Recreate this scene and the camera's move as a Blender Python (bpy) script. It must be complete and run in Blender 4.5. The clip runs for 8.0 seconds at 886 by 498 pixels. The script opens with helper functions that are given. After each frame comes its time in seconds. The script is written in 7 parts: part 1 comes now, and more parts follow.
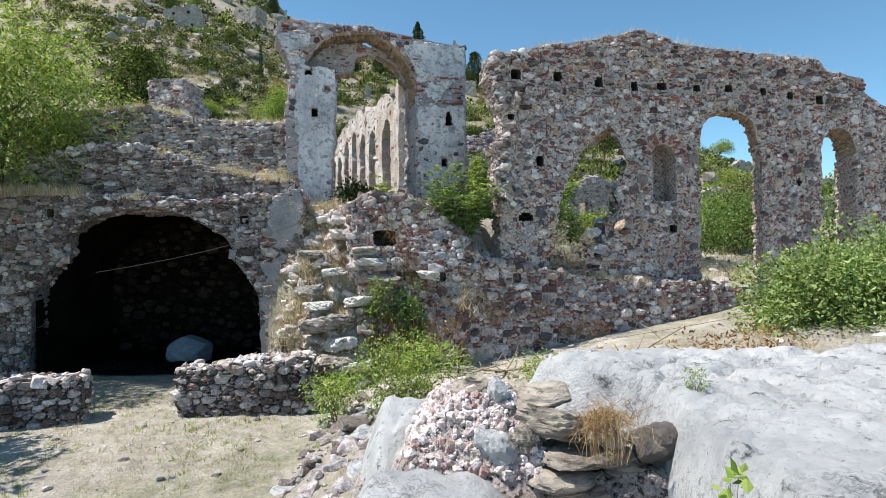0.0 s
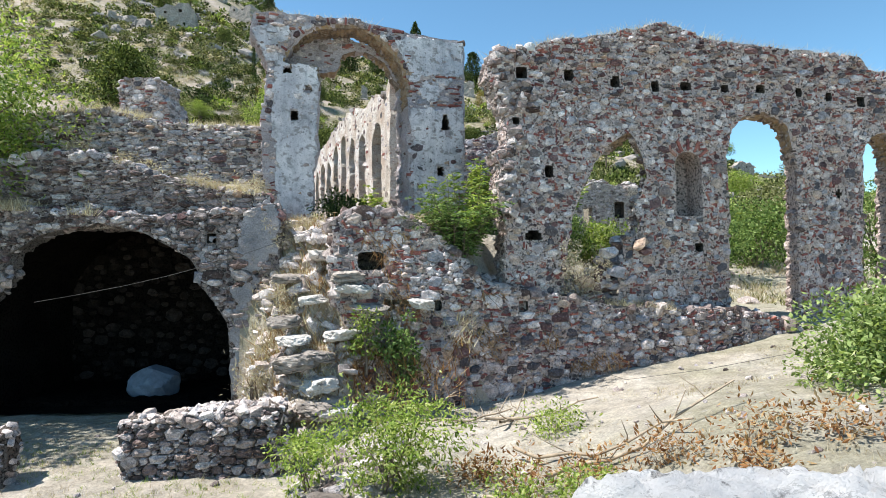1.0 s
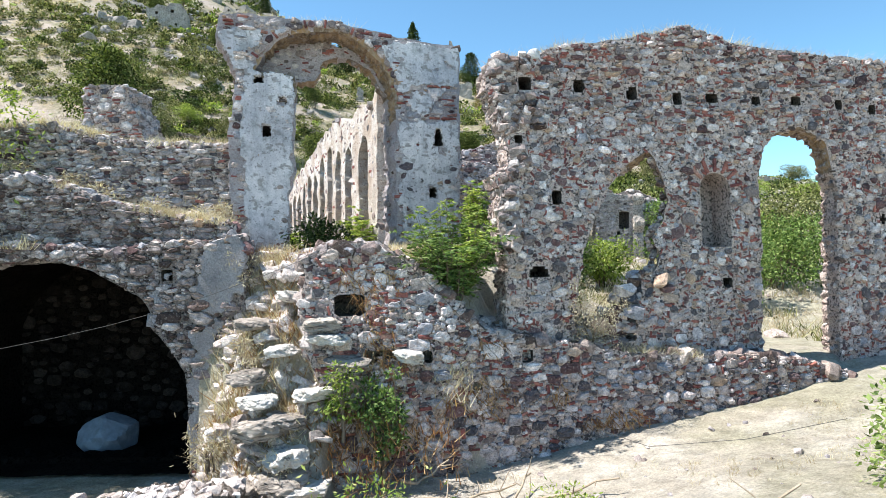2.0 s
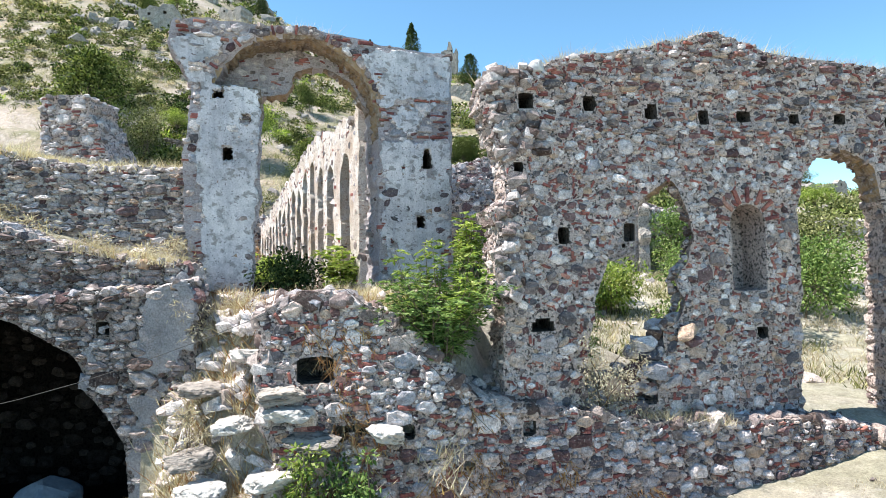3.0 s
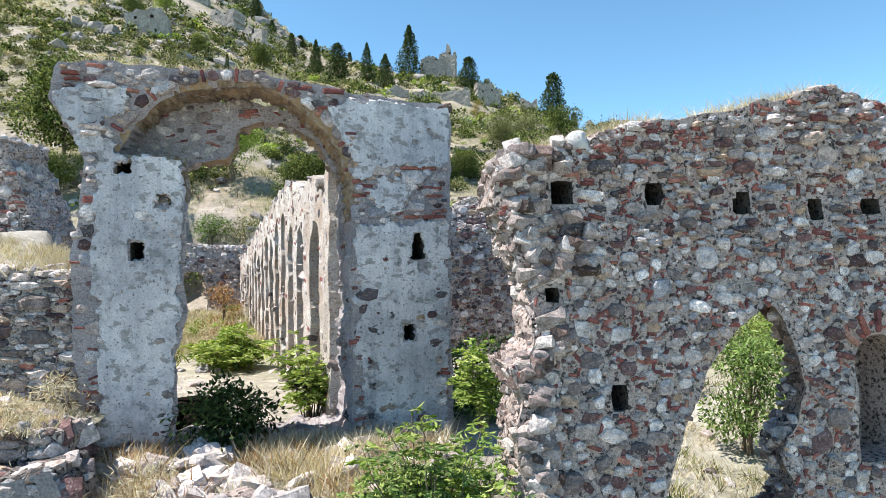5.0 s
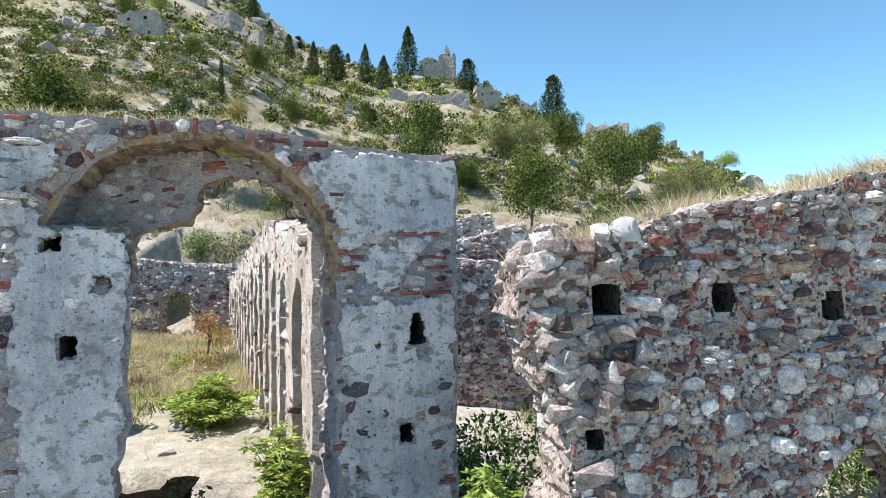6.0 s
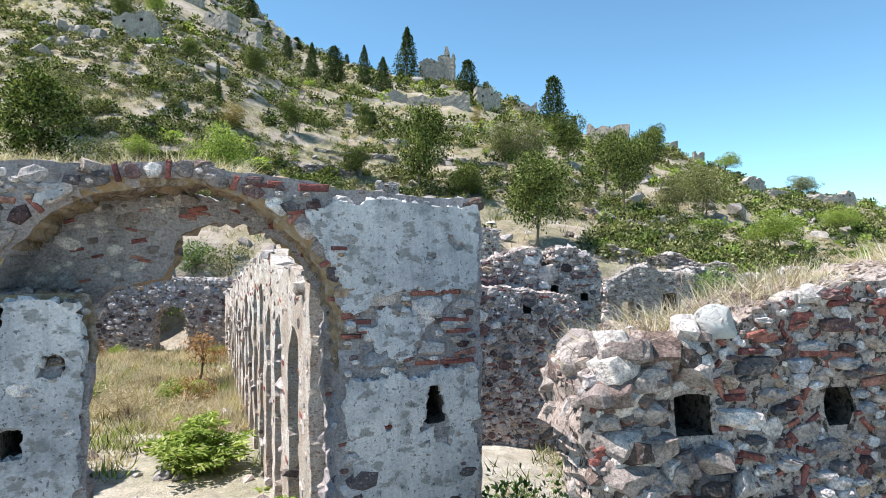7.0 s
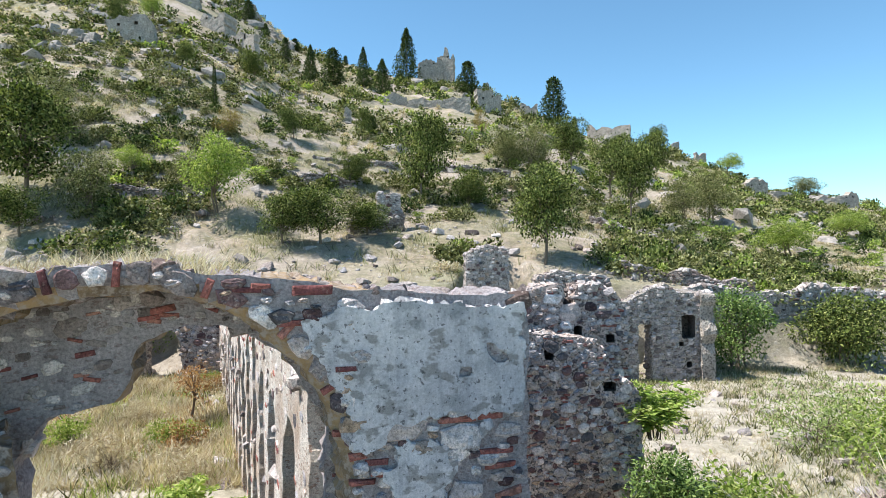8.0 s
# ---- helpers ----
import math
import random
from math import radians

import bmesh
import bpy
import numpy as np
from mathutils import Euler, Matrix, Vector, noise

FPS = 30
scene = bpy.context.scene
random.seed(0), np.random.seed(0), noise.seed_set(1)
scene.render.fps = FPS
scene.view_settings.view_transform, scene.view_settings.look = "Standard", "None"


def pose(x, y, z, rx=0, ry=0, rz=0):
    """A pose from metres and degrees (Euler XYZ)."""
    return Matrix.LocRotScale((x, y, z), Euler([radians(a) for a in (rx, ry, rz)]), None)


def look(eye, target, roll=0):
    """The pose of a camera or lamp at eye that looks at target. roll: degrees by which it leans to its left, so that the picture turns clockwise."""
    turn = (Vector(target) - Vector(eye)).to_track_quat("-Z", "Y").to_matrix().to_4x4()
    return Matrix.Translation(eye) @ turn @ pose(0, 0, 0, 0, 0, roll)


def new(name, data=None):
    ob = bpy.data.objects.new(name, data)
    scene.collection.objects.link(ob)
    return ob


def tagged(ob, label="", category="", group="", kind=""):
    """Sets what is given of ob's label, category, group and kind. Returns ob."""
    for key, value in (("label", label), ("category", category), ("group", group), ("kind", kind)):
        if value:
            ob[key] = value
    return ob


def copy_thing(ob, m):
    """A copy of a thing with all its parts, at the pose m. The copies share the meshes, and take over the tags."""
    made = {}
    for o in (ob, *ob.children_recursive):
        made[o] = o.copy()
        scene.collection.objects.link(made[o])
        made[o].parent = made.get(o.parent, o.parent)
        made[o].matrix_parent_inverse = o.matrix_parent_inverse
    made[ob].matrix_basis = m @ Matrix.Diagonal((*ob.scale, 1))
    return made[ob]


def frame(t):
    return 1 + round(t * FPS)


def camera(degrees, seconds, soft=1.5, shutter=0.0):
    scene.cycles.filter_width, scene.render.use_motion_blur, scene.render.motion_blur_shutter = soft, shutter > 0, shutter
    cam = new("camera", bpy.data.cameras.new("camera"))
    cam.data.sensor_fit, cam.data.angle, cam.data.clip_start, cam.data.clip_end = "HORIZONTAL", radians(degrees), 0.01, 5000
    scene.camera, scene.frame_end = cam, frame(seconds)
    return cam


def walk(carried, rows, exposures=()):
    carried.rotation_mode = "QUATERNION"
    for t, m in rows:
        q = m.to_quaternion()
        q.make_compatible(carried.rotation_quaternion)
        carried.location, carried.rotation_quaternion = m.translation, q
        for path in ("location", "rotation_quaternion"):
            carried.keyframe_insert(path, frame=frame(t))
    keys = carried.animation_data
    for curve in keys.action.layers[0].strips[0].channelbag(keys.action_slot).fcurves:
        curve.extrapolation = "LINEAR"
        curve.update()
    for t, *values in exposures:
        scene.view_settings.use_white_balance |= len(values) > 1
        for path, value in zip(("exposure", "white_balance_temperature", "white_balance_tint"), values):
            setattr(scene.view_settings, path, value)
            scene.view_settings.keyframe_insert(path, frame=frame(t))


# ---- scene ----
cam = camera(73.4, 8.0, 0.5)
PATH = [
    (0, (-0.359, 0.002, 3.96), (-0.322, 2.002, 3.965), -0.5),
    (0.5, (-0.332, 0.902, 4.097), (-0.291, 2.901, 4.102), -0.5),
    (1, (-0.272, 1.78, 4.432), (-0.228, 3.78, 4.439), -0.5),
    (2.5, (0.015, 4.301, 5.499), (0.065, 6.301, 5.507), -0.6),
    (3, (0.157, 5.141, 5.883), (0.207, 7.14, 5.892), -0.6),
    (3.5, (0.269, 5.917, 6.289), (0.32, 7.917, 6.298), -0.6),
    (4, (0.266, 6.664, 6.758), (0.318, 8.664, 6.769), -0.6),
    (4.5, (0.283, 7.451, 7.17), (0.336, 9.45, 7.18), -0.7),
    (6, (0.251, 9.755, 8.692), (0.313, 11.754, 8.701), -0.4),
    (6.5, (0.108, 10.388, 9.042), (0.17, 12.387, 9.051), -0.5),
    (7, (0.052, 10.899, 9.334), (0.117, 12.898, 9.343), -0.5),
    (7.5, (-0.062, 11.558, 9.765), (0.006, 13.557, 9.774), -0.6),
    (8, (-0.199, 12.317, 10.249), (-0.131, 14.316, 10.257), -0.7),
]
walk(cam, [(t, look(eye, target, roll)) for t, eye, target, roll in PATH], [(0, 0.5, 6500, 9), (1, 0.76, 6500, 9), (2.5, 1.06, 6500, 9), (3.5, 1.1, 6500, 9), (4.5, 0.98, 6500, 9), (6, 0.88, 6500, 9), (8, 0.84, 6500, 9)])

# ---- sky, sun, exposure ----
SUN = Vector((-0.5, -0.015, 0.86)).normalized()
world = bpy.data.worlds.new("sky")
scene.world = world
world.use_nodes = True
wt = world.node_tree
sky = wt.nodes.new("ShaderNodeTexSky")
sky.sky_type = "NISHITA"
sky.sun_disc = False
sky.sun_elevation = math.asin(SUN.z)
sky.sun_rotation = math.atan2(SUN.x, SUN.y)
sky.air_density = 0.9
sky.dust_density = 0.0
sky.altitude = 1200
sky.ozone_density = 1.2
wt.nodes["Background"].inputs["Strength"].default_value = 0.132
clear_air = wt.nodes.new("ShaderNodeMix")
clear_air.data_type, clear_air.blend_type = "RGBA", "MULTIPLY"
clear_air.inputs[0].default_value = 1.0
clear_air.inputs[7].default_value = (0.715, 0.97, 0.965, 1)
wt.links.new(sky.outputs["Color"], clear_air.inputs[6])
wt.links.new(clear_air.outputs[2], wt.nodes["Background"].inputs["Color"])
sun = new("sun", bpy.data.lights.new("sun", "SUN"))
sun.data.energy = 5.0
sun.data.angle = radians(0.53)
sun.data.color = (1.0, 0.95, 0.88)
sun.matrix_world = look(SUN * 60, (0, 0, 0))


# ---- noise and mesh helpers ----
TABLE = np.random.RandomState(5).rand(256, 256)


def vn(x, y, s=0):
    """Smooth value noise, 0 to 1."""
    x, y = np.asarray(x, float) + s * 17.31, np.asarray(y, float) + s * 7.77
    xi, yi = np.floor(x).astype(int), np.floor(y).astype(int)
    fx, fy = x - xi, y - yi
    fx, fy = fx * fx * (3 - 2 * fx), fy * fy * (3 - 2 * fy)
    a, b = TABLE[xi & 255, yi & 255], TABLE[(xi + 1) & 255, yi & 255]
    c, d = TABLE[xi & 255, (yi + 1) & 255], TABLE[(xi + 1) & 255, (yi + 1) & 255]
    return (a * (1 - fx) + b * fx) * (1 - fy) + (c * (1 - fx) + d * fx) * fy


def fbm(x, y, s=0, octaves=3):
    """Layered noise, about -1 to 1."""
    total, amp = 0, 1.0
    for k in range(octaves):
        total = total + amp * (vn(np.asarray(x) * 2 ** k, np.asarray(y) * 2 ** k, s + k) - 0.5) * 2
        amp *= 0.5
    return total / 1.6


def sstep(a, b, x):
    k = np.clip((np.asarray(x, float) - a) / (b - a), 0, 1)
    return k * k * (3 - 2 * k)


def mesh_of(name, verts, faces, material=None, smooth=False):
    """A mesh from arrays; all faces have the same number of corners."""
    verts, faces = np.asarray(verts, np.float32), np.asarray(faces, np.int32)
    me = bpy.data.meshes.new(name)
    me.vertices.add(len(verts))
    me.vertices.foreach_set("co", verts.ravel())
    me.loops.add(faces.size)
    me.loops.foreach_set("vertex_index", faces.ravel())
    me.polygons.add(len(faces))
    me.polygons.foreach_set("loop_start", np.arange(0, faces.size, faces.shape[1], dtype=np.int32))
    me.update(calc_edges=True)
    me.polygons.foreach_set("use_smooth", np.full(len(faces), smooth))
    if material:
        me.materials.append(material)
    return me


def thing(name, me=None, label="", category="", group="", kind=""):
    return tagged(new(name, me), label, category, group, kind)


def part(name, me, parent, label="", kind=""):
    ob = new(name, me)
    ob.parent = parent
    return tagged(ob, label, kind=kind)


# ---- materials ----
class Shade:
    """A small builder for node materials."""

    def __init__(self, name, rough=0.9):
        self.mat = bpy.data.materials.new(name)
        self.mat.use_nodes = True
        self.tree = self.mat.node_tree
        self.bsdf = self.tree.nodes["Principled BSDF"]
        self.bsdf.inputs["Roughness"].default_value = rough
        self.bsdf.inputs["Specular IOR Level"].default_value = 0.25
        self.geo = self.tree.nodes.new("ShaderNodeNewGeometry")
        self.pos = self.geo.outputs["Position"]

    def put(self, node, key, value):
        if isinstance(value, bpy.types.NodeSocket):
            self.tree.links.new(value, node.inputs[key])
        else:
            node.inputs[key].default_value = value

    def noise(self, scale, detail=4, rough=0.6, stretch=None):
        n = self.tree.nodes.new("ShaderNodeTexNoise")
        src = self.pos
        if stretch:
            m = self.tree.nodes.new("ShaderNodeVectorMath")
            m.operation = "MULTIPLY"
            self.put(m, 0, self.pos)
            m.inputs[1].default_value = stretch
            src = m.outputs[0]
        self.put(n, "Vector", src)
        self.put(n, "Scale", scale)
        self.put(n, "Detail", detail)
        self.put(n, "Roughness", rough)
        return n.outputs["Fac"]

    def voronoi(self, scale, output="Distance"):
        n = self.tree.nodes.new("ShaderNodeTexVoronoi")
        self.put(n, "Vector", self.pos)
        self.put(n, "Scale", scale)
        return n.outputs[output]

    def ramp(self, fac, stops):
        n = self.tree.nodes.new("ShaderNodeValToRGB")
        e = n.color_ramp.elements
        while len(e) < len(stops):
            e.new(0.5)
        for item, (p, c) in zip(e, stops):
            item.position = p
            item.color = (c, c, c, 1) if isinstance(c, (int, float)) else (*c, 1)
        self.put(n, "Fac", fac)
        return n.outputs["Color"]

    def mix(self, fac, a, b, mode="MIX"):
        n = self.tree.nodes.new("ShaderNodeMix")
        n.data_type = "RGBA"
        n.blend_type = mode
        n.clamp_factor = True
        for key, value in ((0, fac), (6, a), (7, b)):
            if isinstance(value, tuple):
                value = (*value, 1) if len(value) == 3 else value
            self.put(n, key, value)
        return n.outputs[2]

    def math(self, op, a, b=0.0):
        n = self.tree.nodes.new("ShaderNodeMath")
        n.operation = op
        self.put(n, 0, a)
        self.put(n, 1, b)
        return n.outputs[0]

    def island(self):
        return self.geo.outputs["Random Per Island"]

    def piece(self):
        return self.tree.nodes.new("ShaderNodeObjectInfo").outputs["Random"]

    def finish(self, colour, height=None, strength=0.5, distance=0.02):
        self.put(self.bsdf, "Base Color", colour)
        if height is not None:
            b = self.tree.nodes.new("ShaderNodeBump")
            b.inputs["Strength"].default_value = strength
            b.inputs["Distance"].default_value = distance
            self.put(b, "Height", height)
            self.put(self.bsdf, "Normal", b.outputs["Normal"])
        return self.mat


def stone_material(name, source, stops, crust=(0.52, 0.49, 0.44)):
    s = Shade(name, 0.92)
    rnd = s.piece() if source == "piece" else s.island()
    base = s.ramp(rnd, stops)
    veins = s.ramp(s.noise(9, 5, 0.65), [(0.3, 0.45), (0.62, 1.24)])
    col = s.mix(1.0, base, veins, "MULTIPLY")
    lichen = s.ramp(s.noise(28, 3, 0.6), [(0.56, 0.0), (0.72, 0.55)])
    col = s.mix(lichen, col, crust)
    soot = s.ramp(s.noise(3.1, 4, 0.6), [(0.58, 0.0), (0.8, 0.4)])
    col = s.mix(soot, col, (0.13, 0.11, 0.1))
    speck = s.ramp(s.noise(55, 4, 0.75), [(0.32, 0.42), (0.56, 1.15)])
    col = s.mix(1.0, col, speck, "MULTIPLY")
    col = s.mix(1.0, col, (1.07, 1.0, 1.01), "MULTIPLY")
    relief = s.math("ADD", s.math("MULTIPLY", s.noise(11, 4, 0.6), 0.7), s.math("MULTIPLY", s.noise(42, 5, 0.7), 0.3))
    return s.finish(col, relief, 1.0, 0.05)


WALL_STONES = [(0.0, (0.055, 0.036, 0.04)), (0.08, (0.2, 0.12, 0.115)), (0.16, (0.085, 0.087, 0.1)), (0.26, (0.22, 0.19, 0.18)), (0.36, (0.52, 0.46, 0.425)), (0.46, (0.3, 0.32, 0.355)),
               (0.58, (0.57, 0.51, 0.47)), (0.66, (0.42, 0.31, 0.215)), (0.76, (0.54, 0.525, 0.53)), (0.9, (0.64, 0.6, 0.575)), (1.0, (0.78, 0.75, 0.725))]
PALE_STONES = [(0.0, (0.09, 0.075, 0.07)), (0.2, (0.27, 0.24, 0.225)), (0.45, (0.43, 0.4, 0.375)), (0.6, (0.31, 0.31, 0.325)), (0.8, (0.48, 0.455, 0.43)), (1.0, (0.58, 0.56, 0.54))]
BRICKS = [(0.0, (0.16, 0.06, 0.06)), (0.4, (0.28, 0.105, 0.09)), (0.75, (0.36, 0.155, 0.12)), (1.0, (0.4, 0.25, 0.2))]
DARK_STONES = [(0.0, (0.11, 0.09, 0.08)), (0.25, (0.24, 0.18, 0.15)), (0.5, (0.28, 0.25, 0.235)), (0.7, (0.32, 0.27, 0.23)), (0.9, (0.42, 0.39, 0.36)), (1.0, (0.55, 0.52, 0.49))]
M_STONE = {"piece": stone_material("rubble stone", "piece", WALL_STONES), "island": stone_material("rubble stone joined", "island", WALL_STONES)}
M_PALE = {"piece": stone_material("pale stone", "piece", PALE_STONES), "island": stone_material("pale stone joined", "island", PALE_STONES)}
HEAP_STONES = [(0.0, (0.4, 0.22, 0.19)), (0.15, (0.5, 0.41, 0.38)), (0.5, (0.66, 0.6, 0.57)), (1.0, (0.8, 0.76, 0.73))]
M_DARKSTONE = {"piece": stone_material("dark rubble stone", "piece", DARK_STONES, (0.28, 0.255, 0.23)), "island": stone_material("dark rubble stone joined", "island", DARK_STONES, (0.28, 0.255, 0.23))}
M_HEAPSTONE = {"piece": stone_material("heap stone", "piece", HEAP_STONES), "island": stone_material("heap stone joined", "island", HEAP_STONES)}
MIXED_STONES = [(0.0, (0.06, 0.046, 0.042)), (0.2, (0.18, 0.135, 0.12)), (0.4, (0.27, 0.245, 0.24)), (0.6, (0.35, 0.3, 0.265)), (0.8, (0.42, 0.4, 0.39)), (1.0, (0.6, 0.57, 0.54))]
M_MIXED = {"piece": stone_material("mixed rubble stone", "piece", MIXED_STONES), "island": stone_material("mixed rubble stone joined", "island", MIXED_STONES)}
# Palest stones: pale rubble of the bank, and sunlight painted on parapet crests.
PALE_LIT_STONES = [(0.0, (0.34, 0.3, 0.27)), (0.3, (0.52, 0.49, 0.46)), (1.0, (0.74, 0.72, 0.69))]
M_PALE_LIT = {"piece": stone_material("pale and sunlit stone", "piece", PALE_LIT_STONES), "island": stone_material("pale and sunlit stone joined", "island", PALE_LIT_STONES)}
# Near-black stones for the vault: its inner shade is put into the colour.
VAULT_SHADE_STONES = [(0.0, (0.016, 0.013, 0.011)), (0.6, (0.03, 0.025, 0.021)), (1.0, (0.06, 0.05, 0.042))]
M_VAULT_SHADE_STONE = {"piece": stone_material("vault shade stone", "piece", VAULT_SHADE_STONES, (0.05, 0.045, 0.04)), "island": stone_material("vault shade stone joined", "island", VAULT_SHADE_STONES, (0.05, 0.045, 0.04))}
M_BRICK = {"piece": stone_material("brick", "piece", BRICKS, (0.44, 0.3, 0.25)), "island": stone_material("brick joined", "island", BRICKS, (0.44, 0.3, 0.25))}


def mortar_material(name, light, dark, red, patch=0.5, stain=0.45, pitted=True):
    s = Shade(name, 0.95)
    col = s.mix(s.ramp(s.noise(1.3, 5, 0.6), [(0.35, 0), (0.65, 1)]), light, dark)
    chips = s.ramp(s.noise(13, 3, 0.6, (1, 1, 2.2)), [(0.57, 0), (0.63, 1)])
    col = s.mix(s.math("MULTIPLY", chips, patch), col, red)
    grain = s.ramp(s.noise(42, 5, 0.75), [(0.32, 0.5), (0.66, 1.25)])
    col = s.mix(1.0, col, grain, "MULTIPLY")
    drip = s.ramp(s.noise(2.2, 4, 0.65, (2.2, 2.2, 0.35)), [(0.5, 0.0), (0.75, stain)])
    col = s.mix(drip, col, (0.14, 0.13, 0.125))
    if pitted:
        col = s.mix(1.0, col, s.ramp(s.noise(19, 4, 0.65), [(0.4, 0.14), (0.49, 1.05)]), "MULTIPLY")
    return s.finish(col, s.noise(14, 7, 0.75), 1.0, 0.09)


M_MORTAR = mortar_material("earth mortar", (0.78, 0.65, 0.6), (0.58, 0.455, 0.41), (0.32, 0.15, 0.12), 0.4, 0.3)
M_MORTAR_GREY = mortar_material("grey mortar", (0.68, 0.6, 0.56), (0.5, 0.43, 0.4), (0.22, 0.14, 0.11), 0.4)
M_LIME = mortar_material("lime plaster over rubble", (0.92, 0.88, 0.84), (0.58, 0.46, 0.375), (0.38, 0.22, 0.155), 0.75, 0.25, False)
M_FAR_WALL = mortar_material("weathered ruin stone", (0.6, 0.54, 0.48), (0.38, 0.34, 0.31), (0.27, 0.22, 0.19), 0.8)
M_HEAP = mortar_material("pink rubble mortar", (0.76, 0.68, 0.64), (0.56, 0.46, 0.42), (0.3, 0.16, 0.13), 0.5)
M_MORTAR_ARCH = mortar_material("lilac grey lime mortar", (0.68, 0.615, 0.64), (0.45, 0.4, 0.41), (0.26, 0.15, 0.13), 0.5, 0.4, False)
# Mortar of the vault interior, painted near black for the shade inside.
M_VAULT_SHADE = mortar_material("vault shade mortar", (0.022, 0.018, 0.015), (0.011, 0.009, 0.008), (0.02, 0.013, 0.011), 0.3, 0.0)
# low specular keeps the painted vault shade dark
for vault_mat in (M_VAULT_SHADE, M_VAULT_SHADE_STONE["piece"], M_VAULT_SHADE_STONE["island"]):
    vault_mat.node_tree.nodes["Principled BSDF"].inputs["Specular IOR Level"].default_value = 0.03


def plaster_material():
    s = Shade("weathered plaster", 0.93)
    col = s.mix(s.ramp(s.noise(1.1, 5, 0.62), [(0.36, 0), (0.62, 1)]), (0.92, 0.875, 0.89), (0.62, 0.595, 0.635))
    spots = s.ramp(s.noise(5.5, 3, 0.55, (1, 1, 1.5)), [(0.56, 0), (0.62, 1)])
    col = s.mix(s.math("MULTIPLY", spots, 0.7), col, (0.28, 0.25, 0.235))
    streak = s.ramp(s.noise(1.7, 5, 0.7, (2.5, 2.5, 0.3)), [(0.5, 0), (0.74, 0.6)])
    col = s.mix(streak, col, (0.27, 0.28, 0.33))
    cloud = s.ramp(s.noise(2.6, 6, 0.7), [(0.5, 0), (0.66, 0.7)])
    col = s.mix(cloud, col, (0.31, 0.315, 0.34))
    col = s.mix(1.0, col, s.ramp(s.noise(38, 5, 0.75), [(0.3, 0.72), (0.66, 1.12)]), "MULTIPLY")
    pits = s.ramp(s.noise(26, 3, 0.6), [(0.33, 0.35), (0.4, 1.0)])
    col = s.mix(1.0, col, pits, "MULTIPLY")
    return s.finish(col, s.noise(16, 7, 0.75), 1.0, 0.05)


M_PLASTER = plaster_material()
M_RENDER = mortar_material("grey lime render", (0.52, 0.5, 0.52), (0.33, 0.325, 0.345), (0.38, 0.32, 0.29), 0.3, 0.3, False)


def ochre_material():
    s = Shade("ochre stained intrados", 0.92)
    col = s.mix(s.ramp(s.noise(2.4, 4, 0.6), [(0.4, 0), (0.6, 1)]), (0.36, 0.25, 0.14), (0.14, 0.1, 0.07))
    return s.finish(s.mix(s.ramp(s.noise(17, 4, 0.65), [(0.45, 0), (0.6, 0.85)]), col, (0.37, 0.31, 0.27)), s.noise(18, 5, 0.7), 0.8, 0.04)


M_OCHRE = ochre_material()


def ground_material():
    s = Shade("dry earth and grass", 0.97)
    earth = s.mix(s.ramp(s.noise(0.9, 6, 0.65), [(0.38, 0), (0.62, 1)]), (0.72, 0.665, 0.59), (0.54, 0.48, 0.4))
    straw = s.ramp(s.noise(0.33, 5, 0.65), [(0.44, 0), (0.58, 1)])
    col = s.mix(s.math("MULTIPLY", straw, 0.7), earth, (0.62, 0.55, 0.46))
    green = s.ramp(s.noise(0.16, 7, 0.68), [(0.47, 0), (0.58, 1)])
    col = s.mix(s.math("MULTIPLY", green, 0.42), col, (0.28, 0.29, 0.15))
    stones = s.ramp(s.voronoi(3.2), [(0.1, 1), (0.22, 0)])
    col = s.mix(s.math("MULTIPLY", stones, 0.45), col, (0.7, 0.67, 0.62))
    sep = s.tree.nodes.new("ShaderNodeSeparateXYZ")
    s.put(sep, 0, s.pos)
    hill = s.ramp(s.math("MULTIPLY", s.math("SUBTRACT", sep.outputs[1], 15.0), 0.025), [(0.0, 0), (0.3, 0.03), (0.6, 0.3), (0.68, 0.7), (0.8, 1)])
    weeds = s.mix(s.ramp(s.noise(0.22, 8, 0.72), [(0.4, 0), (0.56, 1)]), (0.42, 0.33, 0.25), (0.22, 0.21, 0.105))
    weeds = s.mix(s.ramp(s.noise(0.09, 5, 0.6), [(0.52, 0), (0.66, 0.8)]), weeds, (0.37, 0.315, 0.26))
    tufts = s.ramp(s.noise(0.9, 7, 0.75), [(0.48, 0), (0.58, 0.7)])
    weeds = s.mix(tufts, weeds, (0.17, 0.16, 0.075))
    weeds = s.mix(s.ramp(s.noise(0.13, 6, 0.65), [(0.5, 0), (0.6, 0.8)]), weeds, (0.5, 0.415, 0.365))
    pebbles = s.ramp(s.noise(2.3, 5, 0.7), [(0.58, 0), (0.64, 0.8)])
    weeds = s.mix(pebbles, weeds, (0.46, 0.42, 0.38))
    col = s.mix(s.math("MULTIPLY", hill, 0.88), col, weeds)
    fine = s.ramp(s.noise(24, 5, 0.75), [(0.3, 0.6), (0.7, 1.2)])
    col = s.mix(1.0, col, fine, "MULTIPLY")
    clods = s.ramp(s.noise(3.1, 6, 0.7), [(0.35, 0.7), (0.65, 1.12)])
    col = s.mix(1.0, col, clods, "MULTIPLY")
    return s.finish(col, s.noise(7, 8, 0.75), 1.0, 0.12)


M_GROUND = ground_material()


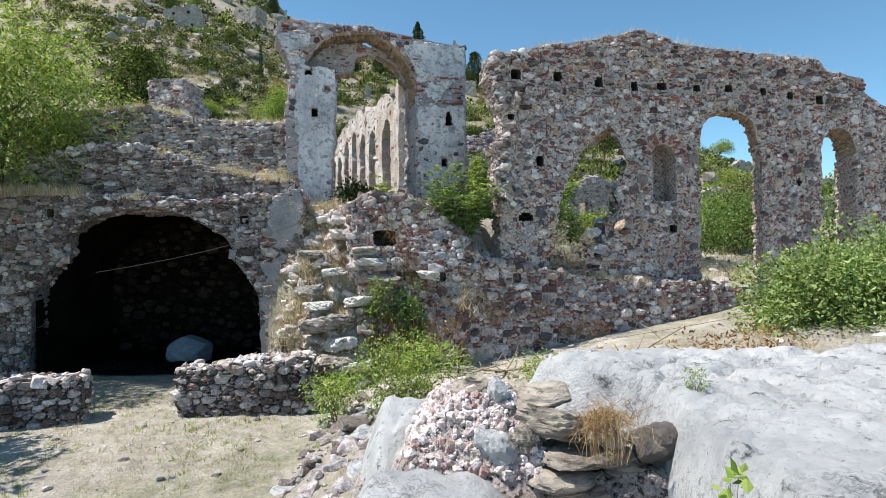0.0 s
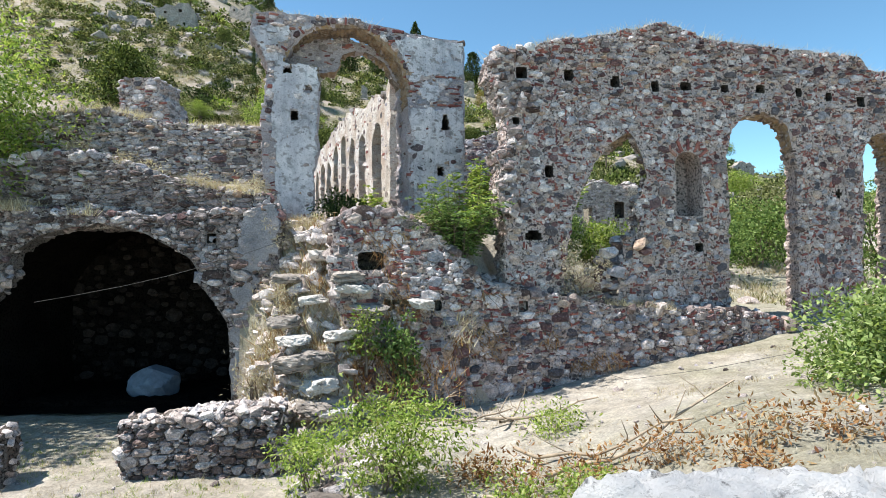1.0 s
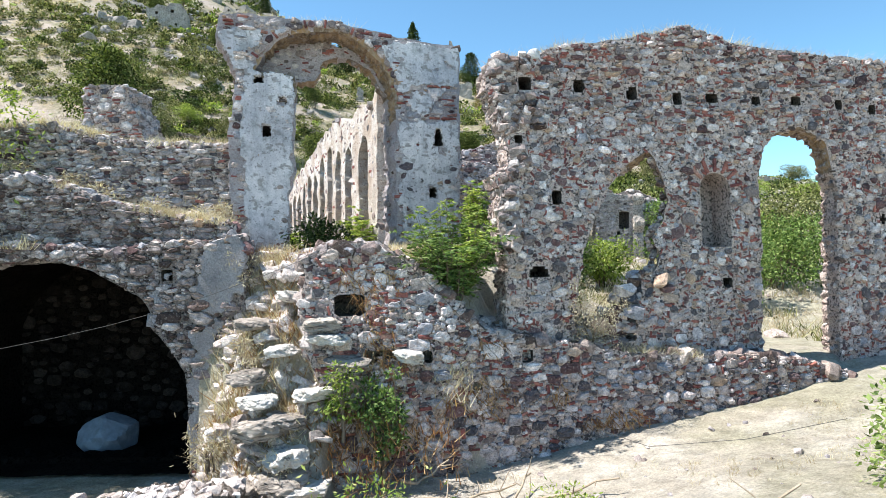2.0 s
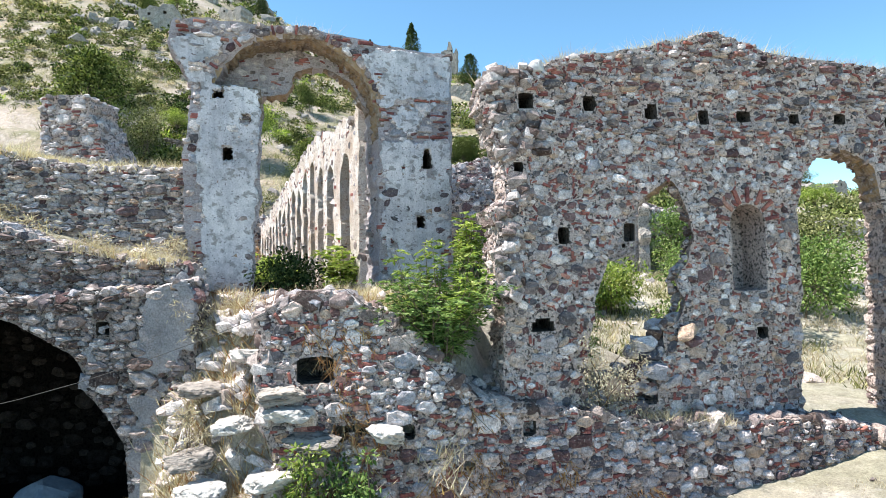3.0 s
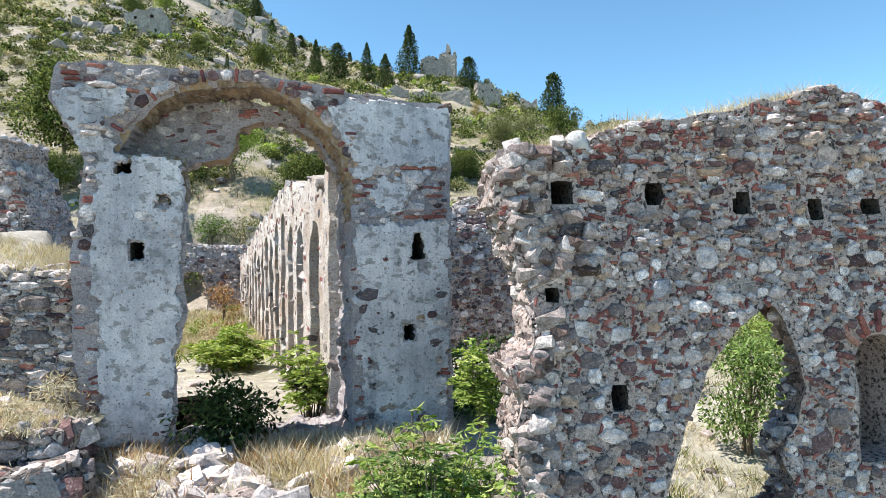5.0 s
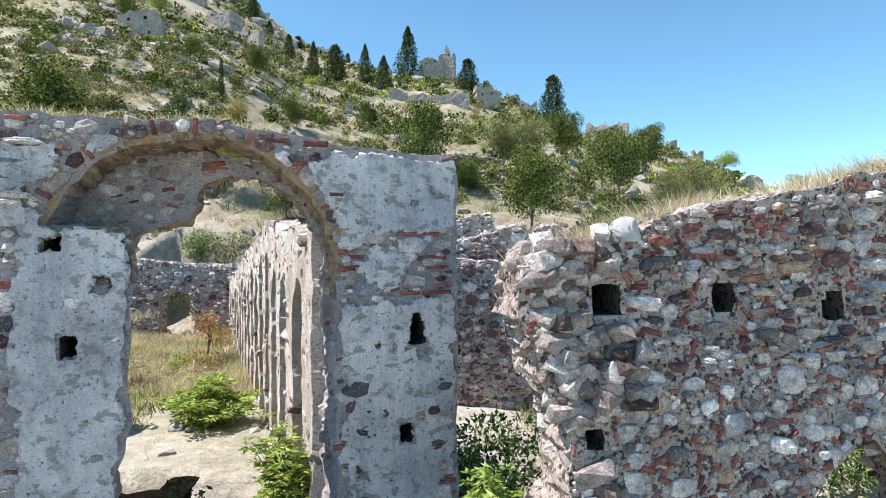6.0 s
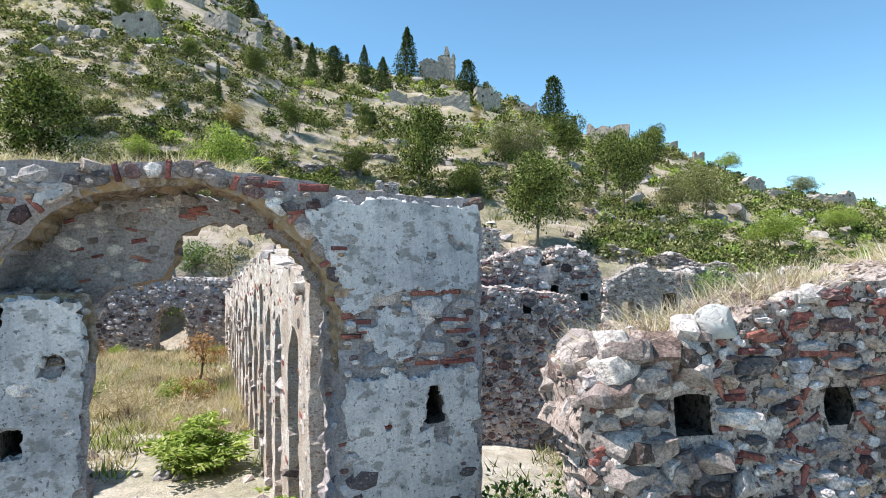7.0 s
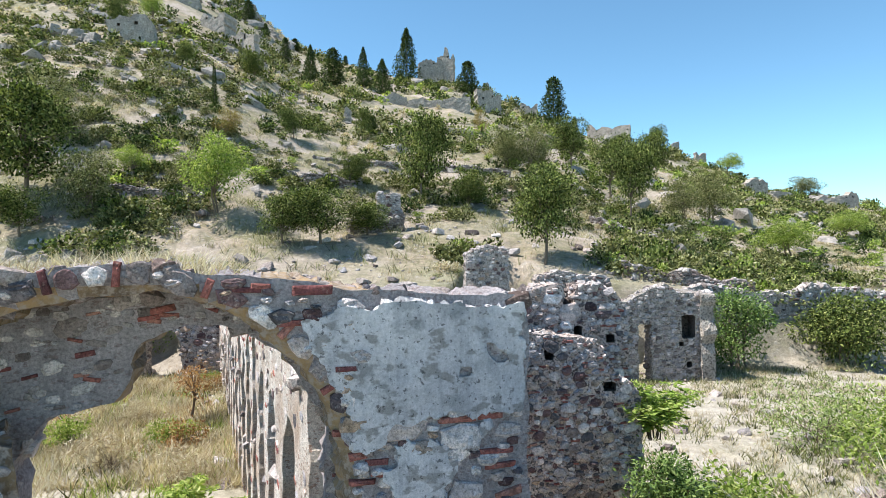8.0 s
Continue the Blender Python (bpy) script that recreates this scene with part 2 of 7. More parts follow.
def rock_material(name, light, dark, strong=0.5, layers=False):
    s = Shade(name, 0.9)
    col = s.mix(s.ramp(s.noise(1.6, 7, 0.68), [(0.38, 0), (0.66, 1)]), light, dark)
    cracks = s.ramp(s.noise(3.2, 6, 0.7, (1, 1.7, 1)), [(0.47, 1.0), (0.5, 0.45), (0.53, 1.0)])
    col = s.mix(s.math("MULTIPLY", s.ramp(s.noise(0.9, 3), [(0.5, 0), (0.6, 1)]), strong), col, s.mix(1.0, col, cracks, "MULTIPLY"))
    if layers:
        bands = s.ramp(s.noise(3.5, 5, 0.65, (1, 1, 8)), [(0.35, 0.35), (0.48, 1.0), (0.6, 1.25)])
        col = s.mix(1.0, col, bands, "MULTIPLY")
    spots = s.ramp(s.noise(34, 4, 0.7), [(0.6, 0), (0.72, 0.7)])
    col = s.mix(spots, col, (0.16, 0.155, 0.15))
    pits = s.ramp(s.noise(6.5, 8, 0.72), [(0.34, 0.25), (0.43, 1.0)])
    col = s.mix(1.0, col, pits, "MULTIPLY")
    relief = s.noise(5, 9, 0.7, (1, 1, 8)) if layers else s.noise(8, 9, 0.78)
    return s.finish(col, relief, 1.0, 0.08)


M_ROCK = rock_material("grey limestone", (0.78, 0.77, 0.765), (0.5, 0.505, 0.52), 0.9)
M_SLATE = rock_material("layered brown stone", (0.52, 0.455, 0.385), (0.29, 0.245, 0.205), 0.9, True)
M_DARKROCK = rock_material("dark pitted rock", (0.3, 0.26, 0.235), (0.14, 0.12, 0.11), 0.8)
M_PALEROCK = rock_material("bleached boulder", (0.8, 0.76, 0.72), (0.56, 0.52, 0.48), 0.8)
M_BANKROCK = rock_material("brown grey boulder", (0.48, 0.42, 0.37), (0.27, 0.24, 0.22), 0.8, True)
M_CLIFF = rock_material("cliff rock", (0.4, 0.36, 0.33), (0.17, 0.16, 0.15), 0.9)


def leaf_material(name, stops, through_light=0.45):
    s = Shade(name, 0.75)
    s.bsdf.inputs["Specular IOR Level"].default_value = 0.12
    col = s.ramp(s.island(), stops)
    col = s.mix(1.0, col, s.ramp(s.noise(0.8, 2), [(0.3, 0.75), (0.7, 1.2)]), "MULTIPLY")
    s.finish(col)
    t = s.tree.nodes.new("ShaderNodeBsdfTranslucent")
    s.put(t, "Color", s.mix(1.0, col, (1.25, 1.25, 0.7), "MULTIPLY"))
    m = s.tree.nodes.new("ShaderNodeMixShader")
    m.inputs[0].default_value = through_light
    s.tree.links.new(s.bsdf.outputs[0], m.inputs[1])
    s.tree.links.new(t.outputs[0], m.inputs[2])
    s.tree.links.new(m.outputs[0], s.tree.nodes["Material Output"].inputs["Surface"])
    return s.mat


L_BRIGHT = leaf_material("yellow green leaves", [(0, (0.07, 0.12, 0.02)), (0.35, (0.21, 0.3, 0.065)), (0.8, (0.35, 0.42, 0.12)), (1, (0.54, 0.57, 0.25))], 0.4)
L_GREEN = leaf_material("green leaves", [(0, (0.025, 0.05, 0.015)), (0.3, (0.11, 0.18, 0.05)), (0.8, (0.21, 0.3, 0.095)), (1, (0.31, 0.38, 0.15))], 0.27)
L_TREE = leaf_material("deep green tree leaves", [(0, (0.008, 0.014, 0.004)), (0.35, (0.06, 0.09, 0.02)), (0.8, (0.19, 0.23, 0.06)), (1, (0.38, 0.4, 0.15))], 0.13)
L_DARK = leaf_material("dark green leaves", [(0, (0.012, 0.022, 0.008)), (0.5, (0.045, 0.072, 0.022)), (1, (0.13, 0.17, 0.06))], 0.18)
L_OLIVE = leaf_material("olive scrub leaves", [(0, (0.014, 0.018, 0.006)), (0.35, (0.13, 0.145, 0.05)), (0.85, (0.275, 0.28, 0.12)), (1, (0.46, 0.44, 0.26))], 0.13)
L_GOLD = leaf_material("golden dry stems", [(0, (0.3, 0.17, 0.07)), (0.5, (0.5, 0.33, 0.16)), (1, (0.66, 0.5, 0.3))], 0.3)
L_SAGE = leaf_material("pale green leaves", [(0, (0.06, 0.09, 0.03)), (0.3, (0.2, 0.28, 0.09)), (0.8, (0.35, 0.44, 0.17)), (1, (0.52, 0.57, 0.3))], 0.4)
L_AUTUMN = leaf_material("rusty yellow leaves", [(0, (0.1, 0.06, 0.02)), (0.5, (0.25, 0.19, 0.06)), (1, (0.4, 0.32, 0.12))], 0.3)
L_RUST = leaf_material("withered brown leaves", [(0, (0.14, 0.06, 0.028)), (0.5, (0.34, 0.18, 0.08)), (1, (0.5, 0.36, 0.2))], 0.3)
L_STRAW = leaf_material("dry straw", [(0, (0.3, 0.23, 0.15)), (0.5, (0.54, 0.47, 0.36)), (1, (0.7, 0.65, 0.55))], 0.3)


def bark_material():
    s = Shade("bark", 0.95)
    return s.finish(s.mix(s.noise(8, 5, 0.7, (1, 1, 0.25)), (0.09, 0.07, 0.05), (0.26, 0.2, 0.15)), s.noise(20, 5, 0.7, (1, 1, 0.3)), 0.8, 0.03)


M_BARK = bark_material()


def plain_material(name, colour, rough, grain=0.15):
    s = Shade(name, rough)
    k = s.ramp(s.noise(6, 5, 0.65), [(0.3, 1 - grain * 2), (0.7, 1 + grain)])
    return s.finish(s.mix(1.0, colour, k, "MULTIPLY"), s.noise(5, 4), 0.3, 0.03)


M_TARP = plain_material("pale blue plastic sheet", (0.26, 0.3, 0.35), 0.5)
M_CABLE = plain_material("grey cable", (0.09, 0.085, 0.08), 0.7)
M_BAG = plain_material("white plastic", (0.75, 0.78, 0.8), 0.35)
M_WOOD = plain_material("bleached dead wood", (0.42, 0.34, 0.25), 0.9, 0.3)

# ---- pieces of masonry ----
RS = np.random.RandomState(11)


def ring_piece(outline, tall, rs):
    """A flat-faced stone: an outline that sits in the wall, a shoulder and a rough face."""
    n = len(outline)
    o = np.asarray(outline)
    rings = [np.c_[o, np.full(n, -0.8)],
             np.c_[o * 0.98, 0.4 + rs.uniform(-0.2, 0.2, n)],
             np.c_[o * rs.uniform(0.76, 0.93, (n, 1)), 0.85 + rs.uniform(-0.3, 0.22, n) * tall],
             np.c_[o * rs.uniform(0.35, 0.55, (n, 1)), 1.0 + rs.uniform(-0.3, 0.28, n) * tall]]
    verts = np.vstack(rings + [np.array([[rs.uniform(-0.2, 0.2), rs.uniform(-0.2, 0.2), 1.0 + rs.uniform(-0.2, 0.2) * tall]])])
    faces = []
    for r in range(3):
        for k in range(n):
            a, b = r * n + k, r * n + (k + 1) % n
            faces += [(a, b, b + n), (a, b + n, a + n)]
    faces += [(3 * n + k, 3 * n + (k + 1) % n, 4 * n) for k in range(n)]
    return verts, np.array(faces)


def stone_outline(rs):
    n = rs.randint(6, 11)
    ang = (np.arange(n) + rs.uniform(-0.33, 0.33, n) + rs.rand()) * 2 * np.pi / n
    p = rs.uniform(1.8, 5.0)
    rad = (np.abs(np.cos(ang)) ** p + np.abs(np.sin(ang)) ** p) ** (-1 / p) * rs.uniform(0.84, 1.05, n)
    return np.c_[np.cos(ang) * rad, np.sin(ang) * rad]


def brick_outline(rs):
    c = rs.uniform(0.02, 0.1, 8)
    pts = [(-1 + c[0], -1), (1 - c[1], -1), (1, -1 + 3 * c[2]), (1, 1 - 3 * c[3]), (1 - c[4], 1), (-1 + c[5], 1), (-1, 1 - 3 * c[6]), (-1, -1 + 3 * c[7])]
    return np.array(pts) + rs.uniform(-0.05, 0.05, (8, 2))


def hull_piece(rs, points=13, box=0.55):
    """A loose stone: the hull of a few points between a box and a ball."""
    bm = bmesh.new()
    for _ in range(points):
        d = rs.normal(size=3)
        d = d / np.linalg.norm(d) * (1 - box) + np.clip(d * 1.4, -1, 1) * box
        bm.verts.new(d / max(1.0, np.abs(d).max()))
    hull = bmesh.ops.convex_hull(bm, input=bm.verts)
    junk = {g for g in hull["geom_interior"] + hull["geom_unused"] if isinstance(g, bmesh.types.BMVert)}
    bmesh.ops.delete(bm, geom=list(junk), context="VERTS")
    bmesh.ops.triangulate(bm, faces=bm.faces)
    bm.verts.index_update()
    out = np.array([v.co for v in bm.verts]), np.array([[v.index for v in f.verts] for f in bm.faces])
    bm.free()
    return out


PIECES = {"stone": [ring_piece(stone_outline(RS), 1.0, RS) for _ in range(40)],
          "brick": [ring_piece(brick_outline(RS), 0.5, RS) for _ in range(10)],
          "rubble": [hull_piece(RS, RS.randint(16, 30), RS.uniform(0.3, 0.7)) for _ in range(26)]}
PIECE_MESH = {}


def piece_mesh(kind, variant, mats):
    key = (kind, variant, mats["piece"].name)
    if key not in PIECE_MESH:
        PIECE_MESH[key] = mesh_of(kind, *PIECES[kind][variant], mats["piece"])
    return PIECE_MESH[key]


def lay(parent, items, mats, single=(0, 0, 0), count=260):
    """Sets pieces (kind, variant, 4 x 4 array): the count nearest to a point of the plan are objects of their own, the rest one joined mesh a kind."""
    single = np.array(single)
    items = sorted(items, key=lambda it: float(np.linalg.norm(it[2][:3, 3] - single)))
    for kind, variant, m in items[:count]:
        ob = part("brick" if kind == "brick" else "stone", piece_mesh(kind, variant, mats[kind]), parent)
        ob.matrix_basis = Matrix(m.tolist())
    for kind in ("stone", "brick", "rubble"):
        rest = [it for it in items[count:] if it[0] == kind]
        if rest:
            vs, fs, at = [], [], 0
            for _, variant, m in rest:
                v, f = PIECES[kind][variant]
                vs.append(v @ m[:3, :3].T + m[:3, 3])
                fs.append(f + at)
                at += len(v)
            name = {"stone": "stonework", "brick": "brickwork", "rubble": "rubble"}[kind]
            part(name, mesh_of(name, np.vstack(vs), np.vstack(fs), mats[kind]["island"]), parent, kind="stuff")


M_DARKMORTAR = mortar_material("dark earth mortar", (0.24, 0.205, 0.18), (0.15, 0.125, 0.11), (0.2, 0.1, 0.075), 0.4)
M_MORTAR_DIM = mortar_material("brown grey mortar", (0.38, 0.33, 0.31), (0.22, 0.19, 0.175), (0.24, 0.12, 0.09), 0.4)
# Dark lining of the blind holes: their shade is put into the colour.
M_HOLE_SHADE = mortar_material("hole lining with shade", (0.2, 0.165, 0.14), (0.12, 0.1, 0.085), (0.14, 0.08, 0.06), 0.4)
DARK_MATS = {"stone": M_DARKSTONE, "brick": M_BRICK, "rubble": M_PALE}
STONE_MATS = {"stone": M_STONE, "brick": M_BRICK, "rubble": M_PALE}
PALE_MATS = {"stone": M_PALE, "brick": M_BRICK, "rubble": M_PALE}


def turn3(rs, sx, sy, sz, at, tumble=0.35):
    """A 4 x 4 array: a scaled, somewhat tumbled loose stone."""
    e = Euler((rs.normal() * tumble, rs.normal() * tumble, rs.uniform(0, 6.28))).to_matrix()
    m = np.eye(4)
    m[:3, :3] = np.array(e) @ np.diag((sx, sy, sz))
    m[:3, 3] = at
    return m


class Wall:
    """An upright wall in the plan from a to b, seen from its right-hand side going from b to a: a rough core with openings
    and blind holes, and pieces laid in its face. solid(u, v) and holes(u, v): about how many metres a place lies inside."""

    def __init__(self, name, a, b, z0, z1, solid, thick, material, label, step=0.1, holes=None, front=None, rough=0.025, seed=1, parent=None, ragged=0.07, category="wall", rim_material=None, rim_where=None, shade_holes=None, splay=None, face_where=None):
        self.a, self.b = np.array(a, float), np.array(b, float)
        self.length = float(np.linalg.norm(self.b - self.a))
        self.U = (self.b - self.a) / self.length
        self.D = np.array((-self.U[1], self.U[0]))
        self.z0, self.z1, self.thick, self.step, self.seed = z0, z1, thick, step, seed
        self.splay = splay or (lambda u, v: 0 * u)
        self.front = front or (lambda u, v: 0 * u)
        self.face = lambda u, v: self.front(u, v) + rough * fbm(u * 2.2, v * 2.2, seed + 3, 2)
        nu, nv = int(np.ceil((self.length + 0.6) / step)), int(np.ceil((z1 - z0) / step))
        us, vs = -0.3 + np.arange(nu + 1) * step, z0 + np.arange(nv + 1) * step
        u, v = np.meshgrid(us, vs, indexing="ij")
        f = solid(u, v) + ragged * fbm(u * 3.1, v * 3.6, seed)
        f = np.minimum(f, v - z0 + 0.01)
        self.us, self.vs, self.f = us, vs, f
        h = holes(u, v) if holes else np.full_like(u, -9.0)
        self.h = h
        cell = lambda g: (g[:-1, :-1] + g[1:, :-1] + g[:-1, 1:] + g[1:, 1:]) / 4
        keep, hole = cell(f) > 0, cell(h) > 0
        hole &= keep
        pu, pv = u.copy(), v.copy()
        pad = np.zeros((nu + 2, nv + 2), bool)
        pad[1:-1, 1:-1] = keep
        near = pad[:-1, :-1].astype(int) + pad[1:, :-1] + pad[:-1, 1:] + pad[1:, 1:]
        edge = (near > 0) & (near < 4)
        gu, gv = np.gradient(f, step)
        g2 = np.maximum(gu ** 2 + gv ** 2, 0.2)
        pu -= np.where(edge, np.clip(f * gu / g2, -0.6 * step, 0.6 * step), 0)
        pv -= np.where(edge, np.clip(f * gv / g2, -0.6 * step, 0.6 * step), 0)
        if holes:
            hu, hv = np.gradient(h, step)
            close = (np.abs(h) < 0.6 * step) & ~edge
            pu -= np.where(close, np.clip(h * hu, -0.5 * step, 0.5 * step), 0)
            pv -= np.where(close, np.clip(h * hv, -0.5 * step, 0.5 * step), 0)
        rs = np.random.RandomState(seed)
        layers = max(2, int(round(thick / 0.22)))
        norm = np.sqrt(g2)
        stack = []
        for k in range(layers + 1):
            wob = np.where(edge, rs.uniform(-0.045, 0.045, u.shape), 0) if 0 < k else 0
            d = self.face(pu, pv) if k == 0 else self.front(pu, pv) + thick * k / layers + rough * rs.uniform(-1, 1, u.shape)
            lean = splay(pu, pv) * thick * k / layers if splay else 0
            stack.append(self.place(pu - wob * gu / norm + lean, d, pv - wob * gv / norm))
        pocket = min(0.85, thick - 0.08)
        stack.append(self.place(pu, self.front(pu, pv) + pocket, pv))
        verts = np.concatenate([s.reshape(-1, 3) for s in stack])
        count, row = u.size, nv + 1
        quads = []

        def cells(mask, layer, flip):
            i, j = np.nonzero(mask)
            q = np.c_[i * row + j, (i + 1) * row + j, (i + 1) * row + j + 1, i * row + j + 1] + layer * count
            quads.append(q[:, ::-1] if flip else q)

        cells(keep & ~hole, 0, False)
        cells(keep, layers, True)
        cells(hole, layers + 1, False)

        def rim(one, two, pairs, outside):
            for axis in (0, 1):
                padded = np.pad(one, ((1, 1), (0, 0)) if axis == 0 else ((0, 0), (1, 1)))
                other = np.pad(two, ((1, 1), (0, 0)) if axis == 0 else ((0, 0), (1, 1)), constant_values=outside)
                p0, p1 = (padded[:-1], padded[1:]) if axis == 0 else (padded[:, :-1], padded[:, 1:])
                o0, o1 = (other[:-1], other[1:]) if axis == 0 else (other[:, :-1], other[:, 1:])
                for mask, flip in ((p0 & o1, False), (o0 & p1, True)):
                    i, j = np.nonzero(mask)
                    s0 = i * row + j
                    s1 = s0 + (1 if axis == 0 else row)
                    for la, lb in pairs:
                        q = np.c_[s0 + la * count, s1 + la * count, s1 + lb * count, s0 + lb * count]
                        quads.append(q[:, ::-1] if flip == (axis == 0) else q)

        plain = sum(len(q) for q in quads)
        rim(keep, ~keep, [(k, k + 1) for k in range(layers)], True)
        rims = sum(len(q) for q in quads)
        if hole.any():
            rim(hole, keep & ~hole, [(layers + 1, 0)], False)
        quads = np.vstack(quads)
        used, back = np.unique(quads, return_inverse=True)
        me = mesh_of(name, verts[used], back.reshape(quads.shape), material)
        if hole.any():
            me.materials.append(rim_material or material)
            # hole faces get the lining that carries painted shade
            me.materials.append(M_HOLE_SHADE)
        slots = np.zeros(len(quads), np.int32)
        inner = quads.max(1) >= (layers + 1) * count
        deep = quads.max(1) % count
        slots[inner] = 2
        if shade_holes:
            slots[inner & ~shade_holes(u.ravel()[deep], v.ravel()[deep])] = 0
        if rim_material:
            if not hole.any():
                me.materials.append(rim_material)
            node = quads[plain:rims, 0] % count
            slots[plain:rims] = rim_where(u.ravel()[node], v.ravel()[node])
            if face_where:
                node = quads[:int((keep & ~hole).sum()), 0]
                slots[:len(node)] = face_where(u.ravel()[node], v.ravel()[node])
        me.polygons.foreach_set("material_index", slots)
        self.ob = new(name, me)
        if parent:
            self.ob.parent = parent
        else:
            tagged(self.ob, label, category, kind="structure")
        i, j = np.nonzero(edge)
        self.rim_uv = np.c_[pu[i, j], pv[i, j], gu[i, j] / norm[i, j], gv[i, j] / norm[i, j]]
        self.items = []
        self.busy = None

    def place(self, u, d, v):
        x = self.a[0] + self.U[0] * u + self.D[0] * d
        y = self.a[1] + self.U[1] * u + self.D[1] * d
        return np.stack([x, y, np.asarray(v) + 0 * x], -1)

    def basis(self, u, v, a, b, out, spin=0.0, sink=0.0):
        c, s = math.cos(spin), math.sin(spin)
        U3, N3, Z3 = np.array((*self.U, 0)), -np.array((*self.D, 0)), np.array((0, 0, 1.0))
        d = float(self.face(np.array(u), np.array(v)))
        m = np.eye(4)
        m[:3, 0], m[:3, 1], m[:3, 2] = (U3 * c + Z3 * s) * a, (Z3 * c - U3 * s) * b, N3 * out
        m[:3, 3] = self.place(u, d + sink, v)
        return m

    def free(self, u, v, a, b):
        """Whether a piece fits there; if so its room is taken."""
        cell = 0.02
        if self.busy is None:
            self.busy = np.zeros((int((self.us[-1] - self.us[0]) / cell) + 2, int((self.vs[-1] - self.vs[0]) / cell) + 2), bool)
        for su, sv in ((-0.8, -0.8), (0.8, -0.8), (-0.8, 0.8), (0.8, 0.8), (0, 0)):
            i, j = int(round((u + su * a - self.us[0]) / self.step)), int(round((v + sv * b - self.vs[0]) / self.step))
            if not (0 <= i < len(self.us) and 0 <= j < len(self.vs)) or self.f[i, j] < 0.02 or self.h[i, j] > -0.03:
                return False
        i0, i1 = int((u - a - self.us[0]) / cell), int((u + a - self.us[0]) / cell) + 1
        j0, j1 = int((v - b - self.vs[0]) / cell), int((v + b - self.vs[0]) / cell) + 1
        i0, j0 = max(i0, 0), max(j0, 0)
        spot = self.busy[i0:i1, j0:j1]
        if spot.size == 0:
            return False
        ii, jj = np.meshgrid(np.linspace(-1, 1, spot.shape[0]), np.linspace(-1, 1, spot.shape[1]), indexing="ij")
        shape = np.abs(ii) ** 2.6 + np.abs(jj) ** 2.6 < 1.0
        if (spot & shape).any():
            return False
        spot |= shape
        return True

    def fill(self, kind, tries, small, large, flat=(0.5, 0.9), out=(0.03, 0.06), where=None, seed=0, tilt=0.1, upright=0.0, box=None):
        rs = np.random.RandomState(self.seed * 31 + seed)
        box = box or (self.us[0], self.us[-1], self.vs[0], self.vs[-1])
        spots = np.c_[rs.uniform(box[0], box[1], tries * 2), rs.uniform(box[2], box[3], tries * 2)]
        i = np.clip(np.round((spots[:, 0] - self.us[0]) / self.step).astype(int), 0, len(self.us) - 1)
        j = np.clip(np.round((spots[:, 1] - self.vs[0]) / self.step).astype(int), 0, len(self.vs) - 1)
        for u, v in spots[(self.f[i, j] > 0.02) & (self.h[i, j] < -0.02)]:
            u, v = float(u), float(v)
            if self.busy is not None and self.busy[int((u - self.us[0]) / 0.02), int((v - self.vs[0]) / 0.02)]:
                continue
            a = small + (large - small) * rs.rand() ** 1.6
            b = a * rs.uniform(*flat)
            proud, spin, var, up = rs.uniform(*out), rs.normal() * tilt, rs.randint(len(PIECES[kind])), rs.rand()
            if where is not None and not where(u, v, rs):
                continue
            if up < upright:
                a, b = b, a
            if self.free(u, v, a, b):
                self.items.append((kind, var, self.basis(u, v, a * 1.03, b * 1.03, proud, spin)))

    def course(self, v, u0, u1, length, height, out=0.03, gap=0.02, kind="brick", seed=0):
        """One course of bricks or blocks."""
        rs = np.random.RandomState(self.seed * 57 + seed)
        u = u0
        while u < u1:
            a = length * rs.uniform(0.7, 1.15) / 2
            b = height / 2 * rs.uniform(0.9, 1.1)
            if rs.rand() > 0.08 and self.free(u + a, v, a, b):
                self.items.append((kind, rs.randint(len(PIECES[kind])), self.basis(u + a, v + rs.normal() * 0.006, a, b, out * rs.uniform(0.7, 1.3), rs.normal() * 0.015)))
            u += 2 * a + gap

    def crest(self, chance, small, large, up=0.2, seed=0, sides=0.3, zmin=-99):
        """Loose stones along the broken edges: mostly on top, some in the jambs."""
        rs = np.random.RandomState(self.seed * 77 + seed)
        for u, v, gu, gv in self.rim_uv:
            if v < max(self.z0 + 0.2, zmin):
                continue
            p = chance if -gv > up else chance * sides
            n = max(1, int(round(self.thick / 0.28)))
            for k in range(n):
                if rs.rand() < p:
                    s = small + (large - small) * rs.rand() ** 2
                    d = float(self.front(np.array(u), np.array(v))) + self.thick * (k + rs.uniform(0.15, 0.85)) / n
                    if k == 0:
                        d -= rs.uniform(0, 0.06)
                    at = self.place(u + gu * s * 0.35 + float(self.splay(np.array(u), np.array(v))) * d, d, v + gv * s * 0.35)
                    self.items.append(("rubble", rs.randint(len(PIECES["rubble"])), turn3(rs, s, s * rs.uniform(0.6, 0.95), s * rs.uniform(0.45, 0.75), at)))

    def done(self, mats, count=260, single=None):
        if single is None:
            single = self.place(self.length / 2, 0, (self.z0 + self.z1) / 2)
        lay(self.ob, self.items, mats, single, count)
        return self.ob


def interp(pairs):
    xs, ys = [p[0] for p in pairs], [p[1] for p in pairs]
    return lambda x: np.interp(x, xs, ys)


def arch_gap(u, v, c, half, spring, base, rise=None):
    """How far inside an arched opening."""
    rise = rise or half
    above = half - np.hypot(u - c, (v - spring) * half / rise)
    below = np.minimum(half - np.abs(u - c), v - base)
    return np.where(v > spring, above, below)


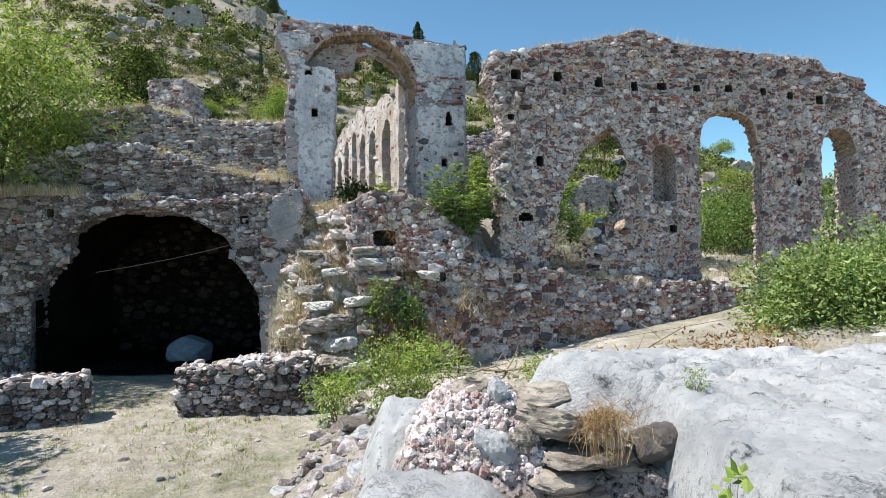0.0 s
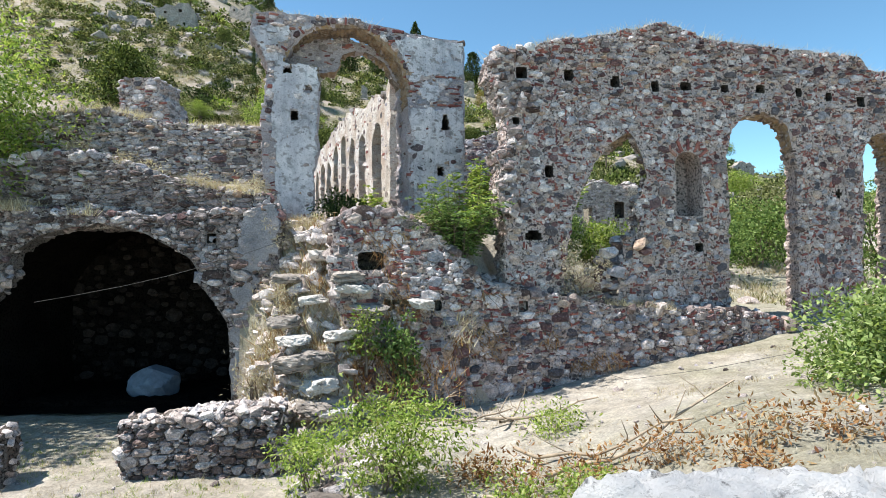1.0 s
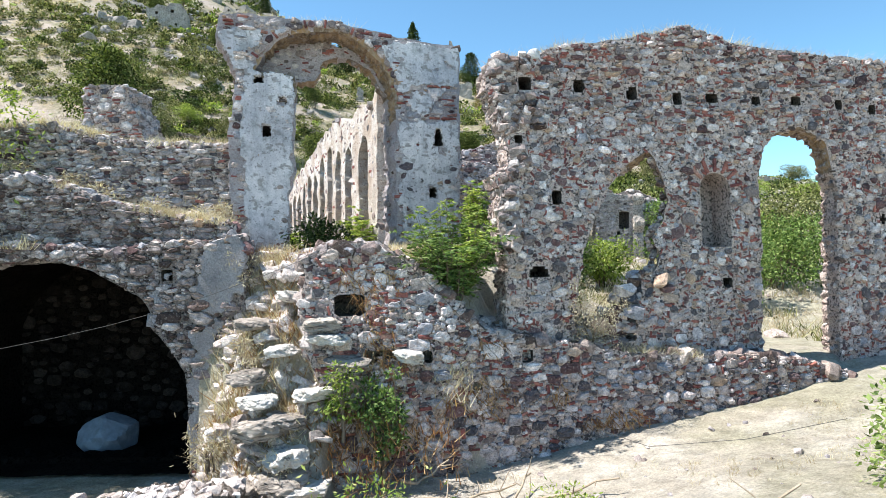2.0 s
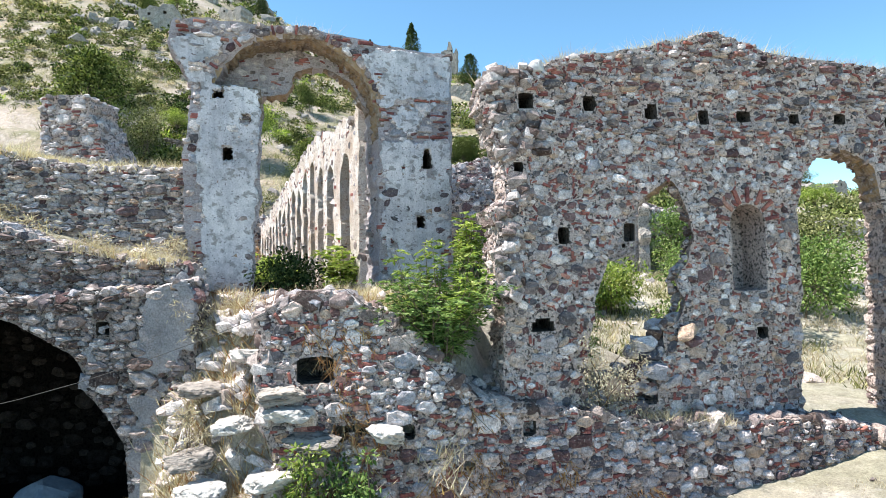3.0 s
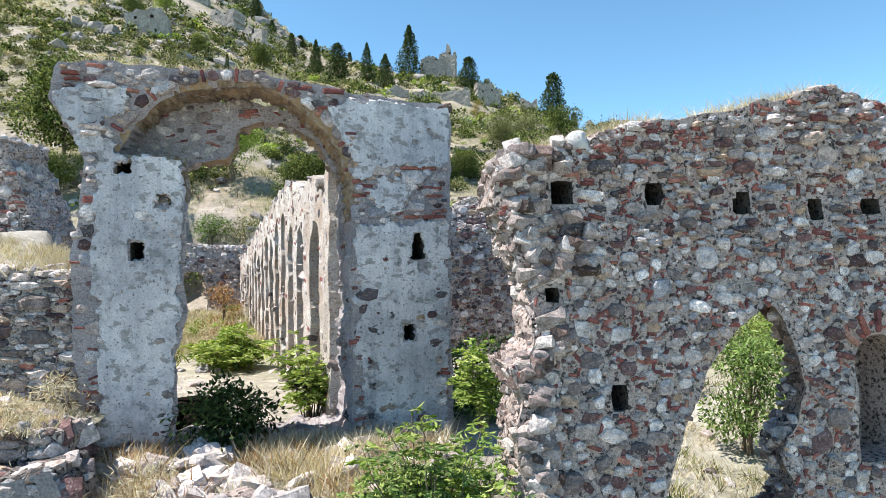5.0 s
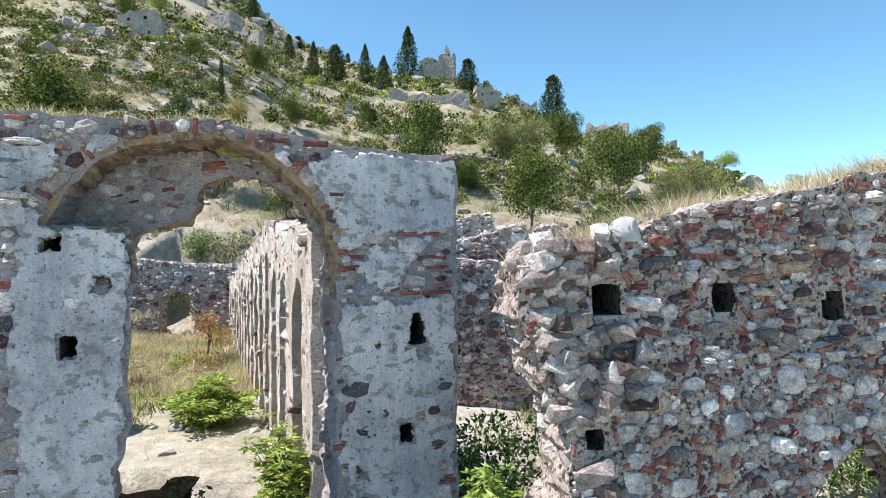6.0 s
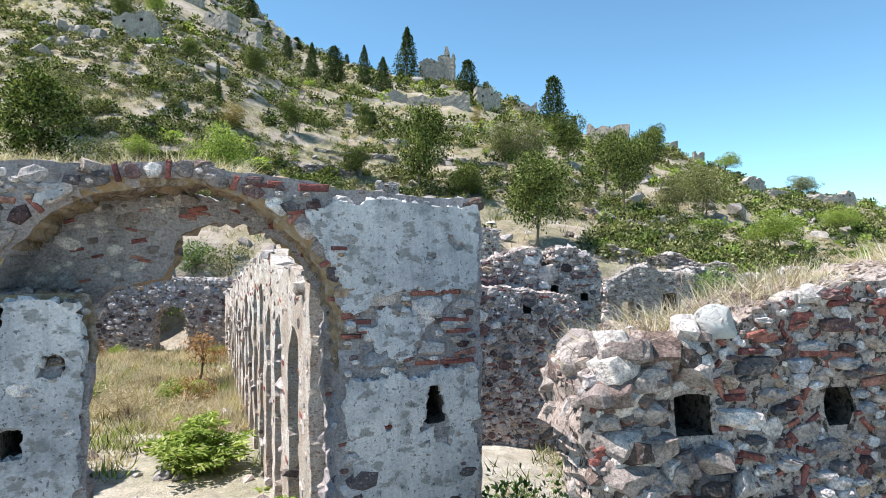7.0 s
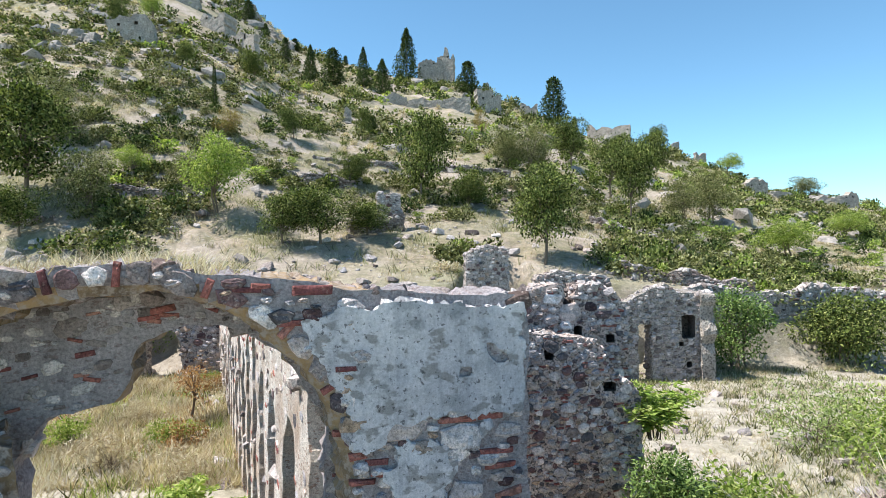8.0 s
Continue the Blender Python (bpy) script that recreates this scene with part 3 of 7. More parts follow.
def rects(specs):
    def f(u, v):
        best = np.full_like(u, -9.0)
        for c, z, w, h in specs:
            best = np.maximum(best, np.minimum(w / 2 - np.abs(u - c), h / 2 - np.abs(v - z)))
        return best
    return f


# ---- ground ----
RIDGE = interp([(-120, 0.66), (-83, 0.583), (-57, 0.495), (-42, 0.42), (-27, 0.385), (-16, 0.37), (-5, 0.352), (10, 0.345), (24, 0.325), (41, 0.293), (58, 0.26), (70, 0.242), (85, 0.229), (95, 0.2), (107, 0.172), (118, 0.143), (134, 0.124), (160, 0.1), (220, 0.06)])


def ground_height(x, y):
    x, y = np.asarray(x, float), np.asarray(y, float)
    # court and the path that climbs beside it
    court = 0.9 + 0.05 * fbm(x * 0.7, y * 0.7, 2)
    terrace = 1.35 + 0.17 * np.clip(x - 0.6, 0, 12) + 0.6 * sstep(1, 4, x) * sstep(12.8, 8.5, y) + 0.06 * fbm(x * 0.8, y * 0.8, 3)
    z = court + (terrace - court) * sstep(-2.6, -1.0, x + 0.25 * fbm(x, y, 4))
    # knoll under the rock in front
    z = z - (z - np.minimum(z, 2.0)) * sstep(7.0, 6.0, y)
    # level behind the walls
    behind = 4.85 - 2.0 * sstep(1.0, 6.5, x) + 0.1 * fbm(x * 0.5, y * 0.5, 6)
    behind = behind + (4.5 - behind) * sstep(17, 31, y)
    vault = sstep(-3.6, -4.6, x) * sstep(20.6, 20.0, y)
    behind = behind * (1 - vault) + 0.9 * vault
    bank = sstep(0, 1.2, -5.6 - (y - 16.5) * 0.6 - x) * sstep(20.0, 20.6, y)
    behind = behind + (7.9 + 0.05 * (y - 22) - behind) * bank
    z = z + (behind - z) * sstep(15.3, 16.0, y + 0.5 * sstep(1, -4, x))
    # terraces and hill
    top = 8.3 - 2.6 * sstep(8, 34, x)
    z = z + (top - z) * sstep(40.6, 42.6, y + 0.9 * fbm(x * 0.12, y * 0.12, 8) - 3.5 * sstep(1, 3, x) * sstep(7, 5, x) - 2.6 * sstep(-15.5, -14, x) * sstep(-9.8, -11, x))
    far = np.clip(y - 42, 0, 158)
    key = x * 200 / np.maximum(y - 12, 30)
    rise = far * RIDGE(key)
    rough = sstep(42, 60, y) * (1.0 * fbm(x * 0.055, y * 0.055, 9) + 0.012 * far * fbm(x * 0.03, y * 0.03, 14))
    steps = sstep(44, 52, y) * 0.55 * (np.abs(((rise + 2.2 * fbm(x * 0.02, y * 0.02, 21)) / 2.6) % 1 - 0.5) - 0.25)
    z = z + rise + rough + steps
    z = z - 0.55 * np.clip(y - 200, 0, 400)
    # the land behind the camera falls away gently
    return z - 0.06 * np.clip(-y - 4, 0, 200) - 0.1 * np.clip(np.abs(x) - 40, 0, 300) * sstep(44, 30, y)


def axis_steps(parts):
    out = []
    for a, b, s in parts:
        out += list(np.arange(a, b, s))
    return np.array(out + [parts[-1][1]])


gx = axis_steps([(-420, -140, 14), (-140, -60, 3), (-60, -16, 1.2), (-16, 18, 0.22), (18, 60, 1.2), (60, 160, 3), (160, 420, 14)])
gy = axis_steps([(-300, -20, 20), (-20, 2, 1), (2, 46, 0.22), (46, 80, 0.8), (80, 215, 1.6), (215, 330, 8)])
GX, GY = np.meshgrid(gx, gy, indexing="ij")
GZ = ground_height(GX, GY)
near_zone = sstep(-18, -14, GX) * sstep(20, 16, GX) * sstep(48, 44, GY)
GZ = GZ + 0.03 * near_zone * fbm(GX * 3, GY * 3, 12) + (1 - near_zone) * 0.35 * fbm(GX * 0.5, GY * 0.5, 13)
gi, gj = np.meshgrid(np.arange(len(gx) - 1), np.arange(len(gy) - 1), indexing="ij")
row = len(gy)
quad = np.c_[(gi * row + gj).ravel(), ((gi + 1) * row + gj).ravel(), ((gi + 1) * row + gj + 1).ravel(), (gi * row + gj + 1).ravel()]
thing("ground", mesh_of("ground", np.stack([GX, GY, GZ], -1).reshape(-1, 3), quad, M_GROUND, True),
      "dry pale earth with straw and thin green grass", "ground", kind="structure")


def patch(name, x0, x1, y0, y1, step, height, material, label, category, smooth=True, kind="structure", skew=0.0):
    xs, ys = np.arange(x0, x1 + step / 2, step), np.arange(y0, y1 + step / 2, step)
    X, Y = np.meshgrid(xs, ys, indexing="ij")
    Y = Y + skew * (X - x0)
    Z = height(X, Y)
    i, j = np.meshgrid(np.arange(len(xs) - 1), np.arange(len(ys) - 1), indexing="ij")
    r = len(ys)
    q = np.c_[(i * r + j).ravel(), ((i + 1) * r + j).ravel(), ((i + 1) * r + j + 1).ravel(), (i * r + j + 1).ravel()]
    return thing(name, mesh_of(name, np.stack([X, Y, Z], -1).reshape(-1, 3), q, material, smooth), label, category, kind=kind)


# ---- main wall with the row of beam holes ----
W1_TOP = interp([(-0.3, 8.3), (0.35, 8.5), (0.75, 8.7), (1.47, 8.85), (1.99, 9.05), (3.18, 9.22), (4.07, 9.42), (4.53, 9.55), (4.99, 9.48), (5.58, 9.31),
                 (6.3, 9.24), (7.54, 9.15), (8.9, 9.1), (9.83, 9.07), (10.1, 8.75), (11.2, 8.6), (11.3, 8.2), (12.0, 7.8), (14, 6.6)])
W1_LEFT = interp([(2, 0.7), (4.8, 0.7), (5.87, 0.6), (6.13, 0.72), (6.47, 0.56), (6.66, 0.88), (7.27, 0.86), (7.5, 0.74), (7.94, 0.62), (8.28, 0.5), (8.9, 0.58)])
A_LEFT = interp([(3.4, 1.95), (4.67, 2.14), (5.09, 2.25), (5.77, 2.55), (6.33, 2.85), (6.65, 3.15), (6.9, 3.45), (7.1, 3.7)])
A_RIGHT = interp([(3.4, 3.2), (4.6, 3.45), (4.72, 3.66), (5.0, 3.8), (5.36, 3.68), (5.7, 3.96), (6.1, 4.06), (6.58, 3.96), (6.95, 3.8), (7.1, 3.7)])
W1_HOLES = rects([(1.26, 8.29, 0.24, 0.26), (2.35, 8.28, 0.23, 0.25), (3.44, 8.18, 0.22, 0.27), (4.4, 8.11, 0.19, 0.26), (5.17, 8.15, 0.28, 0.2), (6.16, 8.14, 0.2, 0.18),
                  (7.09, 8.17, 0.22, 0.2), (8.1, 8.12, 0.2, 0.2), (8.9, 8.04, 0.2, 0.2), (9.82, 7.96, 0.22, 0.26), (1.08, 7.2, 0.16, 0.15), (1.76, 6.11, 0.2, 0.28),
                  (1.34, 4.75, 0.36, 0.2), (5.34, 4.46, 0.2, 0.2), (9.18, 5.73, 0.18, 0.22)])


def w1_solid(u, v):
    f = np.minimum(W1_TOP(u) - v, u - W1_LEFT(v))
    f = np.minimum(f, 13.0 - u)
    a = np.minimum(np.minimum(u - A_LEFT(v), A_RIGHT(v) - u), np.minimum(v - 3.45, 7.05 - v))
    b = arch_gap(u, v, 7.1, 0.9, 6.6, 2.4, 1.0)
    b = np.where(v < 6.6, b + 0.06, b)
    c = arch_gap(u, v, 10.4, 0.55, 6.65, 2.4)
    d = arch_gap(u, v, 12.6, 0.6, 6.3, 2.4)
    return np.minimum(np.minimum(f, -a), np.minimum(np.minimum(-b, -c), -d))


def w1_holes(u, v):
    return np.maximum(W1_HOLES(u, v), arch_gap(u, v, 5.14, 0.34, 6.3, 5.17))


def w1_front(u, v):
    return -np.clip(8.3 - v, 0, 4.5) * np.clip(0.16 - 0.02 * u, 0.0, 0.16)


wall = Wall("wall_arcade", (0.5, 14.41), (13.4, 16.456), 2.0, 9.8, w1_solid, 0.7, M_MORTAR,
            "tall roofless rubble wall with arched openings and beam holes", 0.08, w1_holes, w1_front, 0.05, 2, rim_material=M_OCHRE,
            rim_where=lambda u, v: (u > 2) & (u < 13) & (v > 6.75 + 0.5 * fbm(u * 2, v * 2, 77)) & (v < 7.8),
            shade_holes=lambda u, v: ~((np.abs(u - 5.14) < 0.6) & (v > 4.95) & (v < 7.0)),
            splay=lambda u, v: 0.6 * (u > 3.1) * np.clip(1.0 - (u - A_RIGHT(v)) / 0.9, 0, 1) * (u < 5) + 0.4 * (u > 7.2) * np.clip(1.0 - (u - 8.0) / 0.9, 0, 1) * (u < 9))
upper = lambda u, v, rs: v > 7.4 + 0.4 * rs.rand()
wall.fill("stone", 260, 0.1, 0.165, (0.5, 0.9), (0.015, 0.05), lambda u, v, rs: v < 7.7 or rs.rand() < 0.15, 1, 0.25)
wall.fill("stone", 420, 0.09, 0.18, (0.3, 0.6), (0.03, 0.09), upper, 10, 0.08)
wall.fill("brick", 330, 0.06, 0.12, (0.2, 0.32), (0.02, 0.05), upper, 11, 0.14)
wall.fill("stone", 2600, 0.05, 0.12, (0.3, 0.7), (0.03, 0.08), upper, 8, 0.12)
for k in range(7):
    ang = math.pi * (k + 0.5) / 7
    uu, vv = 5.14 + 0.5 * math.cos(ang), 6.3 + 0.5 * math.sin(ang)
    wall.free(uu, vv, 0.04, 0.04)
    wall.items.append(("brick", k % 10, wall.basis(uu, vv, 0.14, 0.035, 0.04, ang)))
wall.fill("stone", 2000, 0.06, 0.11, (0.5, 0.95), (0.008, 0.045), seed=2, tilt=0.35)
wall.fill("brick", 1500, 0.045, 0.085, (0.24, 0.38), (0.008, 0.03), seed=3, tilt=0.3, upright=0.25)
wall.fill("stone", 4200, 0.035, 0.07, (0.45, 0.95), (0.006, 0.032), seed=4, tilt=0.35)
wall.fill("brick", 2600, 0.025, 0.055, (0.3, 0.55), (0.006, 0.02), seed=5, tilt=0.6, upright=0.3)
wall.fill("stone", 9000, 0.014, 0.034, (0.5, 0.95), (0.005, 0.016), seed=7, tilt=0.4)
wall.crest(0.9, 0.05, 0.12, seed=6, sides=0.45)
wall.crest(0.95, 0.025, 0.065, seed=9, sides=0.5)
# the torn end of the wall: small broken core stones
ers = np.random.RandomState(61)
for k in range(900):
    v = ers.uniform(5.2, 8.95)
    u = float(W1_LEFT(v)) + 0.08 + 0.8 * ers.rand() ** 2.2 * (0.3 + 0.7 * (v > 7.4))
    if v > float(W1_TOP(u)) + 0.05 or float(w1_holes(np.array([u]), np.array([v]))[0]) > -0.12:
        continue
    s = 0.03 + 0.1 * ers.rand() ** 2
    at = wall.place(u, float(wall.face(np.array(u), np.array(v))) - 0.02 + (0.6 * ers.rand() if u < float(W1_LEFT(v)) + 0.16 else 0.0), v)
    wall.items.append(("rubble", ers.randint(26), turn3(ers, s * 1.25, s, s * 0.72, at, 0.3)))
wall.done({"stone": M_STONE, "brick": M_BRICK, "rubble": M_MIXED}, 300, (1.8, 14.5, 7.6))

# ---- arched wall: pier, big arch with a walled lunette, plastered block ----
W2_A, W2_B = (-4.45, 15.87), (0.66, 17.225)
W2_TOP = interp([(-0.3, 10.05), (0.1, 10.13), (0.7, 10.18), (1.56, 10.13), (1.95, 10.17), (2.36, 10.19), (2.68, 10.15), (2.98, 10.1), (3.41, 10.03), (3.91, 9.97), (4.45, 9.91), (5.4, 9.85)])
W2_LEFT = interp([(4, 0.4), (5.2, 0.36), (6.3, 0.25), (7.44, 0.21), (8.15, 0.29), (8.9, 0.35), (9.2, 0.25), (9.65, 0.0), (10.1, 0.08)])
PIER_RIGHT = interp([(4.6, 1.36), (5.12, 1.38), (5.8, 1.48), (6.3, 1.43), (6.9, 1.6), (7.5, 1.52), (8.0, 1.6), (8.5, 1.63), (9.0, 1.55), (9.3, 1.4)])


def w2_solid(u, v):
    f = np.minimum(np.minimum(W2_TOP(u) - v, u - W2_LEFT(v)), 5.28 - u)
    ring = 1.57 - np.hypot(u - 2.2, v - 8.42)
    lunette = np.minimum(ring, np.maximum(v - 8.98, u - PIER_RIGHT(v)))
    door = np.minimum(np.minimum(u - PIER_RIGHT(v), 3.77 - u), np.minimum(v - 5.0, 8.6 - v))
    return np.minimum(f, -np.maximum(lunette, door))


INNER_TOP = interp([(1.1, 8.3), (1.42, 8.75), (1.6, 9.02), (2.1, 9.14), (2.22, 9.48), (2.6, 9.66), (2.9, 9.6), (3.3, 9.36), (3.75, 8.8)])


def w2b_solid(u, v):
    f = np.minimum(np.minimum(W2_TOP(u) - 0.25 - v, u - 0.5), 5.28 - u)
    gap = np.minimum(np.minimum(u - np.minimum(PIER_RIGHT(v), 1.62) + 0.3, 3.74 - u), np.minimum(v - 5.0, (INNER_TOP(u) - v) * 0.8))
    return np.minimum(f, -gap)


pier_holes = rects([(0.99, 7.72, 0.17, 0.25), (0.84, 8.8, 0.2, 0.16), (4.62, 6.48, 0.18, 0.24)])
slot = lambda u, v: np.minimum(np.minimum(v - 7.55, 7.95 - v), 0.13 - (v - 7.55) * 0.16 - np.abs(u - 4.76))
w2_holes = lambda u, v: np.maximum(pier_holes(u, v), slot(u, v))
def w2_front(u, v):
    """The stained arris of the arch is worn back."""
    return 0.1 * sstep(0.12, 0.0, np.hypot(u - 2.2, v - 8.42) - 1.57) * sstep(8.2, 8.5, v)


wall = Wall("wall_great_arch", W2_A, W2_B, 4.4, 10.4, w2_solid, 0.8, M_MORTAR_ARCH,
            "ruined wall with a wide plastered pier and one great round arch", 0.06, w2_holes, w2_front, 0.03, 4, ragged=0.05, rim_material=M_OCHRE,
            rim_where=lambda u, v: (u > 0.9) & (u < 4.0) & (v > 8.1) & (v < 10.05), face_where=lambda u, v: (np.hypot(u - 2.2, v - 8.42) < 1.57 + 0.035 + 0.06 * fbm(u * 4, v * 4, 17) + 0.05 * sstep(2.6, 3.6, u)) & (v > 8.3),
            splay=lambda u, v: -0.55 * (u < 2.0) * np.clip(1.0 - (PIER_RIGHT(v) - u) / 0.9, 0, 1) * sstep(9.1, 8.9, v))
core = Wall("inner_arch", tuple(np.array(W2_A) + 0.78 * wall.D), tuple(np.array(W2_B) + 0.78 * wall.D), 4.4, 10.2, w2b_solid, 0.45, M_MORTAR_ARCH,
            "", 0.09, None, None, 0.04, 5, parent=wall.ob, ragged=0.08, rim_material=M_OCHRE, rim_where=lambda u, v: (u > 1.6) & (u < 4.0) & (v > 8.7) & (v < 9.7))
# brick and stone voussoirs of the great arch
vrs = np.random.RandomState(8)
turn, run = math.radians(8), []
while turn < math.radians(172):
    kind = "brick" if len(run) % 3 == 0 or vrs.rand() < 0.12 else "stone"
    wide = 0.028 * vrs.uniform(0.85, 1.2) if kind == "brick" else vrs.uniform(0.07, 0.15)
    turn += (wide + 0.012) / 1.7
    run.append((turn, wide, kind))
    turn += (wide + 0.012) / 1.7
for ang, wide, kind in run:
    r = 1.57 + 0.125 + 0.01 * vrs.normal()
    uu, vv = 2.2 + r * math.cos(ang), 8.42 + r * math.sin(ang)
    if uu < 0.75 or (vv < 8.9 and uu < 2):
        continue
    wall.free(uu, vv, max(0.05, wide), max(0.05, wide))
    wall.items.append((kind, vrs.randint(10), wall.basis(uu, vv, 0.085 * vrs.uniform(0.75, 1.15), wide, 0.025 if kind == "brick" else 0.03, ang + 0.06 * vrs.normal())))


def plaster_cover(u, v):
    """How firmly plaster still clings: wide on the pier and at the head of the east block, in scraps elsewhere."""
    n = fbm(u * 1.5, v * 1.2, 131) * 0.5 + fbm(u * 5, v * 4, 132) * 0.3
    pier = np.minimum(np.minimum(u - 0.52, PIER_RIGHT(v) - 0.05 - u), np.minimum(v - 5.2, 9.2 - v)) * 1.5
    block = np.minimum(np.minimum(np.hypot(u - 2.2, v - 8.42) - 1.76, 5.3 - u), np.minimum(v - 8.93, 9.82 - v)) * 2
    panel = np.minimum(np.minimum(u - 3.8, 5.3 - u), np.minimum(v - 7.55, 8.14 - v)) * 1.6 - 0.1
    low = np.minimum(np.minimum(u - 3.7, 5.25 - u), 7.6 - v) * 0.3 - 0.06
    mid = np.minimum(np.minimum(u - 3.75, 5.25 - u), np.minimum(v - 8.1, 9.0 - v)) * 0.4 - 0.12
    best = np.maximum(np.maximum(np.maximum(pier, block), panel), np.maximum(low, mid))
    return np.minimum(np.minimum(best, 0.15) + 0.42 * n + 0.12 * fbm(u * 11, v * 9, 133), w2_solid(u, v) - 0.05 + 0.05 * fbm(u * 6, v * 6, 134))


skin = Wall("plaster", tuple(np.array(W2_A) - 0.045 * wall.D), tuple(np.array(W2_B) - 0.045 * wall.D), 4.6, 10.2,
            lambda u, v: np.minimum(plaster_cover(u, v), -w2_holes(u, v) - 0.01), 0.07, M_PLASTER, "", 0.045, None, None, 0.012, 7, parent=wall.ob, ragged=0.03)
tower = lambda u, v, rs: u > 3.75 and v < 8.95 and not (7.58 < v < 8.12)
wall.course(8.18, 4.55, 5.25, 0.34, 0.05, seed=1)
wall.course(8.62, 4.85, 5.25, 0.3, 0.045, seed=2)
wall.course(8.9, 4.5, 5.25, 0.3, 0.05, seed=3)
wall.course(7.56, 3.9, 4.6, 0.3, 0.04, seed=4)
for k, (vv, u0) in enumerate([(8.5, 3.8), (7.2, 4.3), (6.86, 4.2), (6.5, 4.8), (6.2, 4.1), (5.9, 4.4), (5.6, 4.0)]):
    wall.course(vv, u0, 5.2, 0.28, 0.045, gap=0.12, seed=10 + k)
wall.fill("stone", 900, 0.12, 0.2, (0.45, 0.8), (0.03, 0.055), tower, 1, 0.03)
wall.fill("brick", 300, 0.07, 0.14, (0.2, 0.3), (0.015, 0.03), tower, 2, 0.1)
wall.fill("stone", 3000, 0.04, 0.12, (0.5, 0.8), (0.02, 0.05), tower, 3, 0.06)
head = lambda u, v, rs: v > 9.0 and u < 3.9 and math.hypot(u - 2.2, v - 8.42) > 1.68
corbel = lambda u, v, rs: v > 9.2 and u < 1.1
wall.fill("stone", 120, 0.13, 0.26, (0.16, 0.3), (0.05, 0.12), corbel, 12, 0.05)
wall.fill("brick", 160, 0.1, 0.17, (0.18, 0.26), (0.04, 0.09), corbel, 13, 0.06)
wall.fill("stone", 3000, 0.04, 0.13, (0.4, 0.8), (0.03, 0.06), head, 4, 0.15)
wall.fill("brick", 700, 0.07, 0.15, (0.18, 0.3), (0.02, 0.06), head, 5, 0.12)
left = lambda u, v, rs: u < 0.5 and v < 9.0
wall.fill("stone", 900, 0.06, 0.12, (0.5, 0.9), (0.02, 0.05), left, 6, 0.15)
wall.fill("brick", 700, 0.06, 0.12, (0.22, 0.35), (0.02, 0.04), left, 7, 0.15)
face = lambda u, v, rs: 0.5 < u < 1.6 and v < 9.0 and (v < 6.6 or fbm(np.array(u * 1.9), np.array(v * 1.9), 31) > 0.12)
wall.fill("stone", 3500, 0.04, 0.13, (0.4, 0.8), (0.012, 0.045), face, 8, 0.12)
foot = lambda u, v, rs: v < 6.6
wall.fill("brick", 900, 0.05, 0.11, (0.22, 0.35), (0.012, 0.03), foot, 9, 0.2)
wall.crest(0.3, 0.05, 0.12, seed=5, sides=0.12)
wall.done({"stone": M_STONE, "brick": M_BRICK, "rubble": M_MIXED}, 300, (-3.4, 16.0, 9.2))
core.fill("stone", 260, 0.08, 0.16, (0.4, 0.8), (0.004, 0.022), seed=1, tilt=0.25)
core.fill("stone", 1500, 0.03, 0.08, (0.35, 0.8), (0.004, 0.02), seed=4, tilt=0.25)
core.fill("brick", 500, 0.05, 0.11, (0.22, 0.35), (0.012, 0.03), seed=2, tilt=0.2)
core.crest(0.35, 0.06, 0.14, seed=3)
lay(core.ob, core.items, PALE_MATS, (0, 0, 0), 0)
# the deep block to the east of the arch
block = Wall("block_back", tuple(np.array(W2_A) + 1.0 * wall.D + 3.9 * wall.U), tuple(np.array(W2_B) + 1.0 * wall.D), 4.4, 9.9,
             lambda u, v: np.minimum(9.72 - v, np.minimum(u + 0.05, 1.37 - u)), 1.2, M_PLASTER, "", 0.12, None, None, 0.02, 6, parent=wall.ob)

# ---- base wall and broken block in front ----
W4_TOP = interp([(-0.3, 4.9), (0.0, 5.05), (0.45, 5.28), (1.0, 5.32), (1.7, 5.02), (2.5, 4.4), (3.05, 3.78), (3.9, 3.62), (5.3, 3.38), (5.95, 3.17), (6.7, 3.25),
                 (7.6, 3.12), (8.5, 3.12), (9.4, 2.95), (10.3, 2.75), (10.8, 2.4)])
W4_LEFT = interp([(0.5, 0.5), (1.8, 0.45), (2.85, 0.3), (3.5, 0.12), (4.2, 0.0), (5.3, 0.05)])


def w4_solid(u, v):
    return np.minimum(np.minimum(W4_TOP(u) - v, u - W4_LEFT(v)), 10.5 - u)


w4_holes = rects([(1.12, 3.38, 0.22, 0.22), (2.05, 3.36, 0.24, 0.2), (3.82, 3.3, 0.22, 0.24), (2.93, 2.82, 0.16, 0.18), (0.78, 4.25, 0.5, 0.36), (1.45, 3.42, 0.3, 0.16)])


def w4_front(u, v):
    return 0.28 * sstep(3.3, 5.2, v) * sstep(3.2, 2.0, u) - 0.14 * sstep(6, 3, u) + 0.1 * sstep(5.6, 6.2, u) * sstep(1.6, 3.2, v)


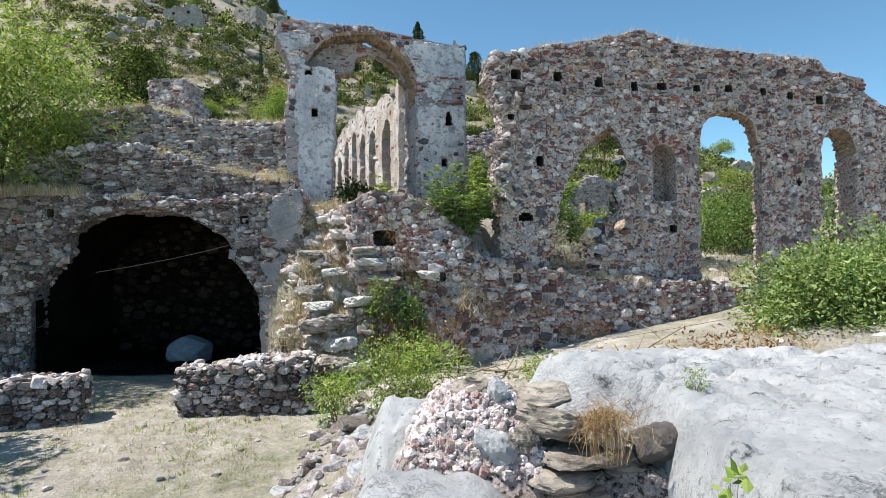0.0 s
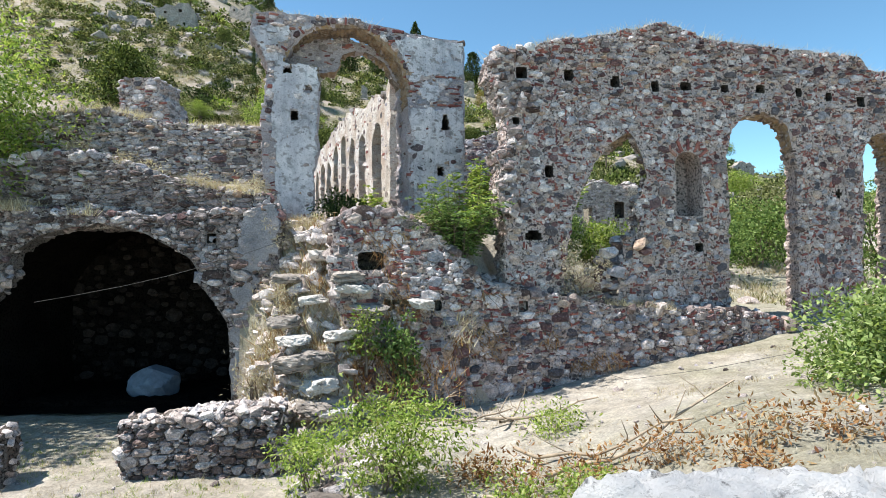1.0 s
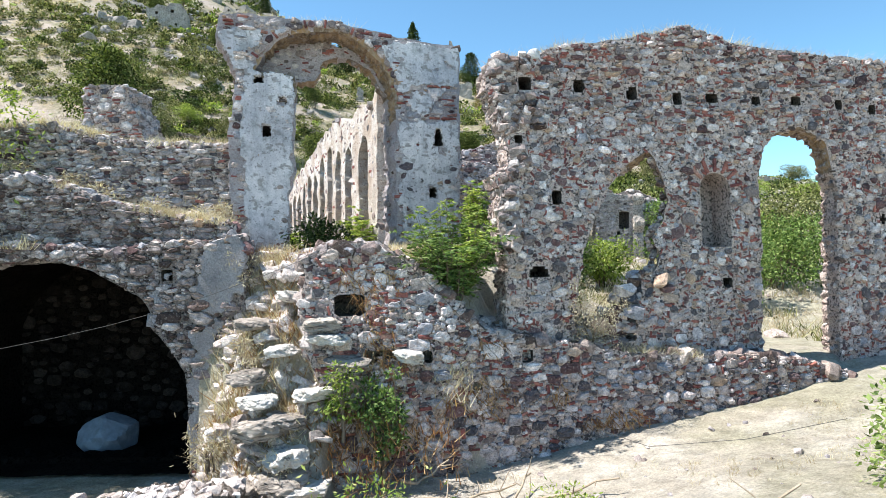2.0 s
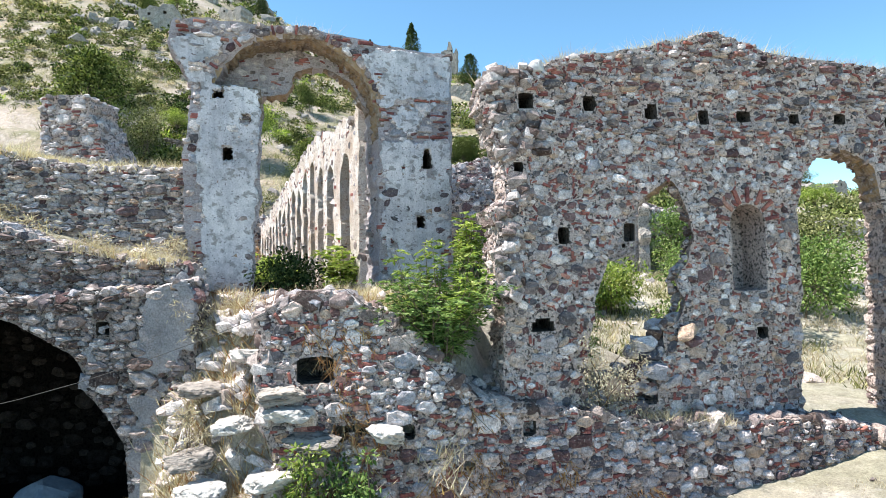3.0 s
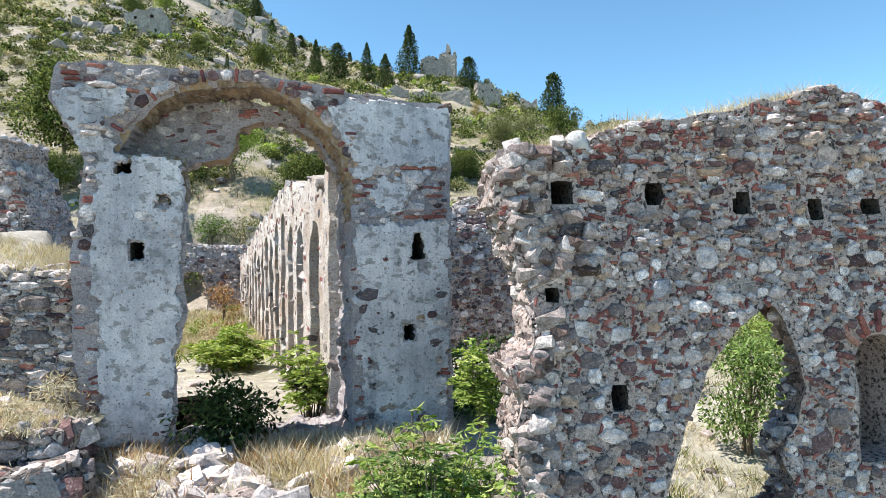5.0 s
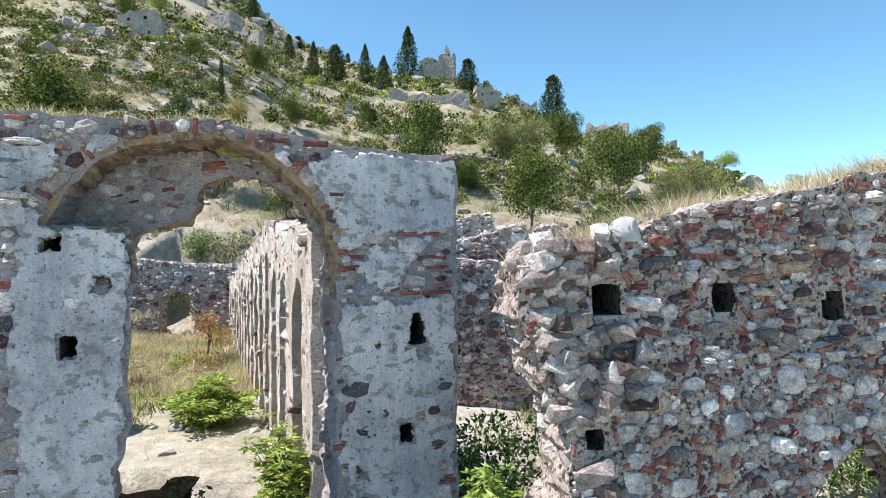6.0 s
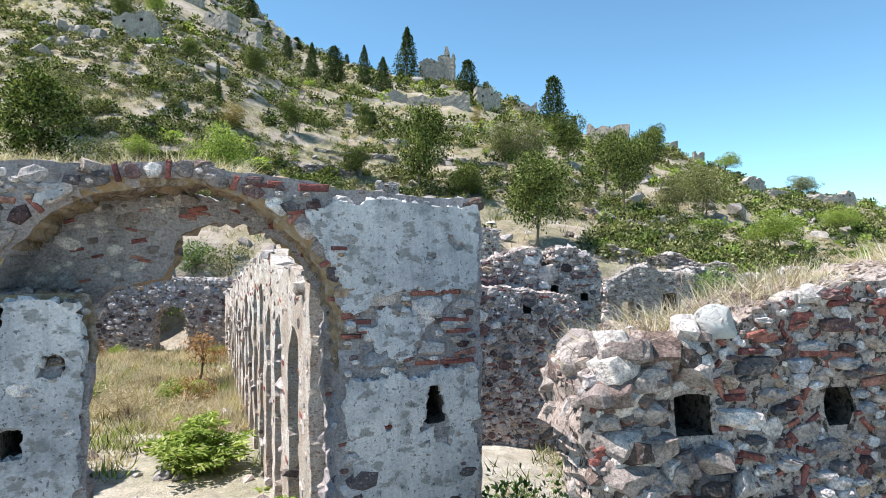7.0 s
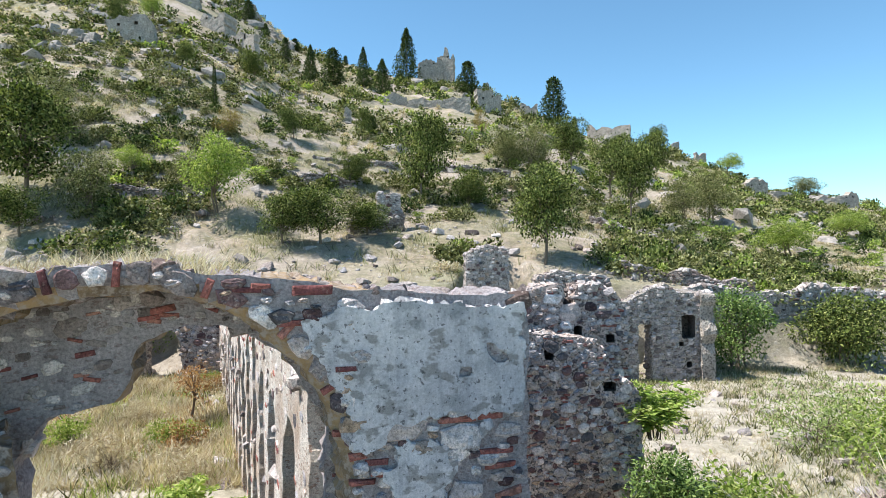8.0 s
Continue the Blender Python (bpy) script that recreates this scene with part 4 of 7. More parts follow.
wall = Wall("wall_base", (-2.2, 13.33), (8.2, 14.836), 0.7, 5.6, w4_solid, 0.7, M_MORTAR,
            "low broken rubble wall below the arcade with pale stones", 0.09, w4_holes, w4_front, 0.05, 9)
wall.fill("stone", 380, 0.11, 0.2, (0.5, 0.85), (0.03, 0.09), seed=1, tilt=0.12)
wall.fill("brick", 500, 0.07, 0.13, (0.22, 0.34), (0.02, 0.04), lambda u, v, rs: u < 3.4 and v > 3.2, 8, 0.1)
wall.fill("stone", 2600, 0.06, 0.12, (0.5, 0.95), (0.02, 0.06), seed=2, tilt=0.25)
wall.fill("brick", 1500, 0.05, 0.11, (0.25, 0.4), (0.015, 0.04), seed=3, tilt=0.25, upright=0.15)
wall.fill("stone", 9000, 0.035, 0.075, (0.5, 0.95), (0.015, 0.05), seed=4, tilt=0.3)
wall.fill("stone", 8000, 0.018, 0.035, (0.5, 0.95), (0.01, 0.025), seed=6, tilt=0.4)
wall.crest(0.75, 0.09, 0.24, seed=5, sides=0.6)
wall.done({"stone": M_STONE, "brick": M_BRICK, "rubble": M_MIXED}, 300, (-0.8, 13.4, 4.2))

# ---- vault: front wall, barrel, back, terraces on top ----
W3_TOP = interp([(-0.3, 5.45), (0.5, 5.45), (2.0, 5.45), (3.0, 5.36), (4.3, 5.3), (5.0, 5.2), (6.0, 5.35), (7.0, 5.38), (7.4, 5.5), (7.6, 5.1), (8, 4.7)])
W3_RIGHT = interp([(0.5, 7.0), (1.6, 7.0), (2.1, 7.1), (3.1, 7.4), (4.0, 7.5), (5.2, 7.55)])


VAULT_LEFT = interp([(0.5, 0.9), (1.55, 0.94), (3.0, 1.04), (3.53, 1.4), (4.0, 1.8), (4.06, 1.72), (4.43, 1.84), (4.83, 2.49), (5.0, 3.1), (5.08, 3.7)])
VAULT_RIGHT = interp([(0.5, 6.5), (1.58, 6.48), (2.95, 6.42), (3.9, 5.74), (3.98, 5.85), (4.32, 5.62), (4.86, 4.72), (5.0, 4.2), (5.08, 3.7)])


def vault_gap(u, v):
    return np.minimum(np.minimum(u - VAULT_LEFT(v), VAULT_RIGHT(v) - u), 5.09 - v)


def w3_solid(u, v):
    return np.minimum(np.minimum(W3_TOP(u) - v, W3_RIGHT(v) - u), -vault_gap(u, v))


wall = Wall("wall_vault", (-11.0, 14.5), (-3.2, 14.5), 0.5, 5.8, w3_solid, 0.55, M_MORTAR_DIM,
            "rubble front wall of a dark barrel vault with grey render", 0.07, rects([(6.1, 4.75, 0.2, 0.2), (1.45, 4.95, 0.16, 0.2)]), None, 0.035, 12, ragged=0.035)
render_patch = lambda u, v: math.hypot((u - 7.12) / 0.62, (v - 4.66 - 0.25 * (u - 7.1)) / 0.7) < 0.75
clear = lambda u, v, rs: not render_patch(u, v)
wall.fill("stone", 1100, 0.12, 0.26, (0.3, 0.6), (0.04, 0.1), clear, 1)
wall.fill("stone", 5000, 0.07, 0.14, (0.5, 0.9), (0.03, 0.07), clear, 2, 0.15)
wall.fill("brick", 150, 0.05, 0.11, (0.25, 0.4), (0.015, 0.03), clear, 3, 0.2)
wall.fill("stone", 16000, 0.03, 0.07, (0.45, 0.95), (0.015, 0.04), clear, 4, 0.3)
wall.crest(0.55, 0.08, 0.2, seed=5, sides=0.12, zmin=3.2)
wall.done({"stone": M_MIXED, "brick": M_BRICK, "rubble": M_STONE}, 280, (-4.6, 14.5, 4.6))
# a smooth grey render patch
def vault_scraps(u, v):
    """Scraps of render left on the east side of the vault front."""
    scraps = 0.3 * fbm(u * 1.6, v * 1.6, 43) + 0.14 * fbm(u * 6, v * 6, 44) - 0.02
    return np.minimum(np.minimum(scraps, (u - 5.3) * 0.4), w3_solid(u, v) - 0.03)


skin = Wall("render_patch", (-11.0, 14.44), (-3.2, 14.44), 1.4, 5.6, lambda u, v: np.maximum(vault_scraps(u, v), np.minimum(0.16 - 0.3 * np.hypot((u - 7.12) / 0.62, (v - 4.66 - 0.25 * (u - 7.1)) / 0.7) ** 3 + 0.14 * fbm(u * 2.2, v * 2.2, 41) + 0.09 * fbm(u * 7, v * 7, 45), W3_RIGHT(v) - u)), 0.08, M_RENDER, "",
            0.05, None, None, 0.015, 13, parent=wall.ob, ragged=0.05)
skin.ob["label"] = "smooth grey lime render"
# barrel
ang = np.radians(np.linspace(-2, 182, 44))
ys = np.linspace(14.6, 20.2, 30)
A2, Y2 = np.meshgrid(ang, ys, indexing="ij")
wob = 0.06 * fbm(A2 * 7, Y2 * 2.5, 51)
bx, bz = -7.24 + (2.76 + wob) * np.cos(A2), 3.0 + (2.14 + wob) * np.sin(A2)
bz = np.where(np.sin(A2) < 0, 0.4, bz)
vq = np.array([(i * 30 + j, (i + 1) * 30 + j, (i + 1) * 30 + j + 1, i * 30 + j + 1) for i in range(43) for j in range(29)])
# barrel, back, sides, floor and step all wear the painted shade
thing("vault_barrel", mesh_of("vault_barrel", np.stack([bx, Y2, bz], -1).reshape(-1, 3), vq, M_VAULT_SHADE, False), "rubble barrel vault with its shade in the colour", "vault", kind="structure")
backwall = Wall("wall_vault_back", (-11, 18.2), (-3.6, 18.2), 0.5, 5.3, lambda u, v: 5.25 - v + 0 * u, 0.4, M_VAULT_SHADE, "back wall inside the vault with shade in its colour", 0.15, None, None, 0.05, 15)
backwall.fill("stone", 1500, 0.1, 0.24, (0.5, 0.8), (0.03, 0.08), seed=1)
backwall.done({"stone": M_VAULT_SHADE_STONE, "brick": M_BRICK, "rubble": M_VAULT_SHADE_STONE}, 60)
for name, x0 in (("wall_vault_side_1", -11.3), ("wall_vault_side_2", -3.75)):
    Wall(name, (x0, 14.9), (x0, 20.2), 0.5, 5.3, lambda u, v: 4.7 - v + 0 * u, 0.5, M_VAULT_SHADE, "rubble side wall of the vault", 0.25, seed=16)

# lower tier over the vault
patch("vault_floor", -10.2, -4.4, 14.9, 18.3, 0.15, lambda x, y: 0.97 + 0.04 * fbm(x * 2, y * 2, 63), M_VAULT_SHADE, "trodden earth floor in the vault with shade in its colour", "floor")
T1_TOP = interp([(-0.3, 6.3), (1.4, 6.7), (2.6, 6.65), (3.2, 6.45), (4.4, 6.05), (5.8, 5.8), (7, 5.6)])
wall = Wall("wall_tier_1", (-10.2, 14.98), (-3.75, 14.98), 5.0, 7.0, lambda u, v: np.minimum(T1_TOP(u) - v, 6.4 - u), 0.55, M_MORTAR_GREY,
            "dry stone retaining tier above the vault", 0.1, None, None, 0.05, 18)
wall.fill("stone", 500, 0.1, 0.22, (0.28, 0.5), (0.05, 0.12), seed=1, tilt=0.06)
wall.fill("stone", 2500, 0.05, 0.12, (0.3, 0.7), (0.03, 0.07), seed=2)
wall.fill("stone", 9000, 0.025, 0.07, (0.5, 0.9), (0.02, 0.05), seed=3)
wall.crest(0.75, 0.09, 0.22, seed=4)
wall.done({"stone": M_MIXED, "brick": M_BRICK, "rubble": M_STONE}, 160)
T2_TOP = interp([(-0.3, 7.6), (1.5, 7.75), (3.2, 7.95), (4.2, 7.7), (5.5, 7.45), (7.2, 7.5)])
wall = Wall("wall_tier_2", (-11.4, 16.25), (-4.25, 16.1), 5.0, 8.3, lambda u, v: T2_TOP(u) - v, 0.6, M_MORTAR_GREY,
            "upper rubble wall joining the arch pier", 0.1, None, None, 0.05, 20)
wall.fill("stone", 350, 0.1, 0.24, (0.25, 0.5), (0.03, 0.09), seed=1, tilt=0.06)
wall.fill("stone", 2600, 0.05, 0.12, (0.28, 0.65), (0.02, 0.05), seed=2)
wall.fill("brick", 90, 0.06, 0.11, (0.25, 0.4), (0.02, 0.03), seed=6)
wall.fill("stone", 4500, 0.025, 0.07, (0.45, 0.9), (0.02, 0.04), seed=3)
wall.crest(0.7, 0.08, 0.22, seed=4)
wall.done(STONE_MATS, 160)
patch("terrace_lower", -11.4, -3.9, 14.6, 16.5, 0.12, lambda x, y: 5.1 + (T1_TOP(x + 10.2) - 5.22) * sstep(15.05, 15.35, y) - 0.02 * sstep(14.9, 14.6, y) + 0.1 * sstep(15.4, 16.3, y) + 0.06 * fbm(x * 2, y * 2, 61),
      M_GROUND, "earth and dry grass on the vault", "terrace")
patch("terrace_upper", -12.5, -4.35, 16.6, 21.6, 0.2, lambda x, y: T2_TOP(x + 11.4) - 0.1 + 0.07 * (y - 16.6) + 0.1 * fbm(x, y, 62) - 4.0 * sstep(0, 0.9, x + 5.0 + 0.6 * (y - 16.5)), M_GROUND, "dry grass terrace behind the upper wall", "terrace")

# rubble bank between vault and base wall
BANK = interp([(11.9, 0.85), (12.5, 1.25), (12.9, 2.2), (13.4, 2.7), (13.7, 3.6), (14.2, 4.1), (14.6, 4.75), (15.6, 5.05), (17.2, 5.0)])


def bank_height(x, y):
    return BANK(y - 0.5 * sstep(-2.6, -4.0, x) + 0.35 * fbm(x * 1.1, y * 1.1, 71)) + 0.12 * fbm(x * 3, y * 3, 72) - 1.2 * sstep(0.5, 1.3, x) - 2.5 * sstep(-3.75, -4.25, x) * sstep(14.6, 14.2, y)


bank = patch("rubble_bank", -4.3, 1.2, 11.9, 17.0, 0.09, lambda x, y: bank_height(x, y) - 2.5 * sstep(-1.9, -1.5, x) * sstep(13.9, 13.4, y), M_GROUND, "bank of fallen stones and earth with dry weeds", "rubble bank")
brs = np.random.RandomState(23)
items = []
for k in range(1150):
    x, y = brs.uniform(-4.0, -1.7), brs.uniform(12.2, 15.3)
    if k > 700:
        x, y = brs.uniform(-3.8, 0.8), brs.uniform(13.9, 16.3)
    s = 0.025 + 0.16 * brs.rand() ** 3
    items.append(("rubble", brs.randint(26), turn3(brs, s * 1.25, s, s * brs.uniform(0.4, 0.8), (x, y, float(bank_height(x, y)) + s * 0.15))))
lay(bank, items, {"stone": M_PALE, "brick": M_BRICK, "rubble": M_PALE_LIT}, (-2.6, 13, 3), 220)
# fill between the base wall and the arcade
ledge = patch("ledge", 0.4, 7.3, 13.95, 15.2, 0.1, lambda x, y: np.interp(x, [0.4, 1.5, 3, 4.5, 6, 7.6], [3.9, 3.5, 3.2, 3.05, 2.9, 2.7]) + 0.25 * (y - 14.3) * sstep(3.5, 1.5, x) + 0.12 * fbm(x * 2, y * 2, 73),
              M_GROUND, "earth ledge between two walls with straw", "ledge", skew=0.145)
items = []
for k in range(260):
    x = brs.uniform(0.6, 7.2)
    y = brs.uniform(14.05, 15.0) + 0.145 * (x - 0.4)
    s = 0.05 + 0.17 * brs.rand() ** 2
    z = float(np.interp(x, [0.4, 1.5, 3, 4.5, 6, 7.6], [3.9, 3.55, 3.3, 3.2, 2.95, 2.7]))
    items.append(("rubble", brs.randint(26), turn3(brs, s * 1.25, s, s * 0.6, (x, y, z + s * 0.3))))
# collapsed core of the window's east jamb
for k in range(140):
    t = brs.rand()
    x, y, z = 2.7 + 1.6 * t + brs.normal() * 0.15, 14.75 + 0.16 * t + brs.uniform(-0.3, 0.3), 3.4 + 1.3 * t * brs.rand() + 0.2 * brs.rand()
    s = 0.07 + 0.15 * brs.rand() ** 2
    items.append(("rubble", brs.randint(26), turn3(brs, s * 1.2, s, s * 0.7, (x, y, z))))
lay(ledge, items, {"stone": M_STONE, "brick": M_BRICK, "rubble": M_STONE}, (3, 14, 3.5), 150)

# ---- low dry stone walls of the court ----
for name, a, b, top, seed in (("low_wall", (-5.15, 11.2), (-2.65, 11.35), interp([(-0.3, 1.72), (0.3, 1.78), (1.4, 1.9), (2.6, 2.0)]), 31),
                              ("low_wall", (-10.2, 9.75), (-6.75, 10.95), interp([(-0.3, 1.66), (2, 1.7), (4.2, 1.72)]), 32)):
    wall = Wall(name, a, b, 0.7, 2.2, lambda u, v, top=top, e=float(np.hypot(b[0] - a[0], b[1] - a[1])): np.minimum(np.minimum(top(u) - v, u + 0.02), e - u), 0.6, M_DARKMORTAR,
                "low dry stone parapet of grey and brown stones", 0.07, None, None, 0.04, seed)
    wall.fill("stone", 700, 0.1, 0.19, (0.5, 0.75), (0.05, 0.1), seed=1, tilt=0.07)
    wall.fill("stone", 1500, 0.05, 0.1, (0.5, 0.8), (0.04, 0.08), seed=2)
    wall.fill("stone", 1500, 0.025, 0.05, (0.5, 0.8), (0.03, 0.05), seed=3)
    wall.crest(0.9, 0.08, 0.17, seed=4, sides=0.5)
    # crest stones paler than the faces: sun on the top put into colour
    wall.done({"stone": M_MIXED, "brick": M_BRICK, "rubble": M_PALE_LIT}, 240)

# ---- ruins behind the arch ----
COL_A, COL_B = (-9.5, 39.8), (-1.35, 18.2)
COL_TOP = interp([(-0.3, 7.5), (4, 7.8), (9, 8.5), (14, 9.0), (17, 9.35), (19.2, 9.3), (20.3, 8.9), (21.4, 9.2), (22.3, 8.8), (23.4, 9.5)])


def colonnade(u, v):
    gap = np.full_like(u, -9.0)
    for k in range(15):
        c = 0.9 + 1.36 * k
        gap = np.maximum(gap, arch_gap(u, v, c, 0.43, COL_TOP(c) - 1.15 - 0.25 * (k % 3 == 1), 3.0))
    gap = np.maximum(gap, arch_gap(u, v, 21.75, 0.5, COL_TOP(21.75) - 1.3, 3.0))
    return np.minimum(np.minimum(COL_TOP(u) - v, 23.1 - u), -gap)


wall = Wall("wall_blind_arcade", COL_A, COL_B, 3.8, 9.8, colonnade, 0.5, M_LIME, "long blind arcade of lime-plastered rubble piers", 0.1, None, None, 0.04, 41, ragged=0.12)
# Recess backs: brown masonry, with shade added to its colour for depth.
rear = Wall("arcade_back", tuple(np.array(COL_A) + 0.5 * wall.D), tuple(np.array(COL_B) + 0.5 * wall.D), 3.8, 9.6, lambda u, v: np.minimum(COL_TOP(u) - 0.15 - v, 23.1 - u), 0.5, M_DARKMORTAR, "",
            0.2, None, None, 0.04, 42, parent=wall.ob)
wall.fill("stone", 700, 0.06, 0.16, (0.4, 0.8), (0.006, 0.016), seed=1, tilt=0.15)
wall.fill("brick", 260, 0.06, 0.15, (0.2, 0.35), (0.006, 0.014), seed=2, tilt=0.15)
wall.crest(0.35, 0.06, 0.15, seed=3, sides=0.03)
wall.done({"stone": M_STONE, "brick": M_BRICK, "rubble": M_PALE}, 120, (-2, 20, 7))
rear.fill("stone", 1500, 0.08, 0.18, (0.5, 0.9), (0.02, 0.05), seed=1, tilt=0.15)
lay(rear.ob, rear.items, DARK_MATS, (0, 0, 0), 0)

wall = Wall("wall_far_arch", (-17.5, 40.6), (-9.2, 40.4), 3.8, 8.8,
            lambda u, v: np.minimum(interp([(0, 7.9), (3, 8.4), (5, 8.2), (8.6, 8.0)])(u) - v, -arch_gap(u, v, 5.15, 0.86, 5.9, 4.3)), 0.7, M_MORTAR_GREY,
            "far rubble cross wall with one arched doorway", 0.14, None, None, 0.05, 44)
wall.fill("stone", 1600, 0.1, 0.24, (0.45, 0.8), (0.03, 0.07), seed=1)
wall.fill("stone", 1800, 0.05, 0.1, (0.5, 0.9), (0.02, 0.05), seed=2)
wall.crest(0.6, 0.1, 0.25, seed=3)
wall.done(STONE_MATS, 80)

wall = Wall("wall_rear_ruin", (0.2, 26.3), (4.8, 26.55), 3.8, 9.6,
            lambda u, v: np.minimum(interp([(0, 8.8), (1.9, 9.2), (2.3, 9.36), (2.9, 9.42), (3.0, 8.8), (3.2, 8.75), (3.3, 9.35), (3.9, 9.38), (4.3, 9.1), (4.6, 8.6)])(u) - v, np.minimum(4.55 - u, u)), 0.8, M_MORTAR,
            "rubble house wall with small square beam holes", 0.1, rects([(2.75, 7.7, 0.24, 0.3), (3.9, 6.9, 0.3, 0.2), (3.3, 8.3, 0.2, 0.3), (4.1, 8.1, 0.2, 0.2)]), None, 0.05, 46)
wall.fill("stone", 500, 0.13, 0.26, (0.5, 0.85), (0.03, 0.07), seed=1)
wall.fill("stone", 3000, 0.06, 0.13, (0.5, 0.9), (0.03, 0.06), seed=2)
wall.fill("brick", 600, 0.06, 0.14, (0.22, 0.35), (0.02, 0.04), seed=3)
wall.crest(0.6, 0.08, 0.22, seed=4)
wall.done(STONE_MATS, 160)

wall = Wall("wall_rear_low", (0.4, 25.45), (4.75, 25.7), 3.8, 9.0,
            lambda u, v: np.minimum(np.minimum(interp([(0, 8.5), (1.8, 8.42), (2.9, 8.25), (3.4, 8.05), (3.7, 7.5), (4.1, 7.2), (4.4, 6.8)])(u) - v, u), 4.35 - u), 0.5, M_MORTAR,
            "lower rubble wall stepping down before the house", 0.09, rects([(2.2, 7.93, 0.22, 0.3), (3.6, 7.14, 0.3, 0.22)]), None, 0.05, 58)
wall.fill("stone", 420, 0.1, 0.2, (0.5, 0.9), (0.02, 0.06), seed=1, tilt=0.25)
wall.fill("stone", 3000, 0.045, 0.1, (0.5, 0.9), (0.02, 0.05), seed=2, tilt=0.3)
wall.fill("brick", 500, 0.06, 0.14, (0.22, 0.35), (0.02, 0.04), seed=3)
wall.crest(0.7, 0.06, 0.15, seed=4)
wall.done(STONE_MATS, 120)

house = Wall("wall_ruined_house", (8.6, 37.6), (12.45, 37.9), 3.6, 9.0,
             lambda u, v: np.minimum(np.minimum(interp([(0, 8.0), (1.0, 8.5), (1.7, 8.75), (2.3, 8.3), (3.9, 8.35)])(u) - v, 3.8 - u), -np.minimum(np.minimum(0.3 - np.abs(u - 0.75), v - 4.2), 7.0 - v)), 0.7, M_FAR_WALL,
             "ruined stone house front with a square window", 0.1, rects([(2.72, 6.85, 0.62, 1.0), (2.75, 5.2, 0.24, 0.3), (2.4, 6.1, 0.2, 0.2)]), None, 0.04, 48)
house.fill("stone", 1500, 0.09, 0.22, (0.45, 0.8), (0.03, 0.06), seed=1)
house.fill("stone", 1800, 0.05, 0.1, (0.5, 0.9), (0.02, 0.05), seed=2)
house.crest(0.6, 0.09, 0.22, seed=3)
house.done(PALE_MATS, 100)
side = Wall("wall_house_return", (12.4, 37.9), (12.4, 42), 3.6, 8.8, lambda u, v: 8.25 - v + 0 * u, 0.6, M_FAR_WALL, "side wall of the ruined house", 0.2, None, None, 0.05, 49)

post = Wall("wall_fragment", (1.75, 39.0), (3.75, 39.1), 6.5, 10.8, lambda u, v: np.minimum(np.minimum(interp([(0, 10.1), (0.8, 10.5), (2, 10.3)])(u) - v, u), 1.95 - u), 0.9, M_MORTAR_GREY,
            "lone upright stump of rubble masonry", 0.12, None, None, 0.05, 50)
post.fill("stone", 600, 0.08, 0.2, (0.5, 0.8), (0.03, 0.06), seed=1)
post.crest(0.6, 0.08, 0.2, seed=2)
post.done(STONE_MATS, 30)

stub = Wall("wall_stub", (-10.95, 22.5), (-8.2, 22.3), 7.0, 10.8, lambda u, v: np.minimum(np.minimum(10.5 - v + 0 * u, u), 1.45 + 0.42 * np.clip(10.0 - v, 0, 3) - u), 1.4, M_MORTAR,
            "square stump of a ruined pier on the terrace", 0.12, None, None, 0.05, 51)
stub.fill("stone", 900, 0.08, 0.24, (0.4, 0.7), (0.03, 0.07), seed=1)
stub.fill("brick", 300, 0.08, 0.14, (0.2, 0.3), (0.02, 0.04), seed=2)
stub.crest(0.5, 0.08, 0.18, seed=3)
stub.done(STONE_MATS, 60)

for k, (a, b, z0, top, seed) in enumerate([((13, 41.6), (31, 44), 4.0, 8.0, 52), ((5.2, 40.4), (9, 41.4), 5, 8.9, 53), ((-3.2, 52.3), (-1.6, 52.6), 11, 14.3, 56)]):
    L = float(np.hypot(b[0] - a[0], b[1] - a[1]))
    w = Wall("wall_terrace_%d" % (k + 1), a, b, z0, top + 0.6, lambda u, v, top=top, L=L, s=seed: np.minimum(np.minimum(top + 0.5 * fbm(u * 0.5, u * 0, s) - v, u), L - u), 0.6, M_MORTAR_GREY,
             "dry stone terrace wall overgrown with scrub", 0.16, None, None, 0.07, seed, ragged=0.15)
    w.fill("stone", 2600, 0.08, 0.24, (0.45, 0.75), (0.04, 0.09), seed=1)
    w.crest(0.5, 0.1, 0.28, seed=2)
    lay(w.ob, w.items, STONE_MATS, (0, 0, 0), 0)

